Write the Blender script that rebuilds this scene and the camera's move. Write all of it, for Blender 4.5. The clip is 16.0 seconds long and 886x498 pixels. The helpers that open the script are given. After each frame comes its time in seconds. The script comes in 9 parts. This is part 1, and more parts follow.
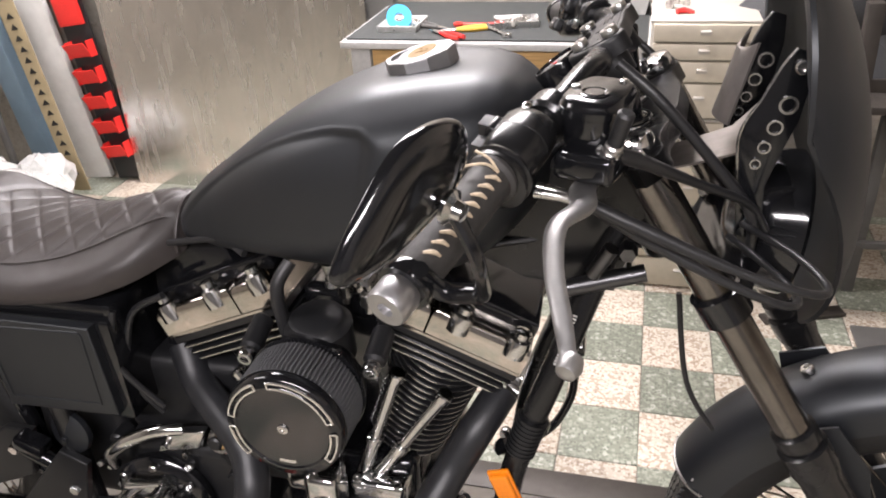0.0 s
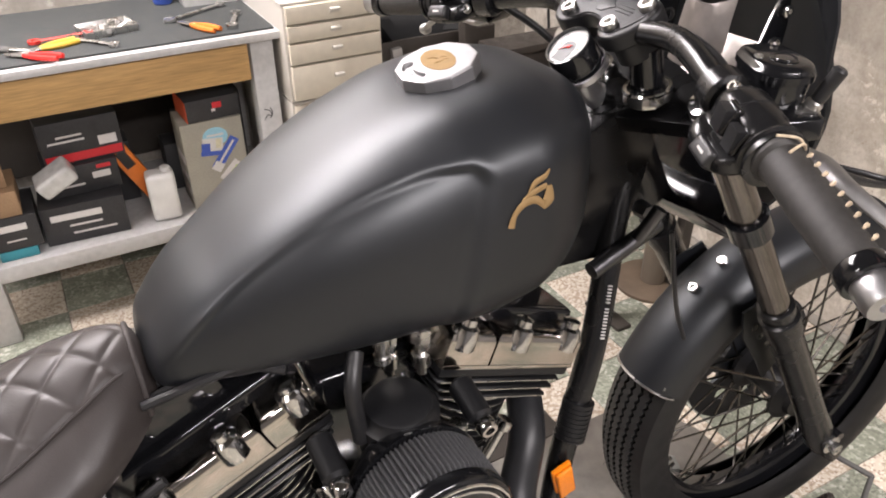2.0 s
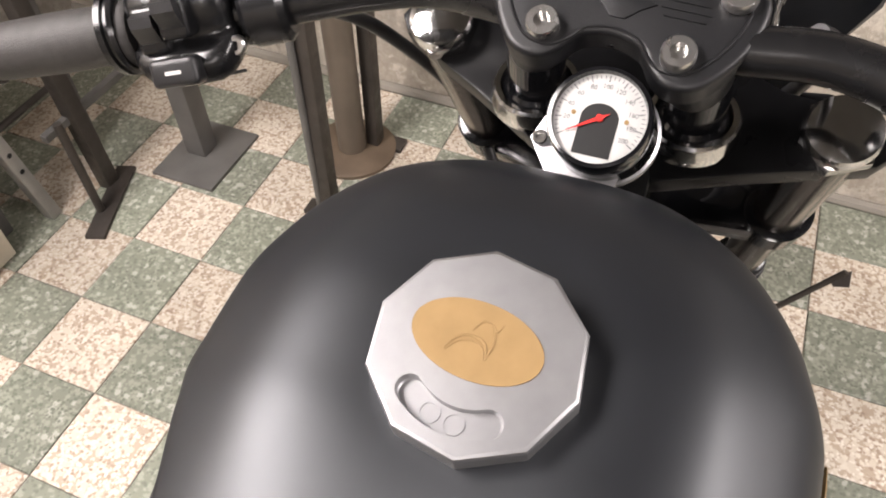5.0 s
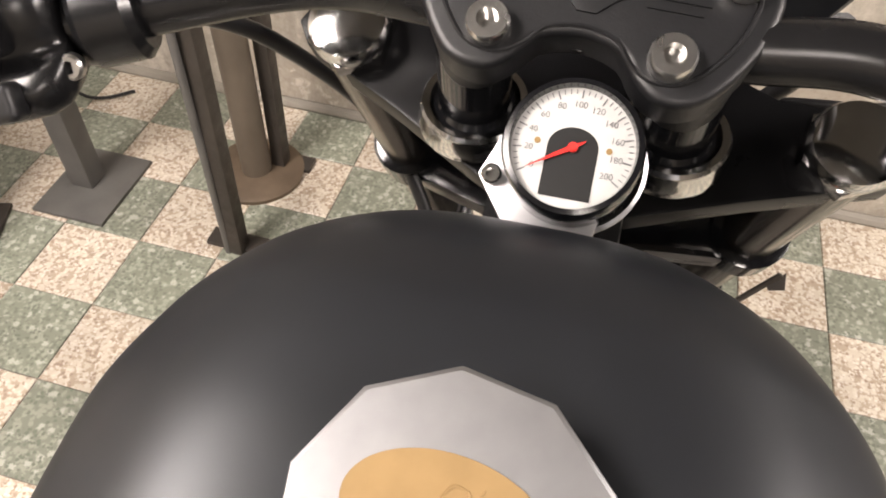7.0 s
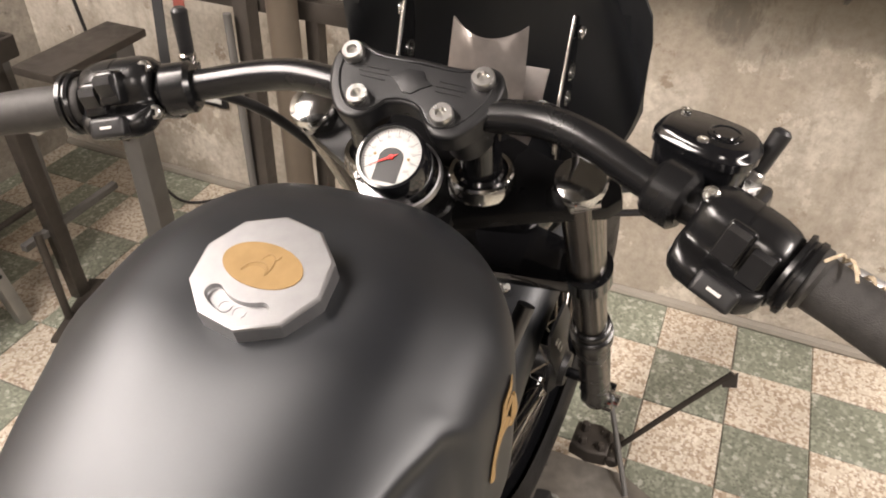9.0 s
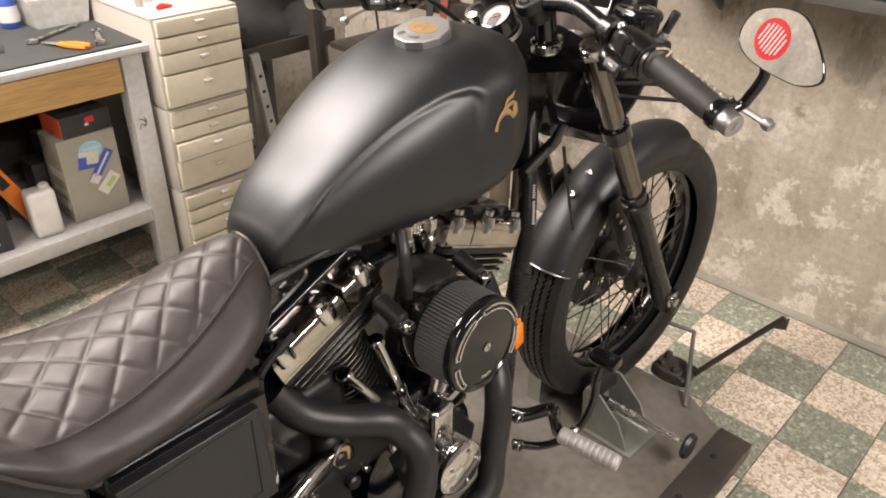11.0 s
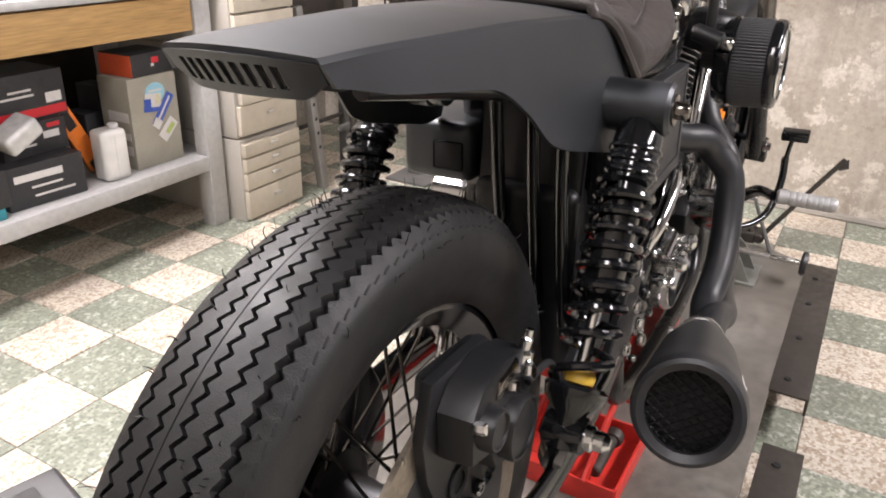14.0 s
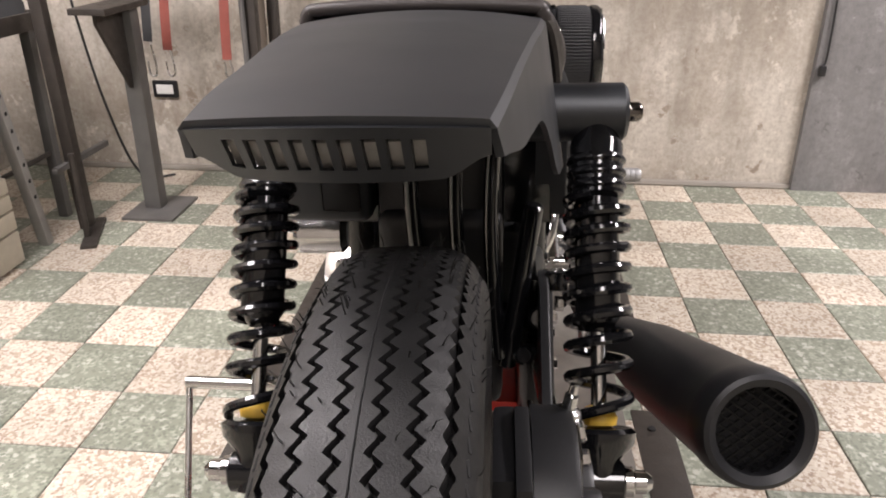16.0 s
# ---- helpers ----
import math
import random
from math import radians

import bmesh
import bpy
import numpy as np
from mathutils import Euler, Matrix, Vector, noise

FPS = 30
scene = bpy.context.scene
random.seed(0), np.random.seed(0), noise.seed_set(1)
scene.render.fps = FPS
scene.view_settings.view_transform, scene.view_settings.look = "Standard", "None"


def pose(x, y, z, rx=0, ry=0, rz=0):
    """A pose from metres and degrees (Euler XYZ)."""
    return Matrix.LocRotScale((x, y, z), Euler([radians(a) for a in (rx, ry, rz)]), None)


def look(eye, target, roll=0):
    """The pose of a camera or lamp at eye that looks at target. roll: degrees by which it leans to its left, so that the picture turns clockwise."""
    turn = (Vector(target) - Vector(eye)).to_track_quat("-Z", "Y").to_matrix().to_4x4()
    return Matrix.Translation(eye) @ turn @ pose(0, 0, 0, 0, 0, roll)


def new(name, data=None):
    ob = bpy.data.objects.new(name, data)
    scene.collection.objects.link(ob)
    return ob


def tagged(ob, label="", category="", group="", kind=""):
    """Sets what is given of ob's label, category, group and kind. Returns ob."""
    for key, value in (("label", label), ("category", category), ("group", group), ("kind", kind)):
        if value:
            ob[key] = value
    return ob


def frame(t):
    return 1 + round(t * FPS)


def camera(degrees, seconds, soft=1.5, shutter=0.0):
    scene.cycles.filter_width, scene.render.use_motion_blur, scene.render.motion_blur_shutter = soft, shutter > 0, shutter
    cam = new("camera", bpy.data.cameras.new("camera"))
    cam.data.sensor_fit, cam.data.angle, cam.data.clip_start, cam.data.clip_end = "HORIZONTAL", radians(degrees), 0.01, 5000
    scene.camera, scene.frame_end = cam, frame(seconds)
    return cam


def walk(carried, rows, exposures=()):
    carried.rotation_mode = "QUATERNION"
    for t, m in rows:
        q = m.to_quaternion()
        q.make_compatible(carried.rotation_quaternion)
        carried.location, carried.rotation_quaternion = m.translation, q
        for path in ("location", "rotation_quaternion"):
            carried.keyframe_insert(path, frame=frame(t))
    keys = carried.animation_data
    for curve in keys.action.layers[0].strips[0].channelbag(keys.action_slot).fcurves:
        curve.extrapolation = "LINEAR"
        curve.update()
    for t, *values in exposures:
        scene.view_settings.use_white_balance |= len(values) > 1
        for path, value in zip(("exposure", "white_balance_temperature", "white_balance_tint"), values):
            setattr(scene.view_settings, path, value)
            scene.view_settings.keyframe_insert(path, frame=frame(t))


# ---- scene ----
cam = camera(60.8, 16.0, 1.9)
PATH = [
    (0, (0.139, 0.188, 1.429), (-0.338, 1.853, 0.429), -3.6),
    (0.5, (-0.051, 0.175, 1.435), (-0.272, 1.87, 0.396), -3.2),
    (1, (-0.203, 0.194, 1.44), (-0.164, 1.888, 0.377), -3.3),
    (1.5, (-0.309, 0.29, 1.431), (0.084, 1.928, 0.353), -1.9),
    (2, (-0.467, 0.377, 1.442), (0.335, 1.854, 0.358), -0.4),
    (2.5, (-0.588, 0.458, 1.468), (0.499, 1.725, 0.367), -0.3),
    (3, (-0.557, 0.548, 1.514), (0.652, 1.66, 0.373), -1.3),
    (3.5, (-0.499, 0.647, 1.536), (0.759, 1.619, 0.322), -1.8),
    (4, (-0.398, 0.789, 1.51), (0.859, 1.59, 0.176), -1.9),
    (4.2, (-0.361, 0.844, 1.5), (0.891, 1.581, 0.116), -1.98),
    (6.3, (-0.208, 1.0326, 1.3462), (0.938, 1.357, -0.264), 1.6),
    (6.5, (-0.1984, 1.0312, 1.3481), (0.9885, 1.3359, -0.2313), 2.7),
    (7, (-0.1848, 1.0222, 1.3713), (1.0988, 1.3218, -0.1332), 2.92),
    (7.5, (-0.1951, 0.9963, 1.3892), (1.1657, 1.319, -0.0402), 3.08),
    (8, (-0.2309, 0.969, 1.4063), (1.1873, 1.3404, 0.0462), 2.81),
    (8.2, (-0.2558, 0.9527, 1.4165), (1.1791, 1.3571, 0.0787), 2.66),
    (10.3, (-0.7348, 0.4497, 1.5426), (0.6682, 1.4151, 0.4876), 0.79),
    (10.5, (-0.7928, 0.3971, 1.5332), (0.5687, 1.4292, 0.4943), 0.69),
    (11, (-0.905, 0.249, 1.491), (0.343, 1.411, 0.446), 1.1),
    (11.5, (-1.038, 0.157, 1.415), (0.136, 1.367, 0.339), 1.2),
    (12, (-1.251, 0.164, 1.353), (-0.06, 1.323, 0.241), 1.9),
    (12.5, (-1.442, 0.212, 1.288), (-0.244, 1.343, 0.154), 1.2),
    (13, (-1.553, 0.32, 1.207), (-0.318, 1.44, 0.102), 1.0),
    (13.5, (-1.61, 0.465, 1.13), (-0.204, 1.526, 0.182), 1.3),
    (14, (-1.661, 0.639, 1.044), (-0.071, 1.523, 0.213), 1.7),
    (14.5, (-1.676, 0.755, 1.021), (0.042, 1.436, 0.257), 1.7),
    (15, (-1.678, 0.817, 1.007), (0.111, 1.325, 0.272), 1.6),
    (15.5, (-1.669, 0.863, 1.021), (0.15, 1.236, 0.28), 1.4),
    (16, (-1.601, 0.936, 1.037), (0.213, 1.085, 0.209), 0.3),
]
walk(cam, [(t, look(eye, target, roll)) for t, eye, target, roll in PATH],
     ((0, -0.09, 6350, 10), (2.5, -0.04, 6500, 10), (4, 0, 6600, 10), (6.5, -0.12, 6750, 9), (7, 0.0, 6950, 9), (8, -0.04, 7000, 9), (10.5, -0.08, 7100, 9), (11.5, -0.03, 6900, 9), (12.5, 0.14, 6450, 9), (14, 0.24, 6350, 10), (15, 0.04, 6400, 10), (16, -0.13, 6450, 11)))

# ---- light ----
world = bpy.data.worlds.new("world")
scene.world = world
world.use_nodes = True
world.node_tree.nodes["Background"].inputs[0].default_value = (0.9, 0.95, 1.0, 1)
world.node_tree.nodes["Background"].inputs[1].default_value = 0.02
CEILING = 2.75


def tube_lamp(name, x, y, z, length, width, watts, colour=(1.0, 0.92, 0.93)):
    d = bpy.data.lights.new(name, "AREA")
    d.shape, d.size, d.size_y, d.energy, d.color = "RECTANGLE", length, width, watts, colour
    ob = new(name, d)
    ob.matrix_world = pose(x, y, z)
    return ob


LAMPS = ((-0.80, 2.46, 1.55, 160), (0.0, -1.35, 2.0, 178), (-2.4, 0.6, 1.2, 32))       # x, y, length, watts
for lamp_x, lamp_y, lamp_len, watts in LAMPS:
    tube_lamp("lamp", lamp_x, lamp_y, CEILING - 0.13, lamp_len, 0.86 if lamp_y > 2 else 0.42, watts)


# ---- materials ----
def mat(name, colour=(0.5, 0.5, 0.5), rough=0.5, metal=0.0, spec=0.5, coat=0.0, coat_rough=0.1,
        grain=0.0, grain_scale=200.0, stain=0.0, stain_scale=4.0, stain_colour=None, bump=0.0, bump_scale=300.0, rough_var=0.0,
        vary=0.0, stretch=(1, 1, 1), glow=0.0):
    m = bpy.data.materials.new(name)
    m.use_nodes = True
    nt = m.node_tree
    p = nt.nodes["Principled BSDF"]
    p.inputs["Base Color"].default_value = (*colour, 1)
    p.inputs["Roughness"].default_value = rough
    p.inputs["Metallic"].default_value = metal
    p.inputs["Specular IOR Level"].default_value = spec
    p.inputs["Coat Weight"].default_value = coat
    p.inputs["Coat Roughness"].default_value = coat_rough
    geo = nt.nodes.new("ShaderNodeNewGeometry")
    mp = nt.nodes.new("ShaderNodeMapping")
    mp.inputs["Scale"].default_value = stretch
    nt.links.new(geo.outputs["Position"], mp.inputs["Vector"])

    def noise_tex(scale, detail=4.0):
        n = nt.nodes.new("ShaderNodeTexNoise")
        n.inputs["Scale"].default_value, n.inputs["Detail"].default_value = scale, detail
        nt.links.new(mp.outputs[0], n.inputs["Vector"])
        return n.outputs["Fac"]

    def ramp(src, lo, hi):
        r = nt.nodes.new("ShaderNodeMapRange")
        r.inputs["From Min"].default_value, r.inputs["From Max"].default_value = 0.3, 0.7
        r.inputs["To Min"].default_value, r.inputs["To Max"].default_value = lo, hi
        nt.links.new(src, r.inputs["Value"])
        return r.outputs[0]

    col = None
    if grain or stain or vary:
        rgb = nt.nodes.new("ShaderNodeRGB")
        rgb.outputs[0].default_value = (*colour, 1)
        col = rgb.outputs[0]
        if stain:
            mx = nt.nodes.new("ShaderNodeMix")
            mx.data_type = "RGBA"
            nt.links.new(ramp(noise_tex(stain_scale, 6.0), 0.0, stain), mx.inputs["Factor"])
            nt.links.new(col, mx.inputs["A"])
            mx.inputs["B"].default_value = (*(stain_colour or tuple(c * 0.45 for c in colour)), 1)
            col = mx.outputs["Result"]
        val = None
        if grain:
            val = ramp(noise_tex(grain_scale), 1 - grain, 1 + grain)
        if vary:
            oi = nt.nodes.new("ShaderNodeObjectInfo")
            r = nt.nodes.new("ShaderNodeMapRange")
            r.inputs["To Min"].default_value, r.inputs["To Max"].default_value = 1 - vary, 1 + vary
            nt.links.new(oi.outputs["Random"], r.inputs["Value"])
            if val:
                mu = nt.nodes.new("ShaderNodeMath")
                mu.operation = "MULTIPLY"
                nt.links.new(val, mu.inputs[0]), nt.links.new(r.outputs[0], mu.inputs[1])
                val = mu.outputs[0]
            else:
                val = r.outputs[0]
        if val:
            hs = nt.nodes.new("ShaderNodeHueSaturation")
            nt.links.new(val, hs.inputs["Value"]), nt.links.new(col, hs.inputs["Color"])
            col = hs.outputs[0]
        nt.links.new(col, p.inputs["Base Color"])
    if rough_var:
        nt.links.new(ramp(noise_tex(stain_scale * 3 + 5, 5.0), max(0.02, rough - rough_var), rough + rough_var), p.inputs["Roughness"])
    if bump:
        b = nt.nodes.new("ShaderNodeBump")
        b.inputs["Strength"].default_value, b.inputs["Distance"].default_value = bump, 0.002
        nt.links.new(noise_tex(bump_scale, 5.0), b.inputs["Height"])
        nt.links.new(b.outputs[0], p.inputs["Normal"])
    if glow:
        p.inputs["Emission Color"].default_value = (*colour, 1)
        p.inputs["Emission Strength"].default_value = glow
    return m


SATIN = mat("satin_black_paint", (0.0040, 0.0047, 0.0066), 0.448, spec=0.77, rough_var=0.015, grain=0.1, grain_scale=90)
SATIN.node_tree.nodes["Principled BSDF"].inputs["Specular Tint"].default_value = (0.935, 0.972, 1.0, 1)      # faintly blue sheen
BARPAINT = mat("semi_gloss_black_paint", (0.008, 0.008, 0.0085), 0.25, spec=0.5, rough_var=0.04, grain=0.1, grain_scale=90)
ROCKER = mat("dusty_chrome", (0.56, 0.53, 0.49), 0.13, metal=1, rough_var=0.06, stain=0.5, stain_scale=26, stain_colour=(0.38, 0.34, 0.30))
CLAMPBLACK = mat("black_anodised_plate", (0.005, 0.005, 0.0055), 0.3, spec=0.14, rough_var=0.05, grain=0.15, grain_scale=70)
LEVERALU = mat("dull_grey_cast_aluminium", (0.42, 0.415, 0.41), 0.48, metal=1, rough_var=0.06, grain=0.08, grain_scale=90)
DARKALU = mat("dark_anodised_aluminium", (0.13, 0.13, 0.135), 0.3, metal=1, rough_var=0.06, grain=0.08, grain_scale=90)
GLOSS = mat("gloss_black_paint", (0.006, 0.0062, 0.0072), 0.12, spec=0.5, coat=0.3, rough_var=0.05, grain=0.15, grain_scale=60)
CRINKLE = mat("wrinkle_black_metal", (0.008, 0.0082, 0.0092), 0.42, spec=0.45, bump=0.08, bump_scale=900, grain=0.2, grain_scale=300)
PLASTIC = mat("black_plastic", (0.014, 0.014, 0.015), 0.38, bump=0.15, bump_scale=1200, grain=0.15, grain_scale=200)
RUBBER = mat("tyre_rubber", (0.0085, 0.0085, 0.0088), 0.47, spec=0.38, stain=0.5, stain_scale=9, stain_colour=(0.017, 0.0168, 0.0165), bump=0.25, bump_scale=700, rough_var=0.08)
GRIPRUB = mat("grip_rubber", (0.035, 0.033, 0.031), 0.55, bump=0.3, bump_scale=900, grain=0.2, grain_scale=150)
LEATHER = mat("brown_black_leather", (0.033, 0.0275, 0.026), 0.46, spec=0.45, stain=0.4, stain_scale=18, stain_colour=(0.042, 0.036, 0.033), bump=0.16, bump_scale=620, rough_var=0.09)
CHROME = mat("chrome", (0.62, 0.62, 0.62), 0.13, metal=1, rough_var=0.06, stain=0.25, stain_scale=30, stain_colour=(0.55, 0.52, 0.48))
STEEL = mat("brushed_steel", (0.62, 0.61, 0.59), 0.28, metal=1, rough_var=0.1, grain=0.12, grain_scale=120)
ALU = mat("satin_aluminium", (0.5, 0.5, 0.51), 0.4, metal=1, rough_var=0.06, grain=0.06, grain_scale=80)
CAPALU = mat("fine_turned_aluminium", (0.385, 0.385, 0.39), 0.5, metal=1, rough_var=0.04, grain=0.05, grain_scale=90)
ALUCUT = mat("machined_aluminium_edge", (0.8, 0.79, 0.77), 0.22, metal=1, grain=0.1, grain_scale=300)
DARKCHROME = mat("dark_smoked_chrome", (0.19, 0.175, 0.16), 0.2, metal=1, rough_var=0.06, grain=0.1, grain_scale=60)
BRASS = mat("brushed_brass", (0.28, 0.185, 0.085), 0.55, spec=0.15, metal=0.1, rough_var=0.08, grain=0.08, grain_scale=100)
YELLOW = mat("yellow_polyurethane", (0.58, 0.37, 0.05), 0.4, grain=0.1)
AMBER = mat("amber_reflector", (0.95, 0.27, 0.01), 0.15, coat=0.5, grain=0.15, grain_scale=600, bump=0.4, bump_scale=900)
PLEATS = mat("filter_gauze", (0.085, 0.086, 0.09), 0.55, bump=0.8, bump_scale=1500, grain=0.3, grain_scale=500)
EXHAUST = mat("black_ceramic_coating", (0.014, 0.0145, 0.0165), 0.42, spec=0.45, bump=0.08, bump_scale=1400, grain=0.15, grain_scale=60)
WHITE_DIAL = mat("white_dial", (0.48, 0.48, 0.465), 0.5, grain=0.03)
RED = mat("red_paint", (0.62, 0.035, 0.025), 0.4, stain=0.5, stain_scale=25, stain_colour=(0.28, 0.03, 0.025), bump=0.2, bump_scale=300, rough_var=0.1)
REDPLASTIC = mat("red_plastic", (0.72, 0.03, 0.025), 0.35, grain=0.08)
LACE = mat("cream_leather_lace", (0.55, 0.45, 0.32), 0.6, grain=0.2, grain_scale=300)
MARK = mat("printed_light_grey", (0.62, 0.6, 0.58), 0.5, grain=0.05)
BLACKINK = mat("black_print", (0.01, 0.01, 0.01), 0.4, grain=0.05)
REDINK = mat("red_print", (0.56, 0.025, 0.035), 0.35, grain=0.05)
CREAM = mat("cream_terrazzo", (0.5, 0.45, 0.38), 0.5)
GREEN = mat("green_terrazzo", (0.27, 0.29, 0.23), 0.5)
GROUT = mat("cement_grout", (0.2, 0.18, 0.155), 0.85, stain=0.6, stain_scale=8, bump=0.5, bump_scale=200)
PLATE = mat("worn_steel_plate", (0.2, 0.19, 0.17), 0.5, metal=0.35, stain=0.85, stain_scale=5, stain_colour=(0.09, 0.075, 0.06), bump=0.3, bump_scale=120, rough_var=0.14, grain=0.2, grain_scale=40)
DARKSTEEL = mat("dark_oily_steel", (0.06, 0.052, 0.045), 0.5, metal=0.4, stain=0.5, stain_scale=12, bump=0.3, bump_scale=200, rough_var=0.1)
PEGALU = mat("scuffed_grey_aluminium", (0.46, 0.46, 0.455), 0.5, metal=0.45, stain=0.35, stain_scale=60, stain_colour=(0.33, 0.33, 0.325), bump=0.25, bump_scale=700, rough_var=0.08)
RAWSTEEL = mat("raw_hot_rolled_steel", (0.19, 0.175, 0.165), 0.4, metal=0.65, stain=0.5, stain_scale=16, stain_colour=(0.22, 0.19, 0.17), rough_var=0.1, grain=0.12, grain_scale=70)
DULLSTEEL = mat("dull_grey_green_steel", (0.21, 0.215, 0.195), 0.5, metal=0.3, stain=0.5, stain_scale=22, stain_colour=(0.12, 0.115, 0.10), rough_var=0.08, bump=0.15, bump_scale=160)
GREYSTEEL = mat("grey_painted_steel", (0.115, 0.111, 0.104), 0.5, stain=0.6, stain_scale=10, bump=0.2, bump_scale=200)
BENCHPAINT = mat("pale_grey_bench_paint", (0.47, 0.47, 0.465), 0.45, stain=0.35, stain_scale=8, stain_colour=(0.36, 0.34, 0.31), grain=0.08, grain_scale=60)
WOOD = mat("ochre_wood", (0.48, 0.30, 0.12), 0.55, stain=0.5, stain_scale=7, stain_colour=(0.36, 0.21, 0.08), stretch=(0.25, 1, 4), grain=0.2, grain_scale=60)
MATBLACK = mat("dark_bench_mat", (0.03, 0.034, 0.034), 0.7, stain=0.4, stain_scale=20, stain_colour=(0.055, 0.055, 0.05), bump=0.4, bump_scale=400)
CABINET = mat("cream_enamel", (0.53, 0.485, 0.395), 0.4, stain=0.3, stain_scale=9, stain_colour=(0.48, 0.42, 0.33), grain=0.05, grain_scale=40)
CABSIDE = mat("pale_grey_enamel", (0.46, 0.435, 0.39), 0.45, stain=0.3, stain_scale=6, stain_colour=(0.42, 0.39, 0.34))
ZINC = mat("galvanised_sheet", (0.68, 0.66, 0.63), 0.24, metal=1, stain=0.5, stain_scale=7, stain_colour=(0.56, 0.54, 0.51), rough_var=0.08, stretch=(1.2, 1.2, 0.2), grain=0.05, grain_scale=60, bump=0.06, bump_scale=9)
CARDBOARD = mat("cardboard", (0.36, 0.23, 0.13), 0.8, stain=0.3, stain_scale=12, grain=0.1)
GREYBOX = mat("grey_green_box", (0.36, 0.34, 0.28), 0.6, stain=0.3, stain_scale=12, grain=0.08)
DARKBOX = mat("dark_printed_carton", (0.03, 0.03, 0.032), 0.5, stain=0.4, stain_scale=25, grain=0.2)
WHITEP = mat("white_plastic", (0.72, 0.71, 0.68), 0.4, stain=0.25, stain_scale=20)
ORANGE = mat("orange_plastic", (0.75, 0.2, 0.03), 0.4, stain=0.3, stain_scale=30)
NAVY = mat("navy_print", (0.05, 0.1, 0.42), 0.4, grain=0.05)
TEAL = mat("teal_plastic", (0.04, 0.25, 0.3), 0.4, grain=0.08)
CLOTH = mat("black_cover_cloth", (0.03, 0.031, 0.033), 0.75, stain=0.4, stain_scale=14, stain_colour=(0.06, 0.06, 0.058), bump=0.4, bump_scale=250)
STRAP = mat("dusty_red_strap", (0.3, 0.08, 0.06), 0.75, stain=0.5, stain_scale=20, bump=0.4, bump_scale=600)
# near-black with the shade of holes and slits in its colour; also rail bolts
BLACKHOLE = mat("hollow_shade_and_bolt_black", (0.004, 0.004, 0.004), 0.8, grain=0.1)
TAPEBLUE = mat("blue_tape", (0.06, 0.42, 0.75), 0.4, grain=0.1)
CEMENT = mat("rough_cement", (0.30, 0.275, 0.235), 0.8, stain=0.5, stain_scale=4, bump=0.5, bump_scale=80)
CEILPAINT = mat("dull_grey_ceiling", (0.10, 0.096, 0.09), 0.9, stain=0.4, stain_scale=2, bump=0.3, bump_scale=60)


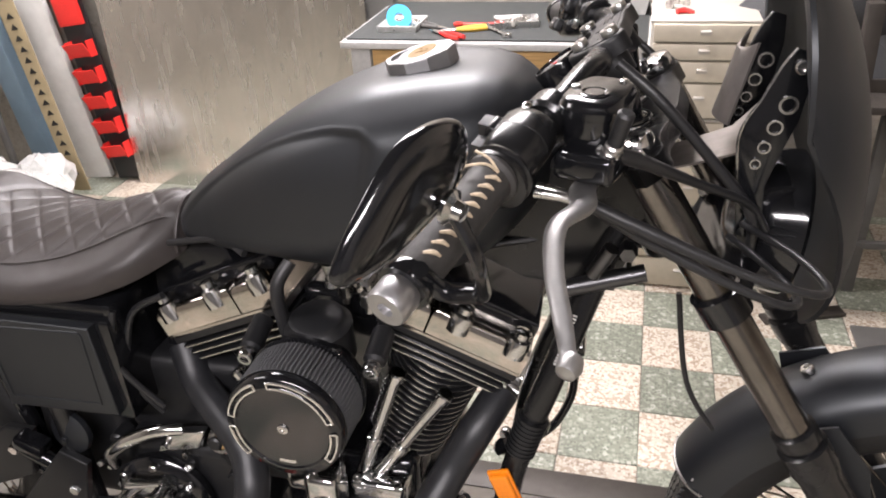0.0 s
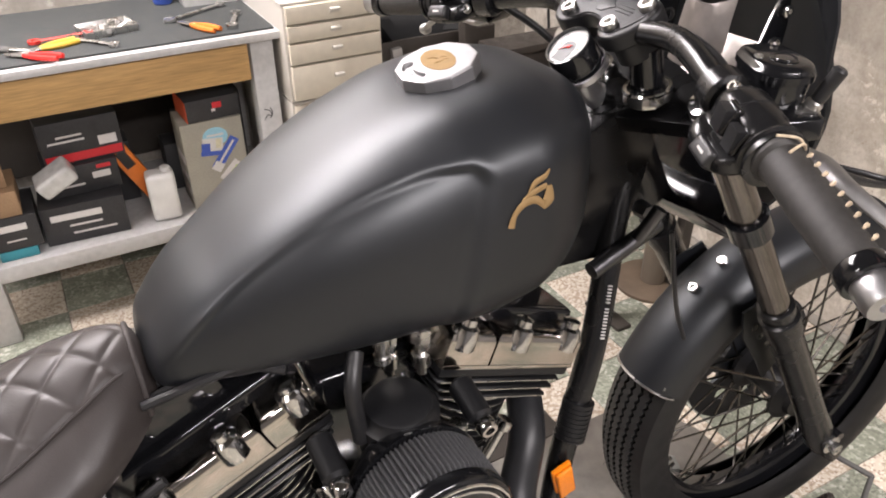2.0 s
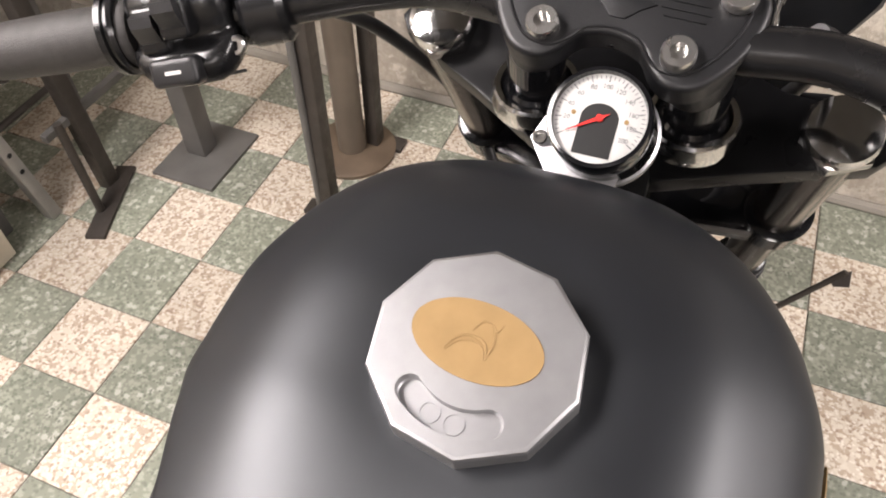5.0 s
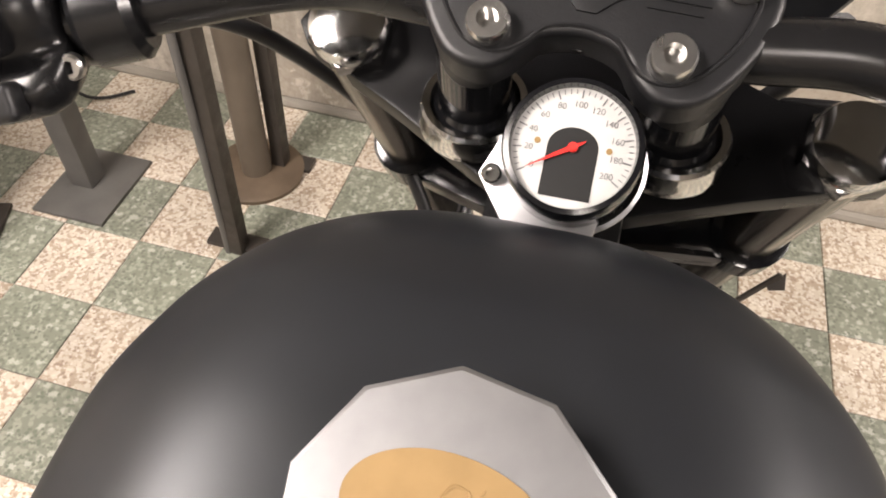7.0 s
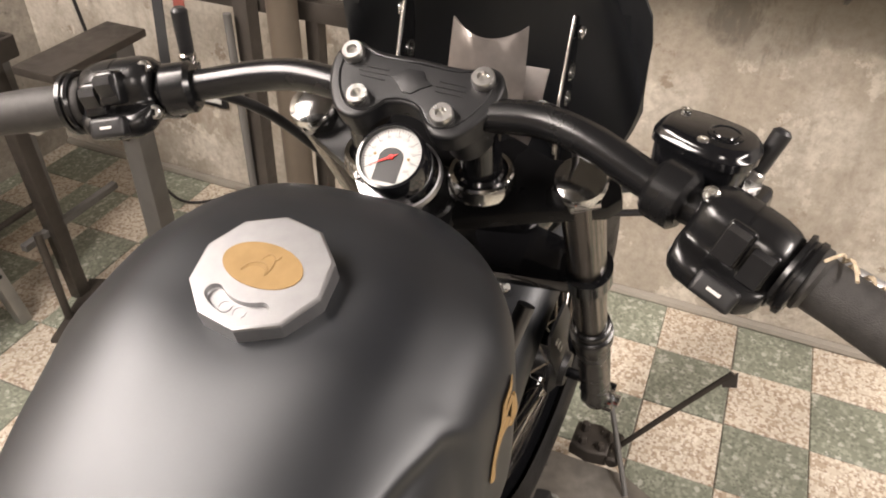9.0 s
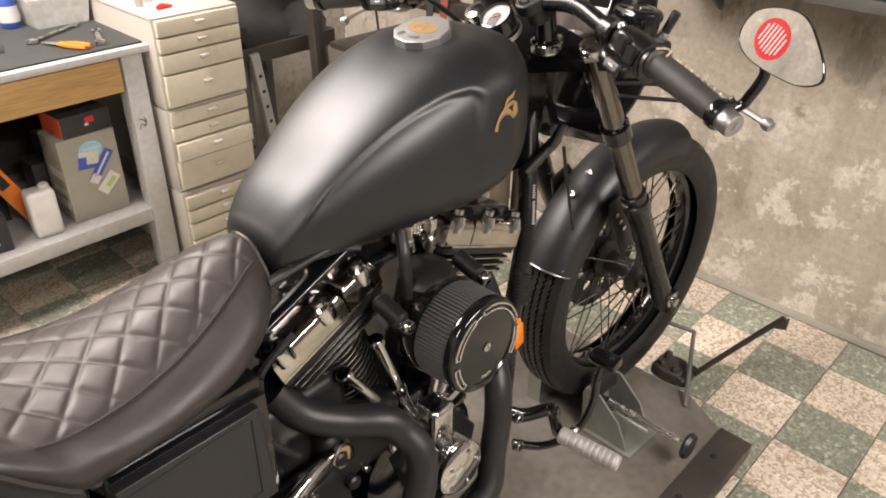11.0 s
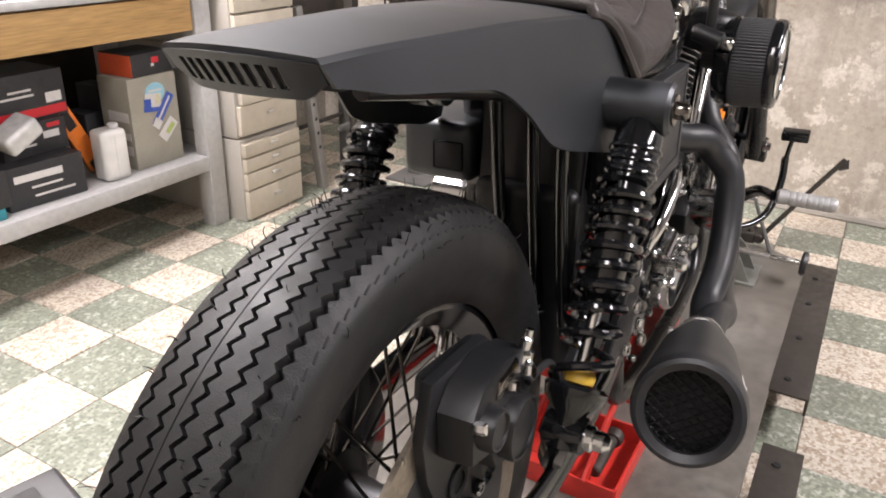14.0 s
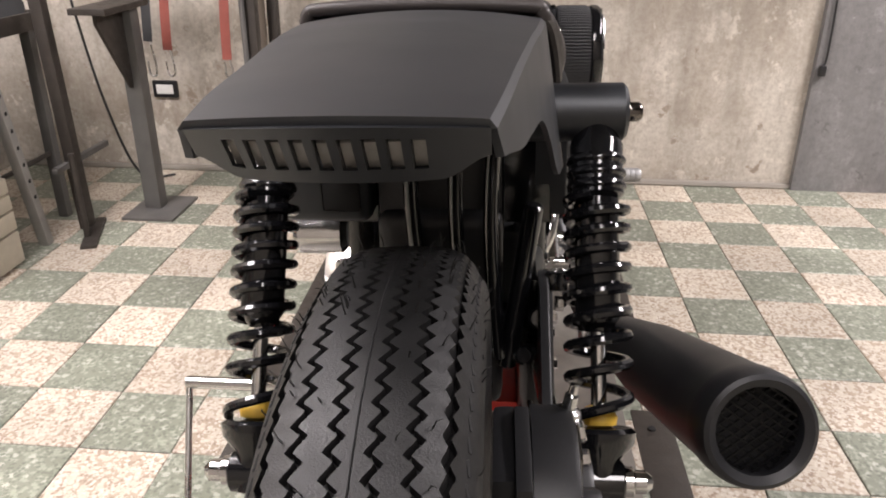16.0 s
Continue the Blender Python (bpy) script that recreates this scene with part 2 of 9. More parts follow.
def terrazzo(m, base, chips):
    nt = m.node_tree
    p = nt.nodes["Principled BSDF"]
    geo = nt.nodes.new("ShaderNodeNewGeometry")
    col = None
    rgb = nt.nodes.new("ShaderNodeRGB")
    rgb.outputs[0].default_value = (*base, 1)
    col = rgb.outputs[0]
    for scale, cut, colour in chips:
        v = nt.nodes.new("ShaderNodeTexVoronoi")
        v.inputs["Scale"].default_value = scale
        v.inputs["Randomness"].default_value = 1.0
        wob = nt.nodes.new("ShaderNodeTexNoise")
        wob.inputs["Scale"].default_value = scale * 0.9
        mixv = nt.nodes.new("ShaderNodeVectorMath")
        mixv.operation = "MULTIPLY_ADD"
        nt.links.new(wob.outputs["Color"], mixv.inputs[0])
        mixv.inputs[1].default_value = (0.9 / scale,) * 3
        nt.links.new(geo.outputs["Position"], mixv.inputs[2])
        nt.links.new(mixv.outputs[0], v.inputs["Vector"])
        sep = nt.nodes.new("ShaderNodeSeparateColor")
        nt.links.new(v.outputs["Color"], sep.inputs[0])
        gt = nt.nodes.new("ShaderNodeMath")
        gt.operation = "GREATER_THAN"
        gt.inputs[1].default_value = cut
        nt.links.new(sep.outputs[0], gt.inputs[0])
        edge = nt.nodes.new("ShaderNodeMapRange")
        edge.inputs["From Min"].default_value, edge.inputs["From Max"].default_value = 0.62, 0.5
        nt.links.new(v.outputs["Distance"], edge.inputs["Value"])
        mu = nt.nodes.new("ShaderNodeMath")
        mu.operation = "MULTIPLY"
        nt.links.new(gt.outputs[0], mu.inputs[0]), nt.links.new(edge.outputs[0], mu.inputs[1])
        mx = nt.nodes.new("ShaderNodeMix")
        mx.data_type = "RGBA"
        nt.links.new(mu.outputs[0], mx.inputs["Factor"])
        nt.links.new(col, mx.inputs["A"])
        mx.inputs["B"].default_value = (*colour, 1)
        col = mx.outputs["Result"]
    dirt = nt.nodes.new("ShaderNodeTexNoise")
    dirt.inputs["Scale"].default_value, dirt.inputs["Detail"].default_value = 3.5, 7
    nt.links.new(geo.outputs["Position"], dirt.inputs["Vector"])
    r = nt.nodes.new("ShaderNodeMapRange")
    r.inputs["From Min"].default_value, r.inputs["From Max"].default_value = 0.3, 0.7
    r.inputs["To Min"].default_value, r.inputs["To Max"].default_value = 0.8, 1.12
    nt.links.new(dirt.outputs["Fac"], r.inputs["Value"])
    oi = nt.nodes.new("ShaderNodeObjectInfo")
    r2 = nt.nodes.new("ShaderNodeMapRange")
    r2.inputs["To Min"].default_value, r2.inputs["To Max"].default_value = 0.86, 1.1
    nt.links.new(oi.outputs["Random"], r2.inputs["Value"])
    mu = nt.nodes.new("ShaderNodeMath")
    mu.operation = "MULTIPLY"
    nt.links.new(r.outputs[0], mu.inputs[0]), nt.links.new(r2.outputs[0], mu.inputs[1])
    hs = nt.nodes.new("ShaderNodeHueSaturation")
    nt.links.new(mu.outputs[0], hs.inputs["Value"]), nt.links.new(col, hs.inputs["Color"])
    nt.links.new(hs.outputs[0], p.inputs["Base Color"])
    rr = nt.nodes.new("ShaderNodeMapRange")
    rr.inputs["To Min"].default_value, rr.inputs["To Max"].default_value = 0.32, 0.6
    nt.links.new(dirt.outputs["Fac"], rr.inputs["Value"])
    nt.links.new(rr.outputs[0], p.inputs["Roughness"])


terrazzo(CREAM, (0.40, 0.325, 0.245), ((85, 0.22, (0.60, 0.545, 0.455)), (60, 0.55, (0.55, 0.49, 0.40)), (130, 0.78, (0.31, 0.235, 0.175)), (150, 0.8, (0.66, 0.61, 0.53))))
terrazzo(GREEN, (0.215, 0.23, 0.18), ((95, 0.42, (0.31, 0.325, 0.26)), (70, 0.84, (0.44, 0.44, 0.38)), (130, 0.7, (0.16, 0.175, 0.135))))


def concrete(name, base, patch, dark, scale=1.6, above=None):
    m = mat(name, base, 0.85)
    nt = m.node_tree
    p = nt.nodes["Principled BSDF"]
    geo = nt.nodes.new("ShaderNodeNewGeometry")

    def layer(col, sc, lo, hi, colour, detail=8, rough=0.62, stretch=(1, 1, 1)):
        n = nt.nodes.new("ShaderNodeTexNoise")
        n.inputs["Scale"].default_value, n.inputs["Detail"].default_value, n.inputs["Roughness"].default_value = sc, detail, rough
        mp = nt.nodes.new("ShaderNodeMapping")
        mp.inputs["Scale"].default_value = stretch
        nt.links.new(geo.outputs["Position"], mp.inputs["Vector"])
        nt.links.new(mp.outputs[0], n.inputs["Vector"])
        r = nt.nodes.new("ShaderNodeMapRange")
        r.inputs["From Min"].default_value, r.inputs["From Max"].default_value = lo, hi
        nt.links.new(n.outputs["Fac"], r.inputs["Value"])
        mx = nt.nodes.new("ShaderNodeMix")
        mx.data_type = "RGBA"
        nt.links.new(r.outputs[0], mx.inputs["Factor"]), nt.links.new(col, mx.inputs["A"])
        mx.inputs["B"].default_value = (*colour, 1)
        return mx.outputs["Result"], n.outputs["Fac"]

    rgb = nt.nodes.new("ShaderNodeRGB")
    rgb.outputs[0].default_value = (*base, 1)
    c, _ = layer(rgb.outputs[0], scale * 1.3, 0.44, 0.56, patch, 10, 0.66)
    c, _ = layer(c, scale * 2.6, 0.53, 0.68, dark, 10, 0.7, (1, 1, 0.55))
    c, _ = layer(c, scale * 4.2, 0.555, 0.585, tuple(min(0.8, v * 1.12) for v in patch), 12, 0.72)
    c, _ = layer(c, scale * 5.5, 0.60, 0.63, tuple(v * 1.15 for v in dark), 12, 0.75)
    c, _ = layer(c, scale * 9, 0.66, 0.69, tuple(min(0.8, v * 1.3) for v in patch), 9, 0.7)
    if above:
        # bare concrete above a ragged plaster edge
        up, _ = layer(rgb.outputs[0], 3.0, -1.0, -0.9, above)
        up, _ = layer(up, 3.2, 0.42, 0.62, tuple(v * 1.3 for v in above), 10, 0.68, (1, 1, 0.5))
        up, _ = layer(up, 7, 0.55, 0.62, tuple(v * 0.66 for v in above), 10, 0.72, (1, 1, 0.4))
        sep = nt.nodes.new("ShaderNodeSeparateXYZ")
        nt.links.new(geo.outputs["Position"], sep.inputs[0])
        wob = nt.nodes.new("ShaderNodeTexNoise")
        wob.inputs["Scale"].default_value, wob.inputs["Detail"].default_value, wob.inputs["Roughness"].default_value = 3.5, 9, 0.65
        nt.links.new(geo.outputs["Position"], wob.inputs["Vector"])
        ma = nt.nodes.new("ShaderNodeMath")
        ma.operation, ma.inputs[1].default_value = "MULTIPLY_ADD", 0.34
        nt.links.new(wob.outputs["Fac"], ma.inputs[0]), nt.links.new(sep.outputs["Z"], ma.inputs[2])
        edge = nt.nodes.new("ShaderNodeMapRange")
        edge.inputs["From Min"].default_value, edge.inputs["From Max"].default_value = 0.955, 0.985
        nt.links.new(ma.outputs[0], edge.inputs["Value"])
        mz = nt.nodes.new("ShaderNodeMix")
        mz.data_type = "RGBA"
        nt.links.new(edge.outputs[0], mz.inputs["Factor"]), nt.links.new(c, mz.inputs["A"]), nt.links.new(up, mz.inputs["B"])
        c = mz.outputs["Result"]
    c, _ = layer(c, scale * 4, 0.5, 0.75, tuple(v * 0.75 for v in base), 5, 0.6, (1, 1, 0.16))
    c, fine = layer(c, 45, 0.42, 0.95, tuple(v * 0.8 for v in dark), 8, 0.75)
    nt.links.new(c, p.inputs["Base Color"])
    b = nt.nodes.new("ShaderNodeBump")
    b.inputs["Strength"].default_value, b.inputs["Distance"].default_value = 0.5, 0.004
    nt.links.new(fine, b.inputs["Height"]), nt.links.new(b.outputs[0], p.inputs["Normal"])
    return m


WALL = concrete("worn_plaster_wall", (0.43, 0.385, 0.32), (0.565, 0.525, 0.455), (0.275, 0.225, 0.175), above=(0.33, 0.30, 0.255))
WALLDARK = concrete("bare_concrete_wall", (0.31, 0.285, 0.245), (0.38, 0.35, 0.305), (0.20, 0.18, 0.155))
WALLGREY = concrete("grey_painted_wall", (0.19, 0.185, 0.18), (0.22, 0.215, 0.21), (0.13, 0.125, 0.12))
DISC = mat("tan_brake_disc_steel", (0.42, 0.36, 0.29), 0.36, metal=0.9, rough_var=0.1, stain=0.4, stain_scale=12, grain=0.15, grain_scale=150)
MIRROR = mat("mirror_glass", (0.85, 0.86, 0.87), 0.02, metal=1)
LENS = mat("grey_lens", (0.35, 0.34, 0.32), 0.12, coat=0.6, stain=0.5, stain_scale=60)
CLEARBAG = mat("clear_plastic", (0.6, 0.6, 0.58), 0.2, spec=0.6, stain=0.5, stain_scale=40, stain_colour=(0.3, 0.3, 0.29))


# ---- mesh helpers ----
def curve_at(x, xs, ys):
    """A smooth curve through points, without overshoot; xs may run either way."""
    if xs[0] > xs[-1]:
        xs, ys = xs[::-1], ys[::-1]
    n = len(xs)
    if x <= xs[0]:
        return ys[0]
    if x >= xs[-1]:
        return ys[-1]
    h = [xs[k + 1] - xs[k] for k in range(n - 1)]
    s = [(ys[k + 1] - ys[k]) / h[k] for k in range(n - 1)]
    k = max(j for j in range(n - 1) if xs[j] <= x)

    def slope(j):
        if j == 0:
            return s[0]
        if j == n - 1:
            return s[-1]
        if s[j - 1] * s[j] <= 0:
            return 0.0
        w1, w2 = 2 * h[j] + h[j - 1], h[j] + 2 * h[j - 1]
        return (w1 + w2) / (w1 / s[j - 1] + w2 / s[j])

    u = (x - xs[k]) / h[k]
    return (ys[k] * (1 + 2 * u) * (1 - u) ** 2 + ys[k + 1] * u * u * (3 - 2 * u)
            + h[k] * (slope(k) * u * (1 - u) ** 2 - slope(k + 1) * u * u * (1 - u)))


def frame_at(o, z, x=(1, 0, 0)):
    """A pose with its z axis along z and its x axis near x."""
    z = Vector(z).normalized()
    x = Vector(x)
    x = (x - z * x.dot(z))
    if x.length < 1e-4:
        x = z.orthogonal()
    x.normalize()
    y = z.cross(x)
    return Matrix.Translation(o) @ Matrix((x, y, z)).transposed().to_4x4()


I4 = Matrix.Identity(4)


def put(bm, t, m=I4):
    t.transform(m)
    me = bpy.data.meshes.new("tmp")
    t.to_mesh(me)
    t.free()
    bm.from_mesh(me)
    bpy.data.meshes.remove(me)
    return bm


def box(bm, sx, sy, sz, m=I4, bev=0.0, seg=2):
    t = bmesh.new()
    bmesh.ops.create_cube(t, size=1.0)
    bmesh.ops.scale(t, vec=(sx, sy, sz), verts=t.verts)
    if bev:
        bmesh.ops.bevel(t, geom=list(t.edges), offset=bev, segments=seg, affect="EDGES", profile=0.6)
    return put(bm, t, m)


def lathe(bm, prof, m=I4, seg=32, close=True):
    """Turns (radius, height) pairs about z."""
    t = bmesh.new()
    rings = []
    for r, z in prof:
        if r < 1e-5:
            rings.append([t.verts.new((0, 0, z))])
        else:
            rings.append([t.verts.new((r * math.cos(2 * math.pi * k / seg), r * math.sin(2 * math.pi * k / seg), z)) for k in range(seg)])
    for a, b in zip(rings, rings[1:]):
        for k in range(seg):
            q = [a[k % len(a)], a[(k + 1) % len(a)], b[(k + 1) % len(b)], b[k % len(b)]]
            q = [v for n, v in enumerate(q) if v not in q[:n]]
            if len(q) > 2:
                t.faces.new(q)
    if close:
        for ring, flip in ((rings[0], True), (rings[-1], False)):
            if len(ring) > 2:
                t.faces.new(ring[::-1] if flip else ring)
    bmesh.ops.recalc_face_normals(t, faces=t.faces)
    return put(bm, t, m)


def cyl(bm, a, b, r, r2=None, seg=24, bev=0.0):
    a, b = Vector(a), Vector(b)
    h = (b - a).length
    r2 = r if r2 is None else r2
    if bev:
        prof = [(max(r - bev, 1e-4), 0), (r, bev), (r2, h - bev), (max(r2 - bev, 1e-4), h)]
    else:
        prof = [(r, 0), (r2, h)]
    return lathe(bm, prof, frame_at(a, b - a), seg)


def smooth_path(pts, n=8, closed=False):
    P = [Vector(p) for p in pts]
    out = []
    cnt = len(P)
    for i in range(cnt if closed else cnt - 1):
        if closed:
            p0, p1, p2, p3 = P[(i - 1) % cnt], P[i], P[(i + 1) % cnt], P[(i + 2) % cnt]
        else:
            p0, p1, p2, p3 = P[max(i - 1, 0)], P[i], P[i + 1], P[min(i + 2, cnt - 1)]
        for k in range(n):
            u = k / n
            out.append(0.5 * ((2 * p1) + (p2 - p0) * u + (2 * p0 - 5 * p1 + 4 * p2 - p3) * u * u + (3 * p1 - p0 - 3 * p2 + p3) * u ** 3))
    if not closed:
        out.append(P[-1])
    return out


def sweep(bm, pts, r, seg=12, n=8, closed=False, flat=None, smooth=True):
    """A tube along points; r is a radius or a list of radii, one for each point given."""
    path = smooth_path(pts, n, closed) if smooth else [Vector(p) for p in pts]
    if isinstance(r, (int, float)):
        radii = [r] * len(path)
    else:
        radii = [float(np.interp(i / (len(path) - 1) * (len(r) - 1), range(len(r)), r)) for i in range(len(path))]
    t = bmesh.new()
    rings = []
    nrm = None
    for i, p in enumerate(path):
        if closed:
            d = path[(i + 1) % len(path)] - path[i - 1]
        else:
            d = path[min(i + 1, len(path) - 1)] - path[max(i - 1, 0)]
        d.normalize()
        if nrm is None:
            nrm = Vector((0, 0, 1)) if abs(d.z) < 0.9 else Vector((1, 0, 0))
        nrm = (nrm - d * nrm.dot(d)).normalized()
        bi = d.cross(nrm)
        fx, fy = flat or (1, 1)
        rings.append([t.verts.new(p + radii[i] * (fx * math.cos(2 * math.pi * k / seg) * nrm + fy * math.sin(2 * math.pi * k / seg) * bi)) for k in range(seg)])
    pairs = list(zip(rings, rings[1:])) + ([(rings[-1], rings[0])] if closed else [])
    for a, b in pairs:
        for k in range(seg):
            t.faces.new((a[k], a[(k + 1) % seg], b[(k + 1) % seg], b[k]))
    if not closed:
        t.faces.new(rings[0][::-1]), t.faces.new(rings[-1])
    bmesh.ops.recalc_face_normals(t, faces=t.faces)
    return put(bm, t)


def loft(bm, sections, closed_ring=True, caps=True, m=I4):
    t = bmesh.new()
    rings = [[t.verts.new(p) for p in s] for s in sections]
    n = len(rings[0])
    for a, b in zip(rings, rings[1:]):
        for k in range(n if closed_ring else n - 1):
            t.faces.new((a[k], a[(k + 1) % n], b[(k + 1) % n], b[k]))
    if caps and closed_ring:
        t.faces.new(rings[0][::-1]), t.faces.new(rings[-1])
    bmesh.ops.recalc_face_normals(t, faces=t.faces)
    return put(bm, t, m)


def shell(bm, grid, thick, m=I4):
    """A curved sheet from a grid of points, with a thickness."""
    t = bmesh.new()
    rows, cols = len(grid), len(grid[0])
    V = [[Vector(p) for p in r] for r in grid]
    N = [[None] * cols for _ in range(rows)]
    for i in range(rows):
        for j in range(cols):
            du = V[min(i + 1, rows - 1)][j] - V[max(i - 1, 0)][j]
            dv = V[i][min(j + 1, cols - 1)] - V[i][max(j - 1, 0)]
            nn = du.cross(dv)
            N[i][j] = nn.normalized() if nn.length > 1e-9 else Vector((0, 0, 1))
    A = [[t.verts.new(V[i][j]) for j in range(cols)] for i in range(rows)]
    B = [[t.verts.new(V[i][j] - N[i][j] * thick) for j in range(cols)] for i in range(rows)]
    for i in range(rows - 1):
        for j in range(cols - 1):
            t.faces.new((A[i][j], A[i + 1][j], A[i + 1][j + 1], A[i][j + 1]))
            t.faces.new((B[i][j], B[i][j + 1], B[i + 1][j + 1], B[i + 1][j]))
    for i in range(rows - 1):
        for j in (0, cols - 1):
            t.faces.new((A[i][j], A[i + 1][j], B[i + 1][j], B[i][j]))
    for j in range(cols - 1):
        for i in (0, rows - 1):
            t.faces.new((A[i][j], A[i][j + 1], B[i][j + 1], B[i][j]))
    bmesh.ops.recalc_face_normals(t, faces=t.faces)
    return put(bm, t, m)


def prism(bm, outline, h, m=I4, bev=0.0, seg=2):
    """An outline in x, y raised by h along z."""
    t = bmesh.new()
    lo = [t.verts.new((x, y, 0)) for x, y in outline]
    hi = [t.verts.new((x, y, h)) for x, y in outline]
    n = len(lo)
    t.faces.new(lo[::-1])
    top = t.faces.new(hi)
    for k in range(n):
        t.faces.new((lo[k], lo[(k + 1) % n], hi[(k + 1) % n], hi[k]))
    bmesh.ops.recalc_face_normals(t, faces=t.faces)
    if bev:
        bmesh.ops.bevel(t, geom=[e for e in top.edges], offset=bev, segments=seg, affect="EDGES", profile=0.6)
    return put(bm, t, m)


def bolt(bm, p, d, r=0.006, h=0.006, hexed=False):
    m = frame_at(p, d)
    if hexed:
        lathe(bm, [(r, 0), (r, h * 0.8), (r * 0.85, h), (0, h)], m, 6)
    else:
        lathe(bm, [(r * 0.9, 0), (r, h * 0.2), (r, h * 0.8), (r * 0.8, h), (r * 0.5, h), (r * 0.45, h * 0.5), (0, h * 0.5)], m, 14)
    return bm


def mesh_of(name, bm, material, angle=38):
    me = bpy.data.meshes.new(name)
    bm.to_mesh(me)
    bm.free()
    me.polygons.foreach_set("use_smooth", [True] * len(me.polygons))
    me.set_sharp_from_angle(angle=radians(angle))
    if material:
        me.materials.append(material)
    return me


def part(name, bm, material, parent, label="", angle=38):
    ob = new(name, mesh_of(name, bm, material, angle))
    ob.parent = parent
    if label:
        ob["label"] = label
    return ob


def thing(name, label, category, m=I4, group="", kind=""):
    ob = new(name)
    ob.empty_display_size = 0.05
    ob.matrix_world = m
    return tagged(ob, label, category, group, kind)


def solid(name, bm, material, label, category, m=I4, group="", kind="", angle=38):
    ob = new(name, mesh_of(name, bm, material, angle))
    ob.matrix_world = m
    return tagged(ob, label, category, group, kind)


def B():
    return bmesh.new()


T3 = Matrix.Translation


def rot(axis, deg):
    return Matrix.Rotation(radians(deg), 4, axis)

# ---- room ----
WX, BY, LX, RY = 1.40, 3.06, -3.2, -4.0      # front wall, bench wall, unseen far end, unseen side


def slab(name, lo, hi, material, label, category="wall"):
    bm = B()
    c = [(a + b) / 2 for a, b in zip(lo, hi)]
    box(bm, *[b - a for a, b in zip(lo, hi)], T3(c))
    return solid(name, bm, material, label, category, kind="structure")


slab("wall_front", (WX, -0.22, -0.05), (WX + 0.2, BY + 0.2, CEILING), WALL, "worn beige plaster wall with bare concrete above", "wall")
slab("wall_front_grey", (WX - 0.03, RY - 0.2, -0.05), (WX + 0.2, -0.22, CEILING), WALLGREY, "dark grey painted wall beside the plaster", "wall")
slab("wall_bench", (LX - 0.2, BY, -0.05), (WX, BY + 0.2, CEILING), WALLDARK, "bare concrete wall behind the workbench", "wall")
# end wall, side wall and ceiling are unseen, added dark to deepen black reflections
slab("wall_far", (LX - 0.2, RY, -0.05), (LX, BY, CEILING), WALLDARK, "unseen dark concrete end wall, added to deepen the blacks", "wall")
slab("wall_side", (LX - 0.2, RY - 0.2, -0.05), (WX - 0.03, RY, CEILING), WALLGREY, "unseen grey side wall, added far off to darken reflections", "wall")
slab("ceiling", (LX - 0.2, RY - 0.2, CEILING), (WX + 0.2, BY + 0.2, CEILING + 0.15), CEILPAINT, "unseen dull grey ceiling, kept dark to cut fill light", "ceiling")
bm = B()
sweep(bm, [(WX - 0.004, -0.22, 0.006), (WX - 0.012, 0.3, 0.008), (WX - 0.006, 0.9, 0.006), (WX - 0.014, 1.6, 0.009), (WX - 0.004, 3.05, 0.006)], 0.016, 8, 6)
solid("trim", bm, CEMENT, "rough cement fillet along the foot of the wall", "trim", kind="structure")
# ceiling lamps
for lx, ly, lamp_len, _ in LAMPS:
    lamp = thing("ceiling_light", "long white fluorescent ceiling light", "lamp", pose(lx, ly, CEILING), group="ceiling lights")
    bm = B()
    wide = 2.0 if ly > 2 else 1.0
    box(bm, lamp_len + 0.06, 0.46 * wide, 0.06, T3((0, 0, -0.03)), 0.01)
    part("housing", bm, WHITEP, lamp)
    for s in (-0.14 * wide, 0.0, 0.14 * wide):
        bm = B()
        cyl(bm, (-lamp_len / 2, s, -0.085), (lamp_len / 2, s, -0.085), 0.014, seg=12)
        tb = part("tube", bm, mat("lit_tube", (1.0, 0.95, 0.86), 0.5, glow=6.0), lamp, "glowing white tube")
        tb.visible_shadow = False

# ---- motorcycle ----
bike = thing("motorcycle", "matt black custom motorcycle with brown quilted seat on a lift", "motorcycle", pose(0, 0.998, 0.12, -1.8, 0, 0.65))

# wheels
REAR, FRONT = Vector((-1.148, 0.006, 0.331)), Vector((0.572, 0, 0.352))


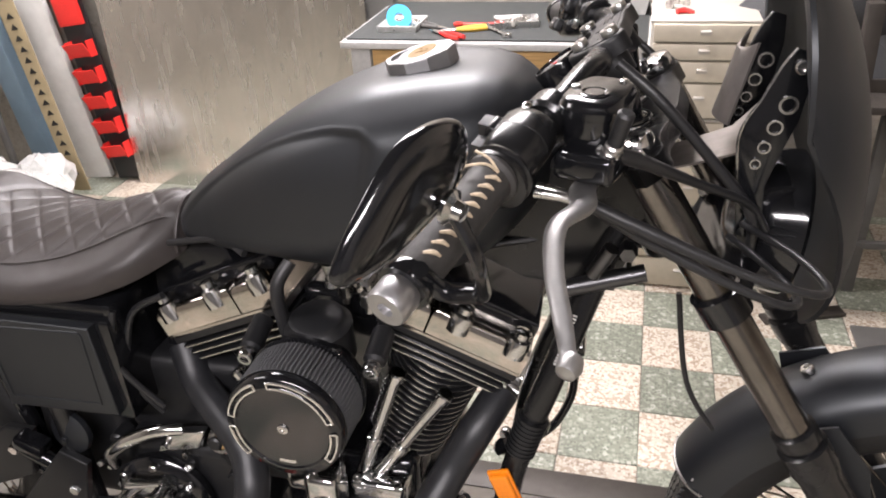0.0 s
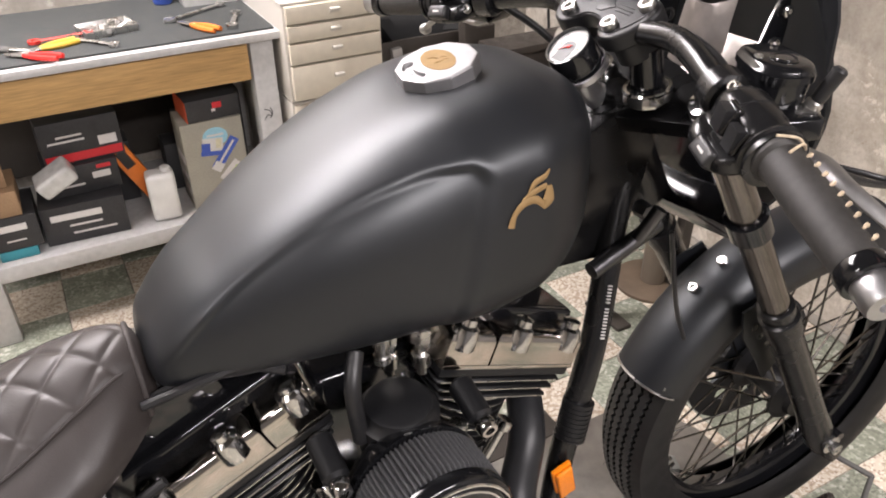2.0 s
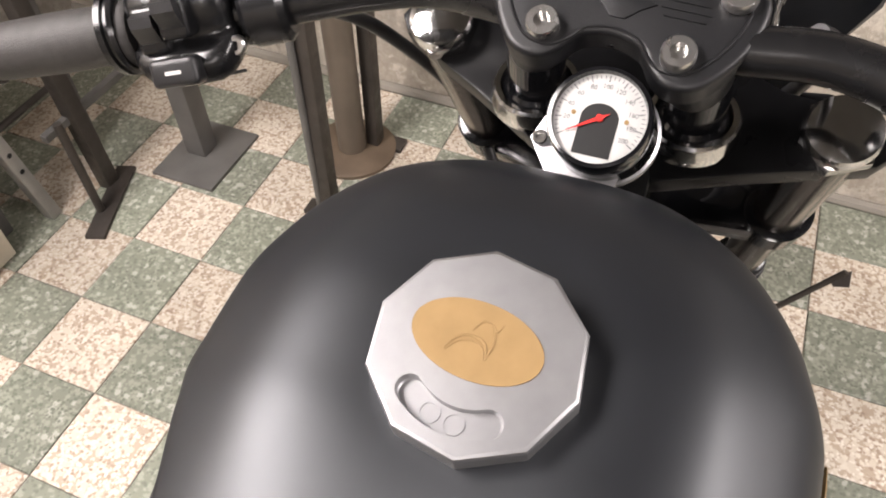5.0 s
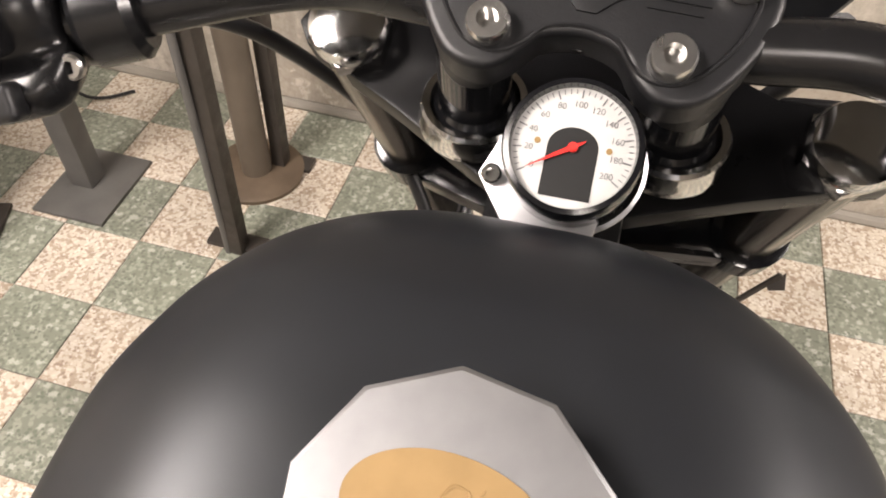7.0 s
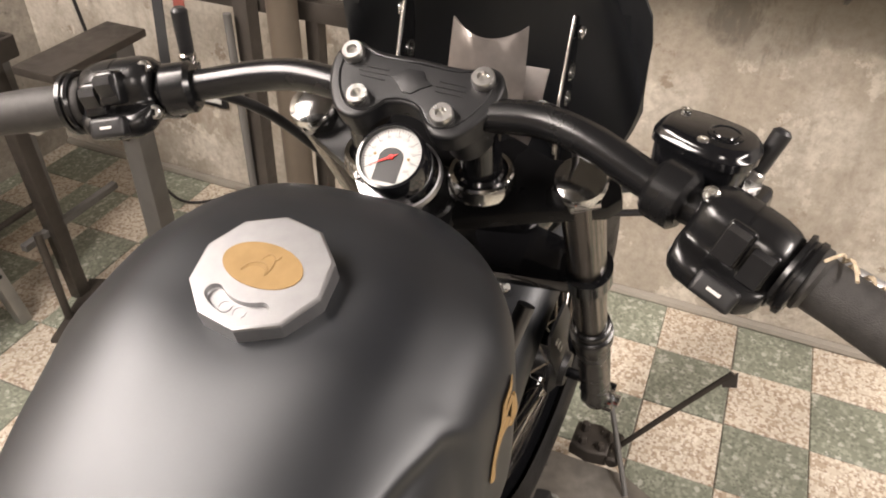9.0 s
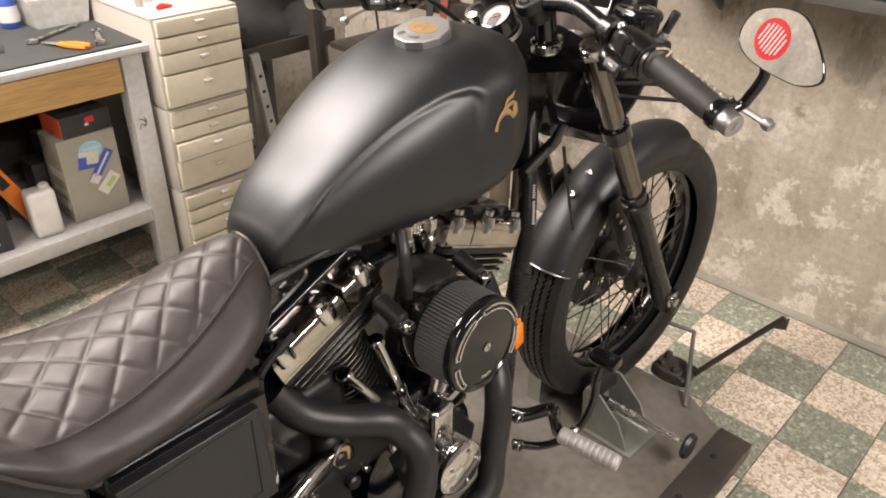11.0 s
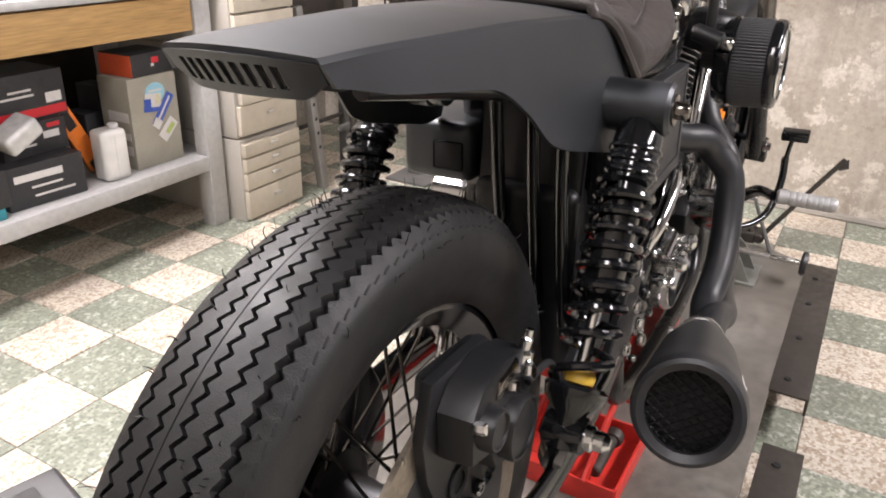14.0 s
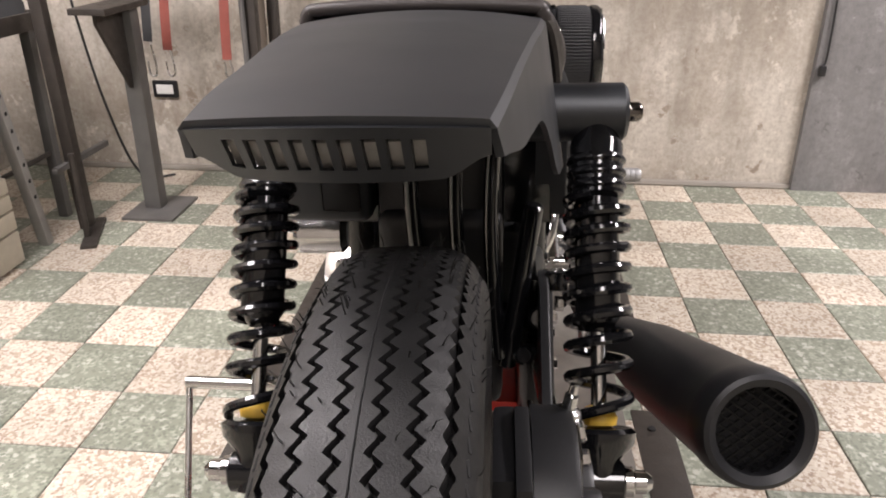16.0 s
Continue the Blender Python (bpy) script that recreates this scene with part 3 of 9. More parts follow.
def tyre(bm, centre, R, half, depth, grooves, periods, amp, crown=0.028, gw=0.0023, gd=0.011):
    """A tyre whose columns follow the zigzag of its grooves; two rows to a flank, so that the teeth stay crisp."""

    def tread_r(p):
        return R - 0.16 * crown * (p / half) ** 2 - crown * abs(p / half) ** 6.5

    outer = max(abs(e) for e in grooves) + 0.0092
    line = [(-outer, 0, 0), (outer, 0, 0)]
    for g in grooves:
        share = 0.5 if abs(g) > 0.72 * half else 1.0
        line += [(g - gw * 1.2, 0, share), (g - gw * 0.85, 1, share), (g + gw * 0.85, 1, share), (g + gw * 1.2, 0, share)]
    if 0.0 not in grooves:
        line += [(-0.0008, 0, 0), (0.0, 0.1, 0), (0.0008, 0, 0)]       # moulding line round the middle
    line.sort()
    rim_r = R - depth
    r_edge = tread_r(outer)
    side = [(-half * w, rim_r + (r_edge - rim_r) * f) for f, w in ((0.0, 0.72), (0.1, 0.84), (0.24, 0.93), (0.42, 0.995), (0.58, 1.02), (0.72, 1.02), (0.84, 1.0), (0.93, 0.965))]
    section = [(y, r, 0, 0) for y, r in side] + [(p, None, share, d) for p, d, share in line] + [(-y, r, 0, 0) for y, r in reversed(side)]
    zig = (-1.0, -0.62, 0.62, 1.0)                  # blunt teeth: a short flat at each turn
    step = (0.0, 0.16, 0.5, 0.66)
    verts, faces = [], []
    n, rows = len(section), periods * 4
    for i in range(rows):
        a = 2 * math.pi * (i // 4 + step[i % 4]) / periods
        for y, r, share, d in section:
            yy = y + amp * zig[i % 4] * share
            if r is None:
                r = tread_r(yy) - gd * d
            verts.append((centre[0] + r * math.cos(a), centre[1] + yy, centre[2] + r * math.sin(a)))
    for i in range(rows):
        j = (i + 1) % rows
        for k in range(n - 1):
            faces.append((i * n + k, i * n + k + 1, j * n + k + 1, j * n + k))
    me = bpy.data.meshes.new("tmp")
    me.from_pydata(verts, [], faces)
    bm.from_mesh(me)
    bpy.data.meshes.remove(me)
    bmesh.ops.recalc_face_normals(bm, faces=bm.faces)
    return bm


def wheel(name, centre, R, half, depth, grooves, periods, amp, rim_r, rim_half, spokes, label, nubs, crown=0.028, gw=0.0023):
    rim = B()
    lathe(rim, [(rim_r - 0.012, -rim_half * 0.5), (rim_r + 0.012, -rim_half), (rim_r + 0.02, -rim_half), (rim_r + 0.014, -rim_half + 0.004), (rim_r - 0.002, -rim_half * 0.5),
                (rim_r - 0.004, rim_half * 0.5), (rim_r + 0.014, rim_half - 0.004), (rim_r + 0.02, rim_half), (rim_r + 0.012, rim_half), (rim_r - 0.012, rim_half * 0.5), (rim_r - 0.016, 0), (rim_r - 0.012, -rim_half * 0.5)],
          frame_at(centre, (0, 1, 0)), 96, close=False)
    w = part(name, rim, GLOSS, bike, label)
    bm = B()
    tyre(bm, centre, R, half, depth, grooves, periods, amp, crown, gw)
    part("tyre", bm, RUBBER, w, "black rubber tyre with zigzag tread", angle=32)
    hub = B()
    lathe(hub, [(0.012, -0.07), (0.03, -0.07), (0.034, -0.06), (0.052, -0.05), (0.052, -0.042), (0.03, -0.035), (0.026, 0), (0.03, 0.035), (0.052, 0.042), (0.052, 0.05), (0.034, 0.06), (0.03, 0.07), (0.012, 0.07)], frame_at(centre, (0, 1, 0)), 40)
    part("hub", hub, CRINKLE, w)
    bm = B()
    cyl(bm, (0.046, -0.045, 0), ((rim_r - 0.012) * math.cos(0.42), -0.008, (rim_r - 0.012) * math.sin(0.42)), 0.0021, seg=6)
    a_me = mesh_of("spoke", bm, DARKCHROME)
    bm = B()
    cyl(bm, (0.046, 0.045, 0), ((rim_r - 0.012) * math.cos(-0.42), 0.008, (rim_r - 0.012) * math.sin(-0.42)), 0.0021, seg=6)
    b_me = mesh_of("spoke", bm, DARKCHROME)
    for k in range(spokes):
        for me, s in ((a_me, 0.0), (b_me, 0.5)):
            ob = new("spoke", me)
            ob.parent = w
            ob.matrix_basis = T3(centre) @ rot("Y", 360 * (k + s) / spokes ) @ (I4 if k % 2 else Matrix.Diagonal((1, 1, -1, 1)))
    bm = B()
    cyl(bm, (rim_r - 0.028, 0, 0), (rim_r - 0.008, 0, 0), 0.0036, seg=6)
    n_me = mesh_of("spoke_nipple", bm, DARKCHROME)
    for k in range(spokes * 2):
        ob = new("spoke_nipple", n_me)
        ob.parent = w
        ob.matrix_basis = T3(Vector(centre) + Vector((0, 0.004 * (-1) ** k, 0))) @ rot("Y", 180 * k / spokes)
    if nubs:
        bm = B()
        rnd = random.Random(4)
        for k in range(nubs):
            a = rnd.uniform(0, 2 * math.pi)
            y = rnd.choice((-1, 1)) * rnd.choice((0.33, 0.35, 0.62, 0.64, 0.86, 0.97)) * half
            r = R - 0.16 * crown * (y / half) ** 2 - crown * abs(y / half) ** 6.5 - 0.001
            d = Vector((math.cos(a), y / half * 0.5, math.sin(a))).normalized()
            p = Vector((centre[0] + r * math.cos(a), centre[1] + y, centre[2] + r * math.sin(a)))
            bend = Vector((rnd.uniform(-1, 1), rnd.uniform(-1, 1), rnd.uniform(-1, 1))) * 0.004
            ln = rnd.uniform(0.006, 0.015)
            sweep(bm, [p, p + d * ln * 0.6, p + d * ln + bend], [0.0006, 0.0005, 0.0003], 4, 2)
        hairs = part("moulding_hair", bm, RUBBER, w, "fine rubber moulding hairs")
        hairs["kind"] = "stuff"
    return w


rw = wheel("rear_wheel", REAR, 0.347, 0.067, 0.110, [-0.0508, -0.0325, -0.0112, 0.0112, 0.0325, 0.0508], 136, 0.0034, 0.218, 0.045, 20, "black spoked rear wheel", 420, 0.042, 0.0021)
# short slits along both rear tyre shoulders: raised bars, groove shade painted black
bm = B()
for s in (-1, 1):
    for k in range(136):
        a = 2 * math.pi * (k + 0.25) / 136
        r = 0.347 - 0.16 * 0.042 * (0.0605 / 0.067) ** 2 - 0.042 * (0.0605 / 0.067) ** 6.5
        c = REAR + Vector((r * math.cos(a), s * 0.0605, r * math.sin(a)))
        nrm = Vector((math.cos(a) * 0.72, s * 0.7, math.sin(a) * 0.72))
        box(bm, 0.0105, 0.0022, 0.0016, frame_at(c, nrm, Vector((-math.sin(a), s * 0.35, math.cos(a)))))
slits = part("shoulder_slit", bm, BLACKHOLE, rw, "tyre shoulder slits, their shade painted black")
slits["kind"] = "stuff"
fw = wheel("front_wheel", FRONT, 0.352, 0.057, 0.085, [-0.036, -0.018, 0.0, 0.018, 0.036], 150, 0.0022, 0.268, 0.03, 20, "black spoked front wheel", 40)

def holed_ring(bm, centre, r0, r1, thick, holes, hole_r, ring_r, seg=120):
    """A flat ring in the wheel's plane, with round holes cut out of it."""
    t = bmesh.new()
    rs = np.linspace(r0, r1, 14)
    V = [[[t.verts.new((centre[0] + r * math.cos(2 * math.pi * k / seg), centre[1] + yy, centre[2] + r * math.sin(2 * math.pi * k / seg))) for k in range(seg)] for r in rs] for yy in (-thick / 2, thick / 2)]
    keep = set()
    for i in range(len(rs) - 1):
        for k in range(seg):
            rm, am_ = (rs[i] + rs[i + 1]) / 2, 2 * math.pi * (k + 0.5) / seg
            x, z = rm * math.cos(am_), rm * math.sin(am_)
            if all(math.hypot(x - ring_r * math.cos(2 * math.pi * h / holes + 0.2), z - ring_r * math.sin(2 * math.pi * h / holes + 0.2)) > hole_r for h in range(holes)):
                keep.add((i, k))
    for i, k in keep:
        j = (k + 1) % seg
        for side in V:
            t.faces.new((side[i][k], side[i][j], side[i + 1][j], side[i + 1][k]))
        for di, dk, p, q in ((-1, 0, (i, k), (i, j)), (1, 0, (i + 1, k), (i + 1, j)), (0, -1, (i, k), (i + 1, k)), (0, 1, (i, j), (i + 1, j))):
            if (i + di, (k + dk) % seg) not in keep:
                t.faces.new((V[0][p[0]][p[1]], V[0][q[0]][q[1]], V[1][q[0]][q[1]], V[1][p[0]][p[1]]))
    bmesh.ops.delete(t, geom=[v for v in t.verts if not v.link_faces], context="VERTS")
    bmesh.ops.recalc_face_normals(t, faces=t.faces)
    return put(bm, t)


# front brake disc on the left of the wheel
bm = B()
holed_ring(bm, FRONT + Vector((0, 0.062, 0)), 0.03, 0.142, 0.006, 8, 0.015, 0.085)
part("front_brake_disc", bm, SATIN, fw, "dark front brake disc with round holes")

# rear brake
bm = B()
Rd, Ri = 0.173, 0.132
DC = REAR + Vector((0, -0.088, 0))
lathe(bm, [(Ri, -0.003), (Rd, -0.003), (Rd, 0.003), (Ri, 0.003), (Ri, -0.003)], frame_at(DC, (0, 1, 0)), 72, close=False)
part("brake_disc", bm, DISC, rw, "tan steel brake disc ring")


bm = B()
holed_ring(bm, DC, 0.04, 0.133, 0.008, 6, 0.019, 0.094)
part("disc_carrier", bm, SATIN, rw, "dark disc carrier with round holes")
bm = B()
lathe(bm, [(0.02, 0), (0.046, 0), (0.046, 0.04), (0.04, 0.044), (0.02, 0.044)], frame_at(REAR + Vector((0, -0.066, 0)), (0, -1, 0)), 32)
part("hub_flange", bm, GLOSS, rw)
for k in range(5):
    a = 2 * math.pi * k / 5 + 0.3
    bm = B()
    bolt(bm, DC + Vector((0.066 * math.cos(a), -0.004, 0.066 * math.sin(a))), (0, -1, 0), 0.009, 0.008)
    part("rotor_bolt", bm, CHROME, rw)
XZ = Matrix(((1, 0, 0, 0), (0, 0, -1, 0), (0, 1, 0, 0), (0, 0, 0, 1)))
cal = T3(REAR + Vector((0, -0.098, 0))) @ XZ                    # x ahead, y up, z outward
bm = B()
plate_pts = [(-0.045, 0.215), (-0.062, 0.16), (-0.056, 0.115), (-0.038, 0.075), (-0.034, 0.02), (-0.04, -0.025), (0.03, -0.03), (0.036, 0.02), (0.03, 0.085), (0.07, 0.12), (0.1, 0.17), (0.06, 0.21)]
prism(bm, plate_pts, 0.012, cal @ T3((0, 0, -0.008)), 0.003)
cp = part("caliper_bracket", bm, CRINKLE, rw, "black caliper carrier plate")
# shallow ring and floor, the hole's shade put into the colour
bm = B()
lathe(bm, [(0.016, 0.0), (0.018, 0.001), (0.018, 0.003), (0.012, 0.003), (0.012, 0.0005), (0.0, 0.0005)], cal @ T3((0.0, 0.078, 0.0042)), 24)
part("bracket_hole", bm, BLACKHOLE, cp, "carrier plate hole, its shade painted black")
bm = B()
prism(bm, [(-0.038, 0.135), (-0.04, 0.185), (-0.02, 0.205), (0.03, 0.212), (0.08, 0.198), (0.094, 0.16), (0.084, 0.105), (0.05, 0.088), (0.012, 0.098), (0.0, 0.125)], 0.036, cal @ T3((0, 0, 0.005)), 0.006, 2)
box(bm, 0.11, 0.03, 0.026, cal @ T3((0.025, 0.188, -0.014)) @ rot("Z", -6), 0.008)
box(bm, 0.03, 0.05, 0.02, cal @ T3((0.095, 0.14, 0.02)) @ rot("Z", 12), 0.005)
caliper = part("brake_caliper", bm, CRINKLE, rw, "black two-piston rear brake caliper")
for u, v, r in ((0.042, 0.132, 0.030), (-0.014, 0.165, 0.017)):
    bm = B()
    lathe(bm, [(r + 0.004, -0.012), (r + 0.004, 0.01), (r + 0.002, 0.014), (r, 0.014), (r - 0.001, 0.0115), (0, 0.0115)], cal @ T3((u, v, 0.042)), 32)
    part("piston_cover", bm, CRINKLE, caliper, "round black piston cover")
bm = B()
prism(bm, [(0.004, 0.182), (0.008, 0.20), (0.048, 0.204), (0.056, 0.184), (0.03, 0.19), (0.016, 0.18)], 0.014, cal @ T3((0, 0, 0.03)), 0.003)
part("pad_spring", bm, DARKCHROME, caliper, "bare metal edge on the caliper")
for u, v, r in ((0.068, 0.178, 0.009), (-0.036, 0.178, 0.006), (0.03, 0.182, 0.007)):
    bm = B()
    bolt(bm, cal @ Vector((u, v, 0.04)), (0, -1, 0.2), r, 0.012, True)
    part("caliper_bolt", bm, CHROME, caliper)
bm = B()
lathe(bm, [(0.011, 0), (0.011, 0.012), (0.006, 0.014), (0.006, 0.026), (0.004, 0.028), (0.004, 0.036), (0, 0.037)], frame_at(cal @ Vector((0.074, 0.185, 0.035)), (0.1, -0.2, 1)), 12)
part("bleed_screw", bm, CHROME, caliper)
bm = B()
sweep(bm, [cal @ Vector(p) for p in ((0.07, 0.165, 0.045), (0.12, 0.16, 0.05), (0.155, 0.08, 0.05), (0.14, -0.01, 0.045), (0.2, -0.04, 0.03), (0.4, -0.03, 0.02))], 0.004, 8, 8)
part("brake_hose", bm, PLASTIC, bike, "thin black rear brake hose")
bm = B()
cyl(bm, REAR + Vector((0, -0.165, 0)), REAR + Vector((0, 0.165, 0)), 0.011, seg=16)
lathe(bm, [(0.018, 0), (0.018, 0.014), (0.012, 0.02), (0, 0.024)], frame_at(REAR + Vector((0, -0.16, 0)), (0, -1, 0)), 6)
lathe(bm, [(0.018, 0), (0.018, 0.014), (0.012, 0.02), (0, 0.024)], frame_at(REAR + Vector((0, 0.16, 0)), (0, 1, 0)), 6)
part("rear_axle", bm, CHROME, bike)
# belt sprocket on the left
bm = B()
lathe(bm, [(0.02, 0), (0.144, 0), (0.150, 0.004), (0.150, 0.032), (0.144, 0.036), (0.02, 0.036)], frame_at(REAR + Vector((0, 0.078, 0)), (0, 1, 0)), 64)
part("belt_sprocket", bm, GLOSS, rw)
for dx, dz in ((-0.122, 0.026), (-0.072, 0.012)):
    bm = B()
    bolt(bm, REAR + Vector((dx, -0.158, dz)), (0, -1, 0), 0.012, 0.016, True)
    part("adjuster_bolt", bm, CHROME, bike)
# swingarm
for s in (-1, 1):
    bm = B()
    sweep(bm, [(-0.60, s * 0.115, 0.34), (-0.8, s * 0.135, 0.325), (-1.0, s * 0.145, 0.325), (-1.145, s * 0.147, 0.342), (-1.27, s * 0.147, 0.368), (-1.315, s * 0.147, 0.378)], [0.03, 0.026, 0.022, 0.022, 0.014, 0.009], 12, 5, flat=(1.15, 0.45))
    sweep(bm, [(-1.0, s * 0.14, 0.35), (-1.035, s * 0.155, 0.4), (-1.037, s * 0.165, 0.42)], 0.016, 8, 3)
    if s < 0:
        cyl(bm, (-0.6, -0.13, 0.34), (-0.6, 0.13, 0.34), 0.034, seg=24)
    part("swingarm", bm, GLOSS, bike, "gloss black swingarm leg")


def shock(s):
    top, low = Vector((-0.845, s * 0.166, 0.724)), Vector((-1.036, s * 0.166, 0.42))
    d = (top - low).normalized()
    L = (top - low).length
    m = frame_at(low, d, (0, 1, 0))
    bm = B()
    cyl(bm, top + Vector((0, -s * 0.07, 0)), top + Vector((0, s * 0.03, 0)), 0.029, seg=32, bev=0.004)
    part("shock_mount", bm, SATIN, bike, "black round shock mount")
    bm = B()
    lathe(bm, [(0.02, L - 0.01), (0.024, L - 0.03), (0.0265, L - 0.035), (0.0265, L - 0.085), (0.0215, L - 0.09), (0.0215, L - 0.205), (0.012, L - 0.22)], m, 32)
    body = part("rear_shock", bm, GLOSS, bike, "black rear shock absorber with coil spring")
    for k in range(3):
        bm = B()
        lathe(bm, [(0.0262, L - 0.046 - k * 0.013), (0.0292, L - 0.050 - k * 0.013), (0.0292, L - 0.053 - k * 0.013), (0.0262, L - 0.056 - k * 0.013)], m, 32, close=False)
        part("shroud_rib", bm, GLOSS, body)
    bm = B()
    turns, hs, z0, z1 = 9.2, 0.0285, 0.052, L - 0.088
    pts = []
    for k in range(int(turns * 20) + 1):
        u = k / (turns * 20)
        ang = 2 * math.pi * turns * u
        uu = u ** 0.72
        pts.append(m @ Vector((hs * math.cos(ang), hs * math.sin(ang), z0 + (z1 - z0) * uu)))
    sweep(bm, pts, 0.0052, 8, 1, smooth=False)
    part("coil_spring", bm, GLOSS, body)
    bm = B()
    cyl(bm, m @ Vector((0, 0, 0.02)), m @ Vector((0, 0, L - 0.2)), 0.0075, seg=14)
    part("damper_rod", bm, CHROME, body)
    bm = B()
    lathe(bm, [(0.010, 0.05), (0.016, 0.052), (0.0175, 0.059), (0.014, 0.067), (0.009, 0.070)], m, 24)
    part("bump_stop", bm, YELLOW, body, "yellow bump stop")
    bm = B()
    lathe(bm, [(0.012, -0.02), (0.018, -0.018), (0.02, 0.02), (0.032, 0.034), (0.0345, 0.046), (0.03, 0.05), (0.01, 0.05)], m, 32)
    cyl(bm, low + Vector((0, -0.022, 0)), low + Vector((0, 0.022, 0)), 0.02, seg=24, bev=0.002)
    part("spring_seat", bm, GLOSS, body)
    bm = B()
    o = Vector((0, s, 0))
    lathe(bm, [(0.014, 0), (0.014, 0.008), (0.011, 0.01), (0.011, 0.02), (0.006, 0.026), (0, 0.027)], frame_at(low + o * 0.022, o), 20)
    part("mount_bolt", bm, CHROME, body)
    bm = B()
    lathe(bm, [(0.017, 0), (0.017, 0.002), (0.01, 0.003), (0.01, 0.012), (0.007, 0.016), (0, 0.017)], frame_at(top + o * 0.03, o), 20)
    part("mount_bolt", bm, DARKCHROME, body)


shock(-1), shock(1)

# frame
bm = B()
sweep(bm, [(0.15, 0, 0.93), (0.02, 0, 0.875), (-0.15, 0, 0.83), (-0.45, 0, 0.80), (-0.60, 0, 0.74)], 0.026, 16, 6)
for s in (-1, 1):
    sweep(bm, [(0.13, s * 0.02, 0.88), (0.11, s * 0.035, 0.83), (0.06, s * 0.075, 0.69), (0.01, s * 0.09, 0.53), (-0.02, s * 0.1, 0.34), (-0.05, s * 0.11, 0.23), (-0.14, s * 0.115, 0.18), (-0.4, s * 0.115, 0.17), (-0.62, s * 0.115, 0.2), (-0.68, s * 0.115, 0.3), (-0.70, s * 0.11, 0.6), (-0.74, s * 0.1, 0.72)], 0.0175, 14, 7)
    sweep(bm, [(-0.5, s * 0.05, 0.80), (-0.66, s * 0.09, 0.76), (-0.85, s * 0.105, 0.74), (-1.1, s * 0.07, 0.785), (-1.2, s * 0.04, 0.80)], 0.014, 10, 5)
    cyl(bm, (-0.845, s * 0.08, 0.724), (-0.845, s * 0.125, 0.724), 0.026, seg=24)
cyl(bm, (0.19, 0, 0.84), (0.11, 0, 0.99), 0.034, seg=24, bev=0.003)
prism(bm, [(0.125, 0.785), (0.165, 0.93), (0.12, 0.99), (0.05, 0.96), (-0.02, 0.90), (-0.06, 0.83), (0.013, 0.795)], 0.07, Matrix(((1, 0, 0, 0), (0, 0, -1, 0.035), (0, 1, 0, 0), (0, 0, 0, 1))), 0.004)
frame_ob = part("frame", bm, BARPAINT, bike, "gloss black tubular frame")
bm = B()
p0, p1 = Vector((0.093, -0.046, 0.80)), Vector((0.05, -0.083, 0.665))
for k in range(17):
    if k in (6,):
        continue
    c = p0.lerp(p1, 0.25 + k * 0.029)
    dd = (p1 - p0).normalized()
    nn = Vector((-0.05, -0.9, 0.15)).normalized()
    box(bm, 0.0058, 0.0017, 0.002, frame_at(c + nn * 0.0175, nn, dd.cross(nn)))
part("number_marks", bm, MARK, frame_ob, "small pale stamped marks")
bm = B()
cyl(bm, (0.034, -0.088, 0.615), (0.018, -0.094, 0.565), 0.0195, seg=16)
for k in range(9):
    cyl(bm, Vector((0.034, -0.088, 0.615)).lerp(Vector((0.018, -0.094, 0.565)), k / 8.0), Vector((0.034, -0.088, 0.615)).lerp(Vector((0.018, -0.094, 0.565)), k / 8.0 + 0.05), 0.0212, seg=16)
part("cable_sleeve", bm, CRINKLE, frame_ob)
bm = B()
box(bm, 0.026, 0.008, 0.064, frame_at((0.0, -0.115, 0.505), (-0.3, -0.15, 1), (1, 0, 0.3)), 0.004, 3)
box(bm, 0.031, 0.006, 0.072, frame_at((0.0, -0.109, 0.505), (-0.3, -0.15, 1), (1, 0, 0.3)), 0.003, 2)
part("side_reflector", bm, AMBER, frame_ob, "amber side reflector")

# fuel tank
XT = [-0.455, -0.451, -0.438, -0.411, -0.374, -0.328, -0.273, -0.209, -0.140, -0.083, -0.042, -0.012, 0.013, 0.032, 0.044, 0.050]
ZTOP = [0.847, 0.864, 0.882, 0.910, 0.936, 0.969, 1.002, 1.032, 1.056, 1.064, 1.063, 1.057, 1.044, 1.025, 1.004, 0.983]
ZBOT = [0.835, 0.822, 0.818, 0.815, 0.813, 0.814, 0.814, 0.814, 0.814, 0.821, 0.836, 0.857, 0.881, 0.905, 0.921, 0.940]
WID = [0.035, 0.053, 0.067, 0.083, 0.098, 0.114, 0.131, 0.144, 0.150, 0.150, 0.140, 0.123, 0.097, 0.068, 0.038, 0.010]
RIDX, RIDZ = [-0.45, -0.414, -0.364, -0.316, -0.270, -0.226, -0.180, -0.155, -0.138, -0.10], [0.846, 0.886, 0.929, 0.961, 0.985, 1.001, 1.011, 1.012, 1.002, 0.985]
FOLDX, FOLDZ = [-0.36, -0.316, -0.28, -0.22, -0.157, -0.097, -0.045, 0.0], [0.944, 0.973, 0.992, 1.014, 1.031, 1.043, 1.049, 1.05]


def smoothstep(a, b, x):
    u = min(1, max(0, (x - a) / (b - a)))
    return u * u * (3 - 2 * u)


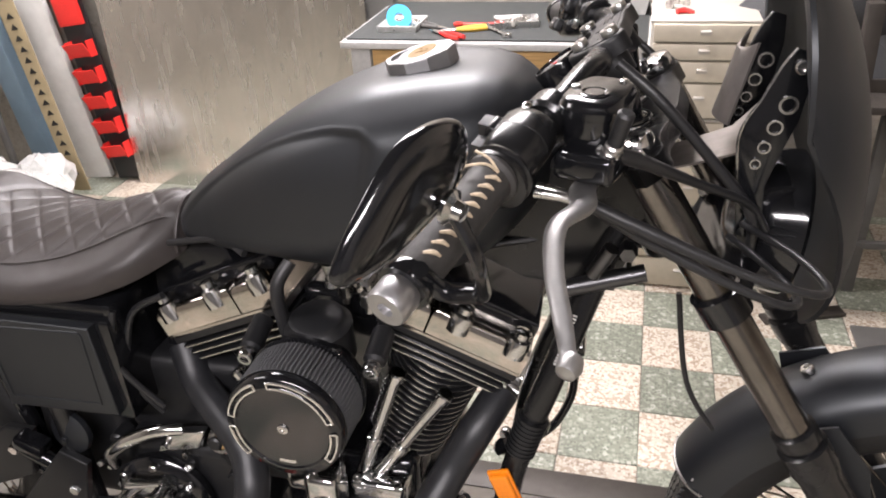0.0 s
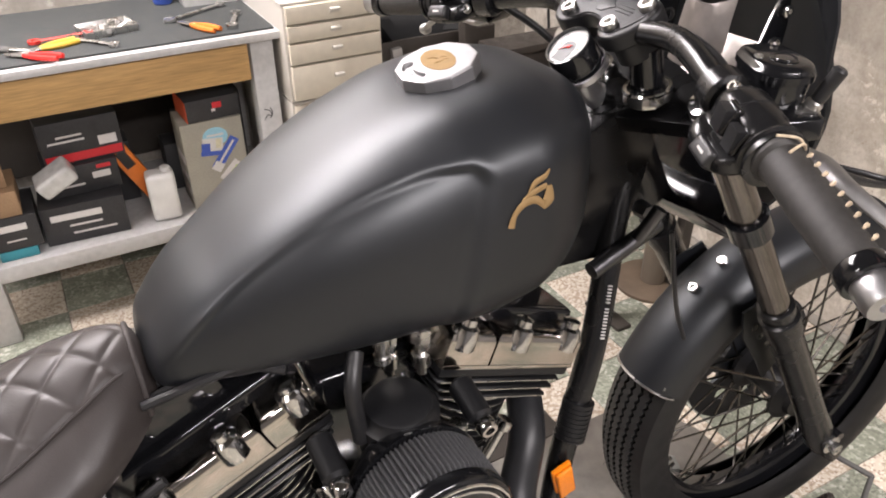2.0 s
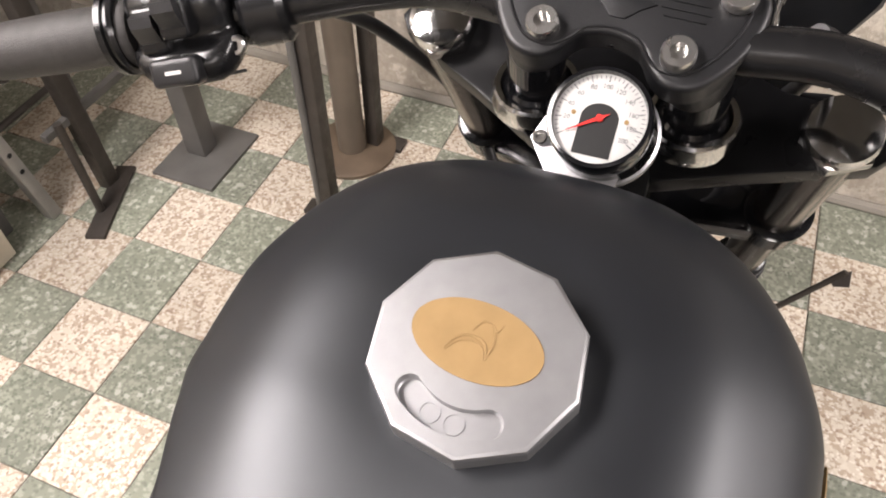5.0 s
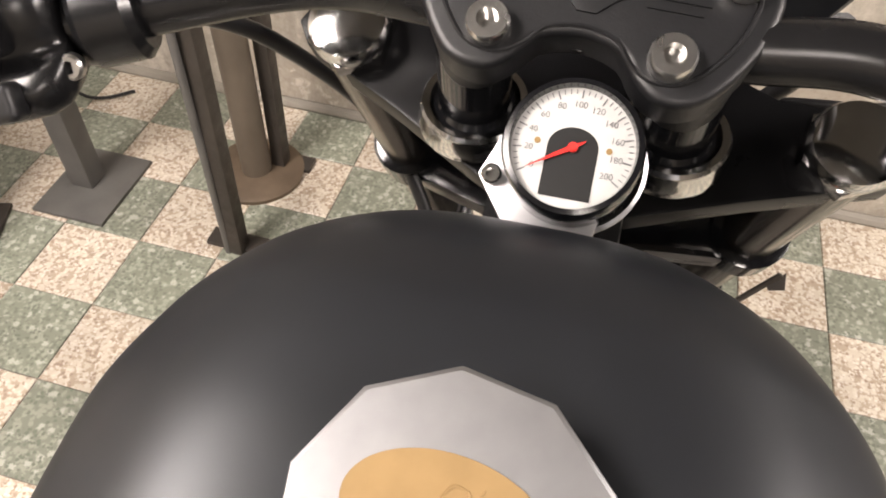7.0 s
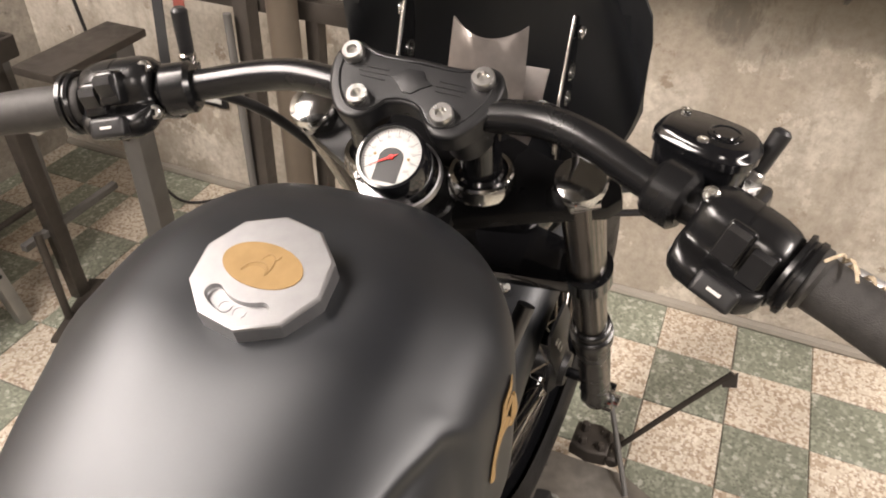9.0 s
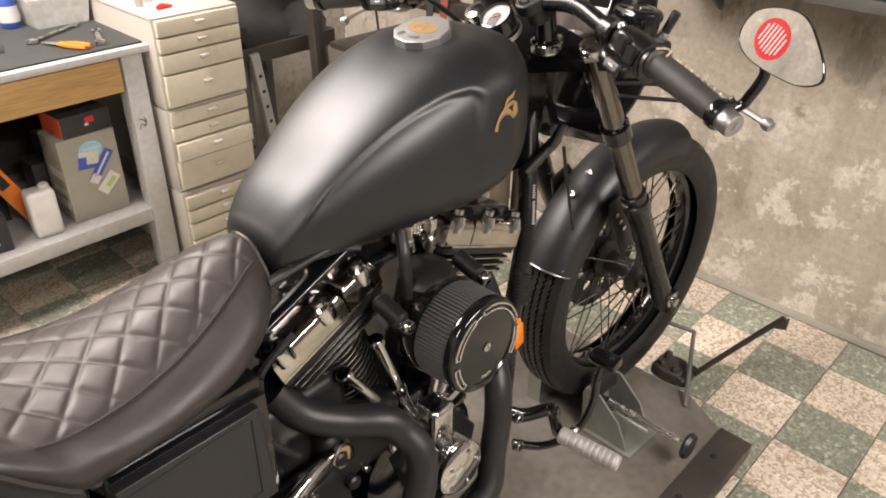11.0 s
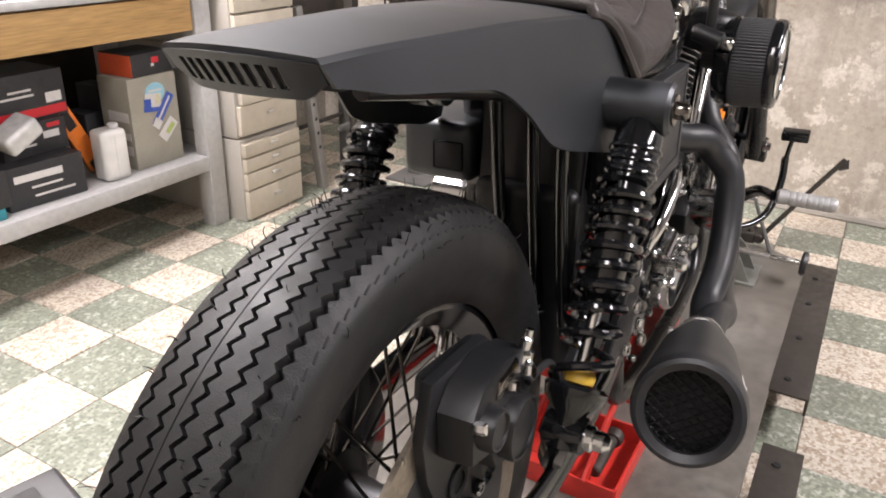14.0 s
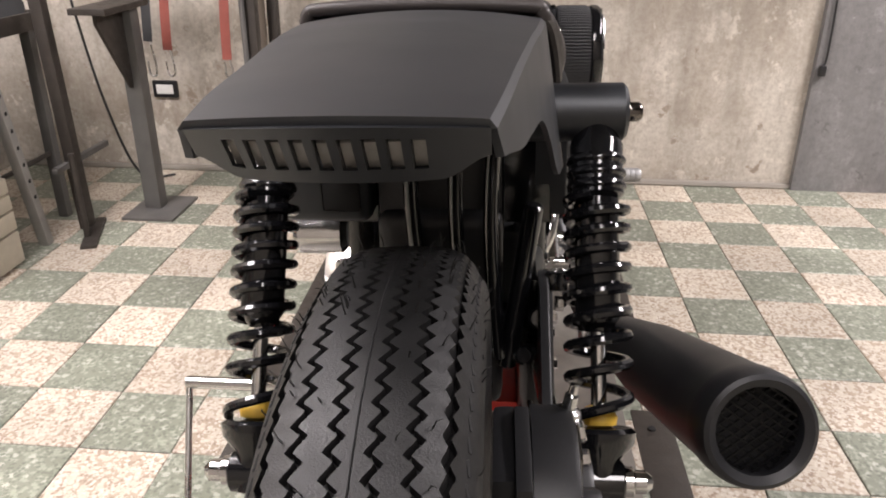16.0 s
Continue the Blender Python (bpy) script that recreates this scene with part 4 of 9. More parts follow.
def tank_point(x, th):
    """A point of the tank's skin: th from 0 (top) to 180 (bottom), negative on the right."""
    zt, zb, w = (curve_at(x, XT, v) for v in (ZTOP, ZBOT, WID))
    c, s = math.cos(radians(th)), math.sin(radians(th))
    zm = zb + (zt - zb) * 0.427
    e = 3.2 if c > 0 else 3.15
    y = w * abs(s) ** (2 / e)
    z = zm + (zt - zm if c > 0 else zm - zb) * math.copysign(abs(c) ** (2 / e), c)
    rz, fz = curve_at(x, RIDX, RIDZ), curve_at(x, FOLDX, FOLDZ)
    side = smoothstep(0.25, 0.75, y / w)
    # knee panel, let in behind a crisp upper edge and a soft channel in front
    front = -0.148 - (1.0 - z) * 0.2
    panel = smoothstep(0.006, -0.007, z - rz) * smoothstep(0.012, -0.018, x - front) * smoothstep(-0.452, -0.40, x)
    lip = math.exp(-((z - rz - 0.009) / 0.011) ** 2) * smoothstep(-0.44, -0.34, x) * smoothstep(-0.11, -0.16, x)
    # fold between the dome and the shoulder that swells over the badge
    fold = math.exp(-((z - fz) / 0.015) ** 2) * smoothstep(-0.34, -0.16, x) * smoothstep(0.03, -0.05, x)
    swell = math.exp(-((z - 1.010) / 0.024) ** 2) * smoothstep(-0.18, -0.12, x) * smoothstep(0.02, -0.07, x)
    channel = math.exp(-((x - front - 0.002) / 0.011) ** 2) * smoothstep(0.004, -0.026, z - rz - 0.012) * smoothstep(0.815, 0.84, z)
    y += side * (-0.0042 * channel - 0.0070 * panel + 0.002 * lip - 0.0046 * fold + 0.003 * swell)
    if c > 0:
        z -= 0.010 * math.exp(-((x + 0.112) ** 2 + y * y) / 0.0039)        # flat round the filler
    return (x, math.copysign(y, s) + 0.004, z)


bm = B()
xs = np.concatenate([np.linspace(XT[0], XT[2], 12)[:-1], np.linspace(XT[2], XT[10], 140)[:-1], np.linspace(XT[10], XT[-1], 36)])
loft(bm, [[tank_point(float(x), -180 + 360 * k / 300) for k in range(300)] for x in xs])
tank = part("fuel_tank", bm, SATIN, bike, "satin black teardrop fuel tank with recessed knee panel", angle=60)
bm = B()
lathe(bm, [(0.010, 0), (0.010, 0.012), (0.0075, 0.014), (0.0075, 0.024), (0.0095, 0.026), (0.0095, 0.034), (0.004, 0.038), (0, 0.038)], frame_at((-0.232, -0.072, 0.816), (0, 0, -1)), 16)
part("fuel_tap", bm, STEEL, tank, "small steel fuel tap under the tank")

# filler cap
capm = frame_at((-0.1099, 0.0044, 1.0406), (-0.236, -0.026, 1), (0, 1, 0))       # x to the left, y back
CAPR, CAPH = 0.0439, 0.0288
bm = B()
lathe(bm, [(0.034, -0.008), (0.036, 0.006), (0.034, 0.010)], capm, 40)
ten = [(math.cos(radians(25.9 + 36 * k)), math.sin(radians(25.9 + 36 * k))) for k in range(10)]
t_ = bmesh.new()
rings = [[t_.verts.new((CAPR * f * x, CAPR * f * y, z)) for x, y in ten] for f, z in ((0.97, 0.008), (1.0, 0.0095), (1.0, CAPH - 0.0022), (0.985, CAPH - 0.0006), (0.955, CAPH))]
for a, b in zip(rings, rings[1:]):
    for k in range(10):
        t_.faces.new((a[k], a[(k + 1) % 10], b[(k + 1) % 10], b[k]))
t_.faces.new(rings[0][::-1])
# crescent finger slot milled into the top
SLOTR, SLOTW = 0.0298, 0.0056
angs = np.linspace(radians(50), radians(118), 18)
loop_pts = [((SLOTR + SLOTW) * math.cos(a), (SLOTR + SLOTW) * math.sin(a)) for a in angs]
for end, turn in ((angs[-1], 1), (angs[0], -1)):
    for k in range(1, 8):
        b = end + math.pi * k / 8 if turn > 0 else end + math.pi + math.pi * k / 8
        loop_pts.append((SLOTR * math.cos(end) + SLOTW * math.cos(b), SLOTR * math.sin(end) + SLOTW * math.sin(b)))
    if turn > 0:
        loop_pts += [((SLOTR - SLOTW) * math.cos(a), (SLOTR - SLOTW) * math.sin(a)) for a in angs[::-1]]
mid_x, mid_y = SLOTR * math.cos(radians(84)), SLOTR * math.sin(radians(84))
slot_rings = [[t_.verts.new((x + (mid_x - x) * f, y + (mid_y - y) * f, CAPH - d)) for x, y in loop_pts] for f, d in ((0.0, 0.0), (0.012, 0.0005), (0.03, 0.0034), (0.06, 0.0040))]
for a, b in zip(slot_rings, slot_rings[1:]):
    for k in range(len(a)):
        t_.faces.new((a[k], b[k], b[(k + 1) % len(a)], a[(k + 1) % len(a)]))
t_.faces.new(slot_rings[-1])
rim_edges = [t_.edges.get((rings[-1][k], rings[-1][(k + 1) % 10])) for k in range(10)]
hole_edges = [t_.edges.get((slot_rings[0][k], slot_rings[0][(k + 1) % len(loop_pts)])) for k in range(len(loop_pts))]
bmesh.ops.triangle_fill(t_, use_beauty=True, edges=rim_edges + hole_edges, normal=(0, 0, 1))
bmesh.ops.recalc_face_normals(t_, faces=t_.faces)
put(bm, t_, capm)
cap = part("fuel_cap", bm, CAPALU, tank, "ten-sided machined aluminium fuel cap", angle=20)
for a in (72, 92):
    bm = B()
    lathe(bm, [(0.0043, 0.0), (0.0043, 0.0004), (0.0037, 0.0004), (0.0037, 0.0)], capm @ T3((SLOTR * math.cos(radians(a)), SLOTR * math.sin(radians(a)), CAPH - 0.0040)), 24, close=False)
    part("milling_ring", bm, CAPALU, cap)
bm = B()
ell = [(0.0272 * math.cos(a), 0.0162 * math.sin(a)) for a in np.linspace(0, 2 * math.pi, 56, endpoint=False)]
em = capm @ T3((0.001, -0.003, CAPH)) @ rot("Z", -5)
prism(bm, ell, 0.0005, em)
# raised sprig on the oval
for pts, r_ in (([(0.0105, 0.0075), (0.007, 0.001), (0.001, -0.0012), (-0.004, 0.0005), (-0.0062, 0.0062)], 0.0006), ([(0.0100, 0.0082), (0.0066, 0.0030), (0.0012, 0.0008), (-0.0035, 0.0024), (-0.0056, 0.0068)], 0.0004),
                ([(-0.0062, 0.0062), (-0.0066, -0.002), (-0.0035, -0.0085)], 0.0006), ([(-0.0035, -0.0085), (-0.0060, -0.0062), (-0.0075, -0.0098)], 0.0005), ([(0.003, -0.0035), (0.0005, -0.0082), (-0.003, -0.0085)], 0.0006)):
    sweep(bm, [em @ Vector((x, y, 0.0005)) for x, y in pts], [0.0003] + [r_] * (len(pts) - 2) + [0.0003], 6, 5)
part("cap_emblem", bm, BRASS, cap, "oval brass inlay on the fuel cap")


def on_tank(x, z, lift=0.0):
    """The right-hand skin at x and height z, with the outward lift."""
    lo, hi = 5.0, 175.0
    for _ in range(40):
        mid = (lo + hi) / 2
        if tank_point(x, -mid)[2] > z:
            lo = mid
        else:
            hi = mid
    p = Vector(tank_point(x, -lo))
    q = Vector(tank_point(x + 0.004, -lo)) - Vector(tank_point(x - 0.004, -lo))
    r = Vector(tank_point(x, -lo - 2)) - Vector(tank_point(x, -lo + 2))
    nrm = q.cross(r)
    if nrm.y > 0:
        nrm = -nrm
    return p + nrm.normalized() * lift


bm = B()
for pts, rad in (([(-0.122, 0.949), (-0.118, 0.961), (-0.108, 0.970), (-0.094, 0.971), (-0.085, 0.962)], [0.0042, 0.003, 0.0038, 0.0042, 0.002]),
                 ([(-0.086, 0.960), (-0.080, 0.968), (-0.079, 0.982)], [0.002, 0.0075, 0.003]),
                 ([(-0.110, 0.973), (-0.097, 0.979), (-0.082, 0.983)], [0.0012, 0.0034, 0.003]),
                 ([(-0.103, 0.978), (-0.095, 0.988), (-0.084, 0.992), (-0.078, 0.998)], [0.001, 0.0038, 0.0034, 0.001])):
    sweep(bm, [on_tank(x, z, 0.0012) for x, z in pts], rad, 8, 6, flat=(1, 0.35))
part("tank_badge", bm, BRASS, tank, "brass swirl badge on the tank side")

# seat
SX = [-0.452, -0.460, -0.480, -0.524, -0.58, -0.64, -0.70, -0.76, -0.80, -0.835, -0.862, -0.882]
STOP = [0.842, 0.864, 0.870, 0.862, 0.846, 0.829, 0.818, 0.815, 0.822, 0.834, 0.840, 0.841]
SWT = [0.016, 0.030, 0.042, 0.062, 0.080, 0.093, 0.104, 0.113, 0.115, 0.113, 0.110, 0.106]
SZP = [0.832, 0.848, 0.850, 0.838, 0.816, 0.799, 0.793, 0.797, 0.809, 0.826, 0.835, 0.837]
SWB = [0.028, 0.045, 0.072, 0.104, 0.124, 0.131, 0.134, 0.135, 0.130, 0.121, 0.114, 0.110]
SZB = [0.812, 0.800, 0.790, 0.772, 0.757, 0.748, 0.742, 0.740, 0.772, 0.808, 0.822, 0.826]


def seat_point(x, v):
    """v from -1 (right hem) over 0 (middle of the top) to 1 (left hem)."""
    zt, wt, zp, wb, zb = (curve_at(x, SX, a) for a in (STOP, SWT, SZP, SWB, SZB))
    a = abs(v)
    s = math.copysign(1, v)
    if a <= 0.55:
        u = a / 0.55
        y = wt * u * s
        z = zp + (zt - zp) * math.cos(u * math.pi / 2) ** 0.8
        # quilted diamonds, ending in a round line before the plain brim
        k = 0.052
        p, q = (x + y * 0.86) / k, (x - y * 0.86) / k
        dp, dq = abs(p - round(p)), abs(q - round(q))
        puff = (1 - math.exp(-(dp / 0.075) ** 1.2)) * (1 - math.exp(-(dq / 0.075) ** 1.2))
        end = -0.832 + 0.045 * u * u
        fade = smoothstep(1.0, 0.93, u) * smoothstep(-0.458, -0.475, x) * smoothstep(end - 0.008, end + 0.012, x)
        z += 0.0029 * (puff - 0.55) * fade
        # soft dip where the seat turns up into the brim
        z -= 0.0022 * math.exp(-((x - end + 0.004) / 0.007) ** 2) * smoothstep(1.0, 0.8, u)
    else:
        u = (a - 0.55) / 0.45
        bulge = math.sin(u * math.pi) * 0.010 * smoothstep(-0.45, -0.52, x) * smoothstep(-0.86, -0.78, x)
        y = (wt + (wb - wt) * math.sin(u * math.pi / 2) + bulge) * s
        z = zp + (zb - zp) * (u ** 1.1)
        crease = noise.noise(Vector((x * 26, v * 7, 1.7)))
        y += s * 0.0012 * crease * smoothstep(0.0, 0.3, u)
    return Vector((x, y, z))


bm = B()
xs = np.concatenate([np.linspace(SX[0], SX[2], 10)[:-1], np.linspace(SX[2], SX[8], 170)[:-1], np.linspace(SX[8], SX[-1], 40)])
vs = np.linspace(-1, 1, 150)
shell(bm, [[seat_point(float(x), float(v)) for v in vs] for x in xs], -0.004)
seat = part("seat", bm, LEATHER, bike, "dark brown leather saddle with diamond quilting", angle=70)
bm = B()
for s in (-1, 1):
    sweep(bm, [seat_point(float(x), s * 0.555) + Vector((0, s * 0.0008, 0.0008)) for x in np.linspace(-0.478, -0.792, 40)], 0.0017, 6, 2)
sweep(bm, [seat_point(-0.466, float(v)) + Vector((0.002, 0, 0)) for v in np.linspace(-0.95, 0.95, 30)], 0.003, 8, 2)
part("piping", bm, LEATHER, seat)
bm = B()
sweep(bm, [seat_point(-0.880, float(v)) + Vector((-0.001, 0, -0.0065)) for v in np.linspace(-0.98, 0.98, 40)], 0.0066, 10, 2)
for s in (-1, 1):
    sweep(bm, [seat_point(float(x), s * 0.99) + Vector((0, -s * 0.003, -0.003)) for x in np.linspace(-0.878, -0.77, 16)], 0.0058, 8, 2)
part("rear_hem", bm, LEATHER, seat, "thick folded leather brim")

# tail section
TX = [-0.765, -0.80, -0.86, -0.90, -0.998, -1.04, -1.087, -1.16, -1.24, -1.285]
TWID = [0.114, 0.113, 0.110, 0.107, 0.099, 0.094, 0.089, 0.081, 0.073, 0.067]
TTOP = [0.752, 0.790, 0.813, 0.819, 0.825, 0.827, 0.828, 0.829, 0.830, 0.829]
TBOT = [0.662, 0.660, 0.672, 0.682, 0.712, 0.750, 0.779, 0.790, 0.802, 0.812]
grid = []
for x in np.linspace(-0.765, -1.285, 68):
    w, zt, zb = (curve_at(float(x), TX, a) for a in (TWID, TTOP, TBOT))
    lowflare = float(np.interp(x, [-1.285, -1.087, -0.998, -0.85], [0.003, 0.007, 0.016, 0.021]))
    row = []
    for v in np.linspace(-1, 1, 61):
        a, s = abs(v), math.copysign(1, v)
        if a < 0.6:
            u = a / 0.6
            y, z = w * 0.985 * u, zt + 0.009 * (1 - u * u) * smoothstep(-0.83, -0.88, x) * (1 - 0.5 * smoothstep(-1.1, -1.285, x))
        elif a < 0.66:
            u = (a - 0.6) / 0.06
            y, z = w * 0.985 + w * 0.015 * math.sin(u * math.pi / 2), zt - 0.003 * (1 - math.cos(u * math.pi / 2))
        else:
            u = (a - 0.66) / 0.34
            y, z = w + lowflare * u, zt - 0.003 + (zb - zt + 0.003) * u
        row.append(Vector((float(x) - 0.012 * max(0, 1 - (y / w) ** 2) * smoothstep(-1.15, -1.285, x) + (0.016 * smoothstep(-1.2, -1.285, x) * max(0, zt - z) / 0.025 if a > 0.66 else 0), s * y, z)))
    grid.append(row)
bm = B()
shell(bm, grid, 0.004)
tail = part("tail_section", bm, SATIN, bike, "satin black cafe racer tail section", angle=30)
# rear face with slots
bm = B()
lens = B()
nslot = 9


def tail_face(y, z, out=0.0):
    u = y / 0.068
    return Vector((-1.288 - 0.012 * (1 - u * u) + out - (z - 0.832) * 0.66, y, z))


edges = [-0.068]
for k in range(nslot):
    c = -0.037 + k * 0.0105
    edges += [c - 0.0032, c + 0.0032]
edges += [0.068]
zlo = lambda y: 0.802 + 0.012 * smoothstep(0.046, 0.068, abs(y))
zhi = lambda y: 0.8335 - 0.0045 * (abs(y) / 0.068) ** 2
us = [edges[0] + (edges[1] - edges[0]) * k / 5 for k in range(5)] + edges[1:-1] + [edges[-2] + (edges[-1] - edges[-2]) * k / 5 for k in range(1, 6)]
fs = [0.0, 0.12, 0.24, 0.5, 0.80, 0.9, 1.0]
t_ = bmesh.new()
front_v = [[t_.verts.new(tail_face(y, zlo(y) + (zhi(y) - zlo(y)) * f)) for f in fs] for y in us]
back_v = [[t_.verts.new(tail_face(y, zlo(y) + (zhi(y) - zlo(y)) * f, 0.004)) for f in fs] for y in us]
solid_cells = {(i, j) for i in range(len(us) - 1) for j in range(len(fs) - 1) if not (j in (2, 3) and 5 <= i < 5 + 2 * nslot - 1 and (i - 5) % 2 == 0)}
for i, j in solid_cells:
    for vv in (front_v, back_v):
        t_.faces.new((vv[i][j], vv[i + 1][j], vv[i + 1][j + 1], vv[i][j + 1]))
    for di, dj, p, q in ((-1, 0, (i, j), (i, j + 1)), (1, 0, (i + 1, j), (i + 1, j + 1)), (0, -1, (i, j), (i + 1, j)), (0, 1, (i, j + 1), (i + 1, j + 1))):
        if (i + di, j + dj) not in solid_cells:
            t_.faces.new((front_v[p[0]][p[1]], front_v[q[0]][q[1]], back_v[q[0]][q[1]], back_v[p[0]][p[1]]))
bmesh.ops.recalc_face_normals(t_, faces=t_.faces)
put(bm, t_)
part("rear_panel", bm, SATIN, tail, "slotted rear panel")
for k in range(nslot):
    c = -0.037 + k * 0.0105
    p = tail_face(c, 0.816, 0.008)
    lens = B()
    box(lens, 0.004, 0.007, 0.020, T3(p) @ rot("Y", -33), 0.001)
    part("tail_light", lens, LENS, tail, "grey tail light lens behind a slot")
bm = B()
shell(bm, [[Vector((x, y, z + 0.008)) for y in np.linspace(-0.06, 0.06, 4)] for x, z in ((-0.84, 0.775), (-1.0, 0.778), (-1.15, 0.79), (-1.255, 0.797))], 0.004)
for s in (-1, 1):
    bolt(bm, (-1.05, s * 0.088, 0.775), (0, s, -0.3), 0.006, 0.008)
part("under_tray", bm, PLASTIC, bike)

# side cover and battery box
bm = B()
box(bm, 0.20, 0.24, 0.17, T3((-0.642, -0.015, 0.645)), 0.006)
battery = part("battery_box", bm, GLOSS, bike)
bm = B()
box(bm, 0.165, 0.15, 0.27, T3((-0.705, 0, 0.455)), 0.02, 3)
part("oil_tank", bm, CRINKLE, bike, "black oil tank under the battery")
bm = B()
box(bm, 0.22, 0.25, 0.03, T3((-0.65, 0, 0.735)), 0.008)
part("battery_tray", bm, GLOSS, bike)
bm = B()
sl = Matrix.Translation((-0.656, -0.112, 0.657))
outl = [(-0.085, -0.085), (0.101, -0.079), (0.093, 0.070), (-0.089, 0.070)]
prism(bm, outl, 0.038, sl @ Matrix(((1, 0, 0, 0), (0, 0, -1, 0), (0, 1, 0, 0), (0, 0, 0, 1))), 0.003, 3)
part("side_cover", bm, SATIN, battery, "satin black side cover with embossed border")
bm = B()
f = sl @ Matrix(((1, 0, 0, 0), (0, 0, -1, -0.0385), (0, 1, 0, 0), (0, 0, 0, 1)))
loop_ = [(-0.074, -0.066), (0.078, -0.06), (0.08, 0.058), (0.076, 0.063), (-0.077, 0.057), (-0.081, 0.052)]
sweep(bm, [f @ Vector((x, y, -0.0006)) for x, y in loop_], 0.0018, 8, 4, closed=True, smooth=False)
part("embossed_border", bm, SATIN, battery)

# engine
CRANK = Vector((-0.235, 0, 0.36))


def cylinder_head(sgn):
    ang = radians(22.5) * sgn
    d = Vector((math.sin(ang), 0, math.cos(ang)))
    m = frame_at(CRANK + d * 0.027 + Vector((sgn * 0.01, 0, 0)), d, (math.cos(ang), 0, -math.sin(ang)))
    bm = B()
    cyl(bm, m @ Vector((0, 0, 0.11)), m @ Vector((0, 0, 0.315)), 0.052, seg=32)
    eng = part("cylinder", bm, CRINKLE, bike, "black finned engine cylinder")
    for k in range(16):
        z = 0.128 + k * 0.0118
        r = 0.062 + 0.0005 * k
        oval = m @ Matrix.Diagonal((1, 1.06, 1, 1))
        bm = B()
        lathe(bm, [(0.048, z - 0.0018), (r, z - 0.0018), (r + 0.001, z), (r, z + 0.0018), (0.048, z + 0.0018)], oval, 40, close=False)
        part("fin", bm, CRINKLE, eng)
        bm = B()
        lathe(bm, [(r + 0.0008, z - 0.0007), (r + 0.0016, z - 0.0007), (r + 0.0016, z + 0.0007), (r + 0.0008, z + 0.0007), (r + 0.0008, z - 0.0007)], oval, 40, close=False)
        part("fin_edge", bm, ALUCUT, eng, "bright machined fin edge")
    bm = B()
    box(bm, 0.16, 0.14, 0.05, m @ T3((0, 0, 0.335)), 0.01)
    box(bm, 0.196, 0.172, 0.012, m @ T3((0, 0, 0.352)), 0.003)
    head = part("cylinder_head", bm, CRINKLE, bike, "black finned cylinder head")
    for k in range(4):
        z = 0.314 + k * 0.0115
        w = 0.19 if k > 1 else 0.165 + 0.0125 * k
        bm = B()
        box(bm, w, 0.165, 0.006, m @ T3((0, 0, z)), 0.0024, 1)
        part("fin", bm, CRINKLE, head)
        bm = B()
        box(bm, w - 0.012, 0.0012, 0.0013, m @ T3((0, -0.0827, z)))
        part("fin_edge", bm, STEEL, head, "thin bright fin edge")
    # chrome rocker cover in two pieces, with a row of lugs along its outer edge
    bm = B()
    box(bm, 0.20, 0.178, 0.006, m @ T3((0, 0, 0.361)), 0.002)
    rk = part("rocker_base", bm, ROCKER, bike, "chrome rocker cover base")
    for lo, hi in ((-0.1, -0.036), (-0.033, 0.1)) if sgn > 0 else ((-0.1, 0.033), (0.036, 0.1)):
        bm = B()
        prism(bm, [(lo, -0.088), (hi, -0.088), (hi, 0.088), (lo, 0.088)], 0.044, m @ T3((0, 0, 0.362)), 0.018, 5)
        part("rocker_cover", bm, ROCKER, rk, "polished chrome rocker cover")
    for x in (-0.078, 0.003, 0.08):
        bm = B()
        lathe(bm, [(0.017, 0.384), (0.0175, 0.400), (0.015, 0.410), (0.0105, 0.413), (0.0105, 0.421), (0.006, 0.423), (0.0, 0.423)], m @ T3((x, -0.078, 0)), 20)
        part("cover_lug", bm, CHROME, rk, "chrome bolt lug")
    return m


mf = cylinder_head(1)
mr = cylinder_head(-1)
# gloss top of the rear rocker area and coil cover
bm = B()
prism(bm, [(-0.098, -0.075), (0.098, -0.075), (0.09, 0.075), (-0.09, 0.075)], 0.02, mr @ T3((0, 0.02, 0.404)), 0.008, 3)
part("rocker_top", bm, GLOSS, bike)
bm = B()
prism(bm, [(-0.098, -0.075), (0.098, -0.075), (0.09, 0.075), (-0.09, 0.075)], 0.02, mf @ T3((0, 0.02, 0.404)), 0.008, 3)
part("rocker_top", bm, GLOSS, bike)
# pushrod tubes
for m, xs_ in ((mf, (-0.028, 0.016)), (mr, (-0.016, 0.028))):
    for x in xs_:
        bm = B()
        foot = Vector((CRANK.x + (0.035 if m is mf else -0.035) + x * 0.5, -0.092, 0.475))
        head_p = m @ Vector((x * 1.6, -0.088, 0.285))
        sweep(bm, [foot, foot.lerp(head_p, 0.35), foot.lerp(head_p, 0.36), head_p], [0.0105, 0.0105, 0.0085, 0.0085], 14, 1, smooth=False)
        cyl(bm, foot.lerp(head_p, 0.33), foot.lerp(head_p, 0.40), 0.0125, seg=16, bev=0.002)
        cyl(bm, foot.lerp(head_p, 0.93), head_p, 0.0125, seg=16, bev=0.002)
        part("pushrod_tube", bm, CHROME, bike)
for x in (-0.05, 0.05):
    bm = B()
    box(bm, 0.085, 0.045, 0.035, T3((CRANK.x + x, -0.095, 0.462)), 0.01, 3)
    tb = part("tappet_block", bm, CHROME, bike)
    for u in (-0.03, 0.03):
        bm = B()
        bolt(bm, (CRANK.x + x + u, -0.112, 0.48), (0, -0.4, 1), 0.007, 0.008)
        part("tappet_bolt", bm, CHROME, tb)
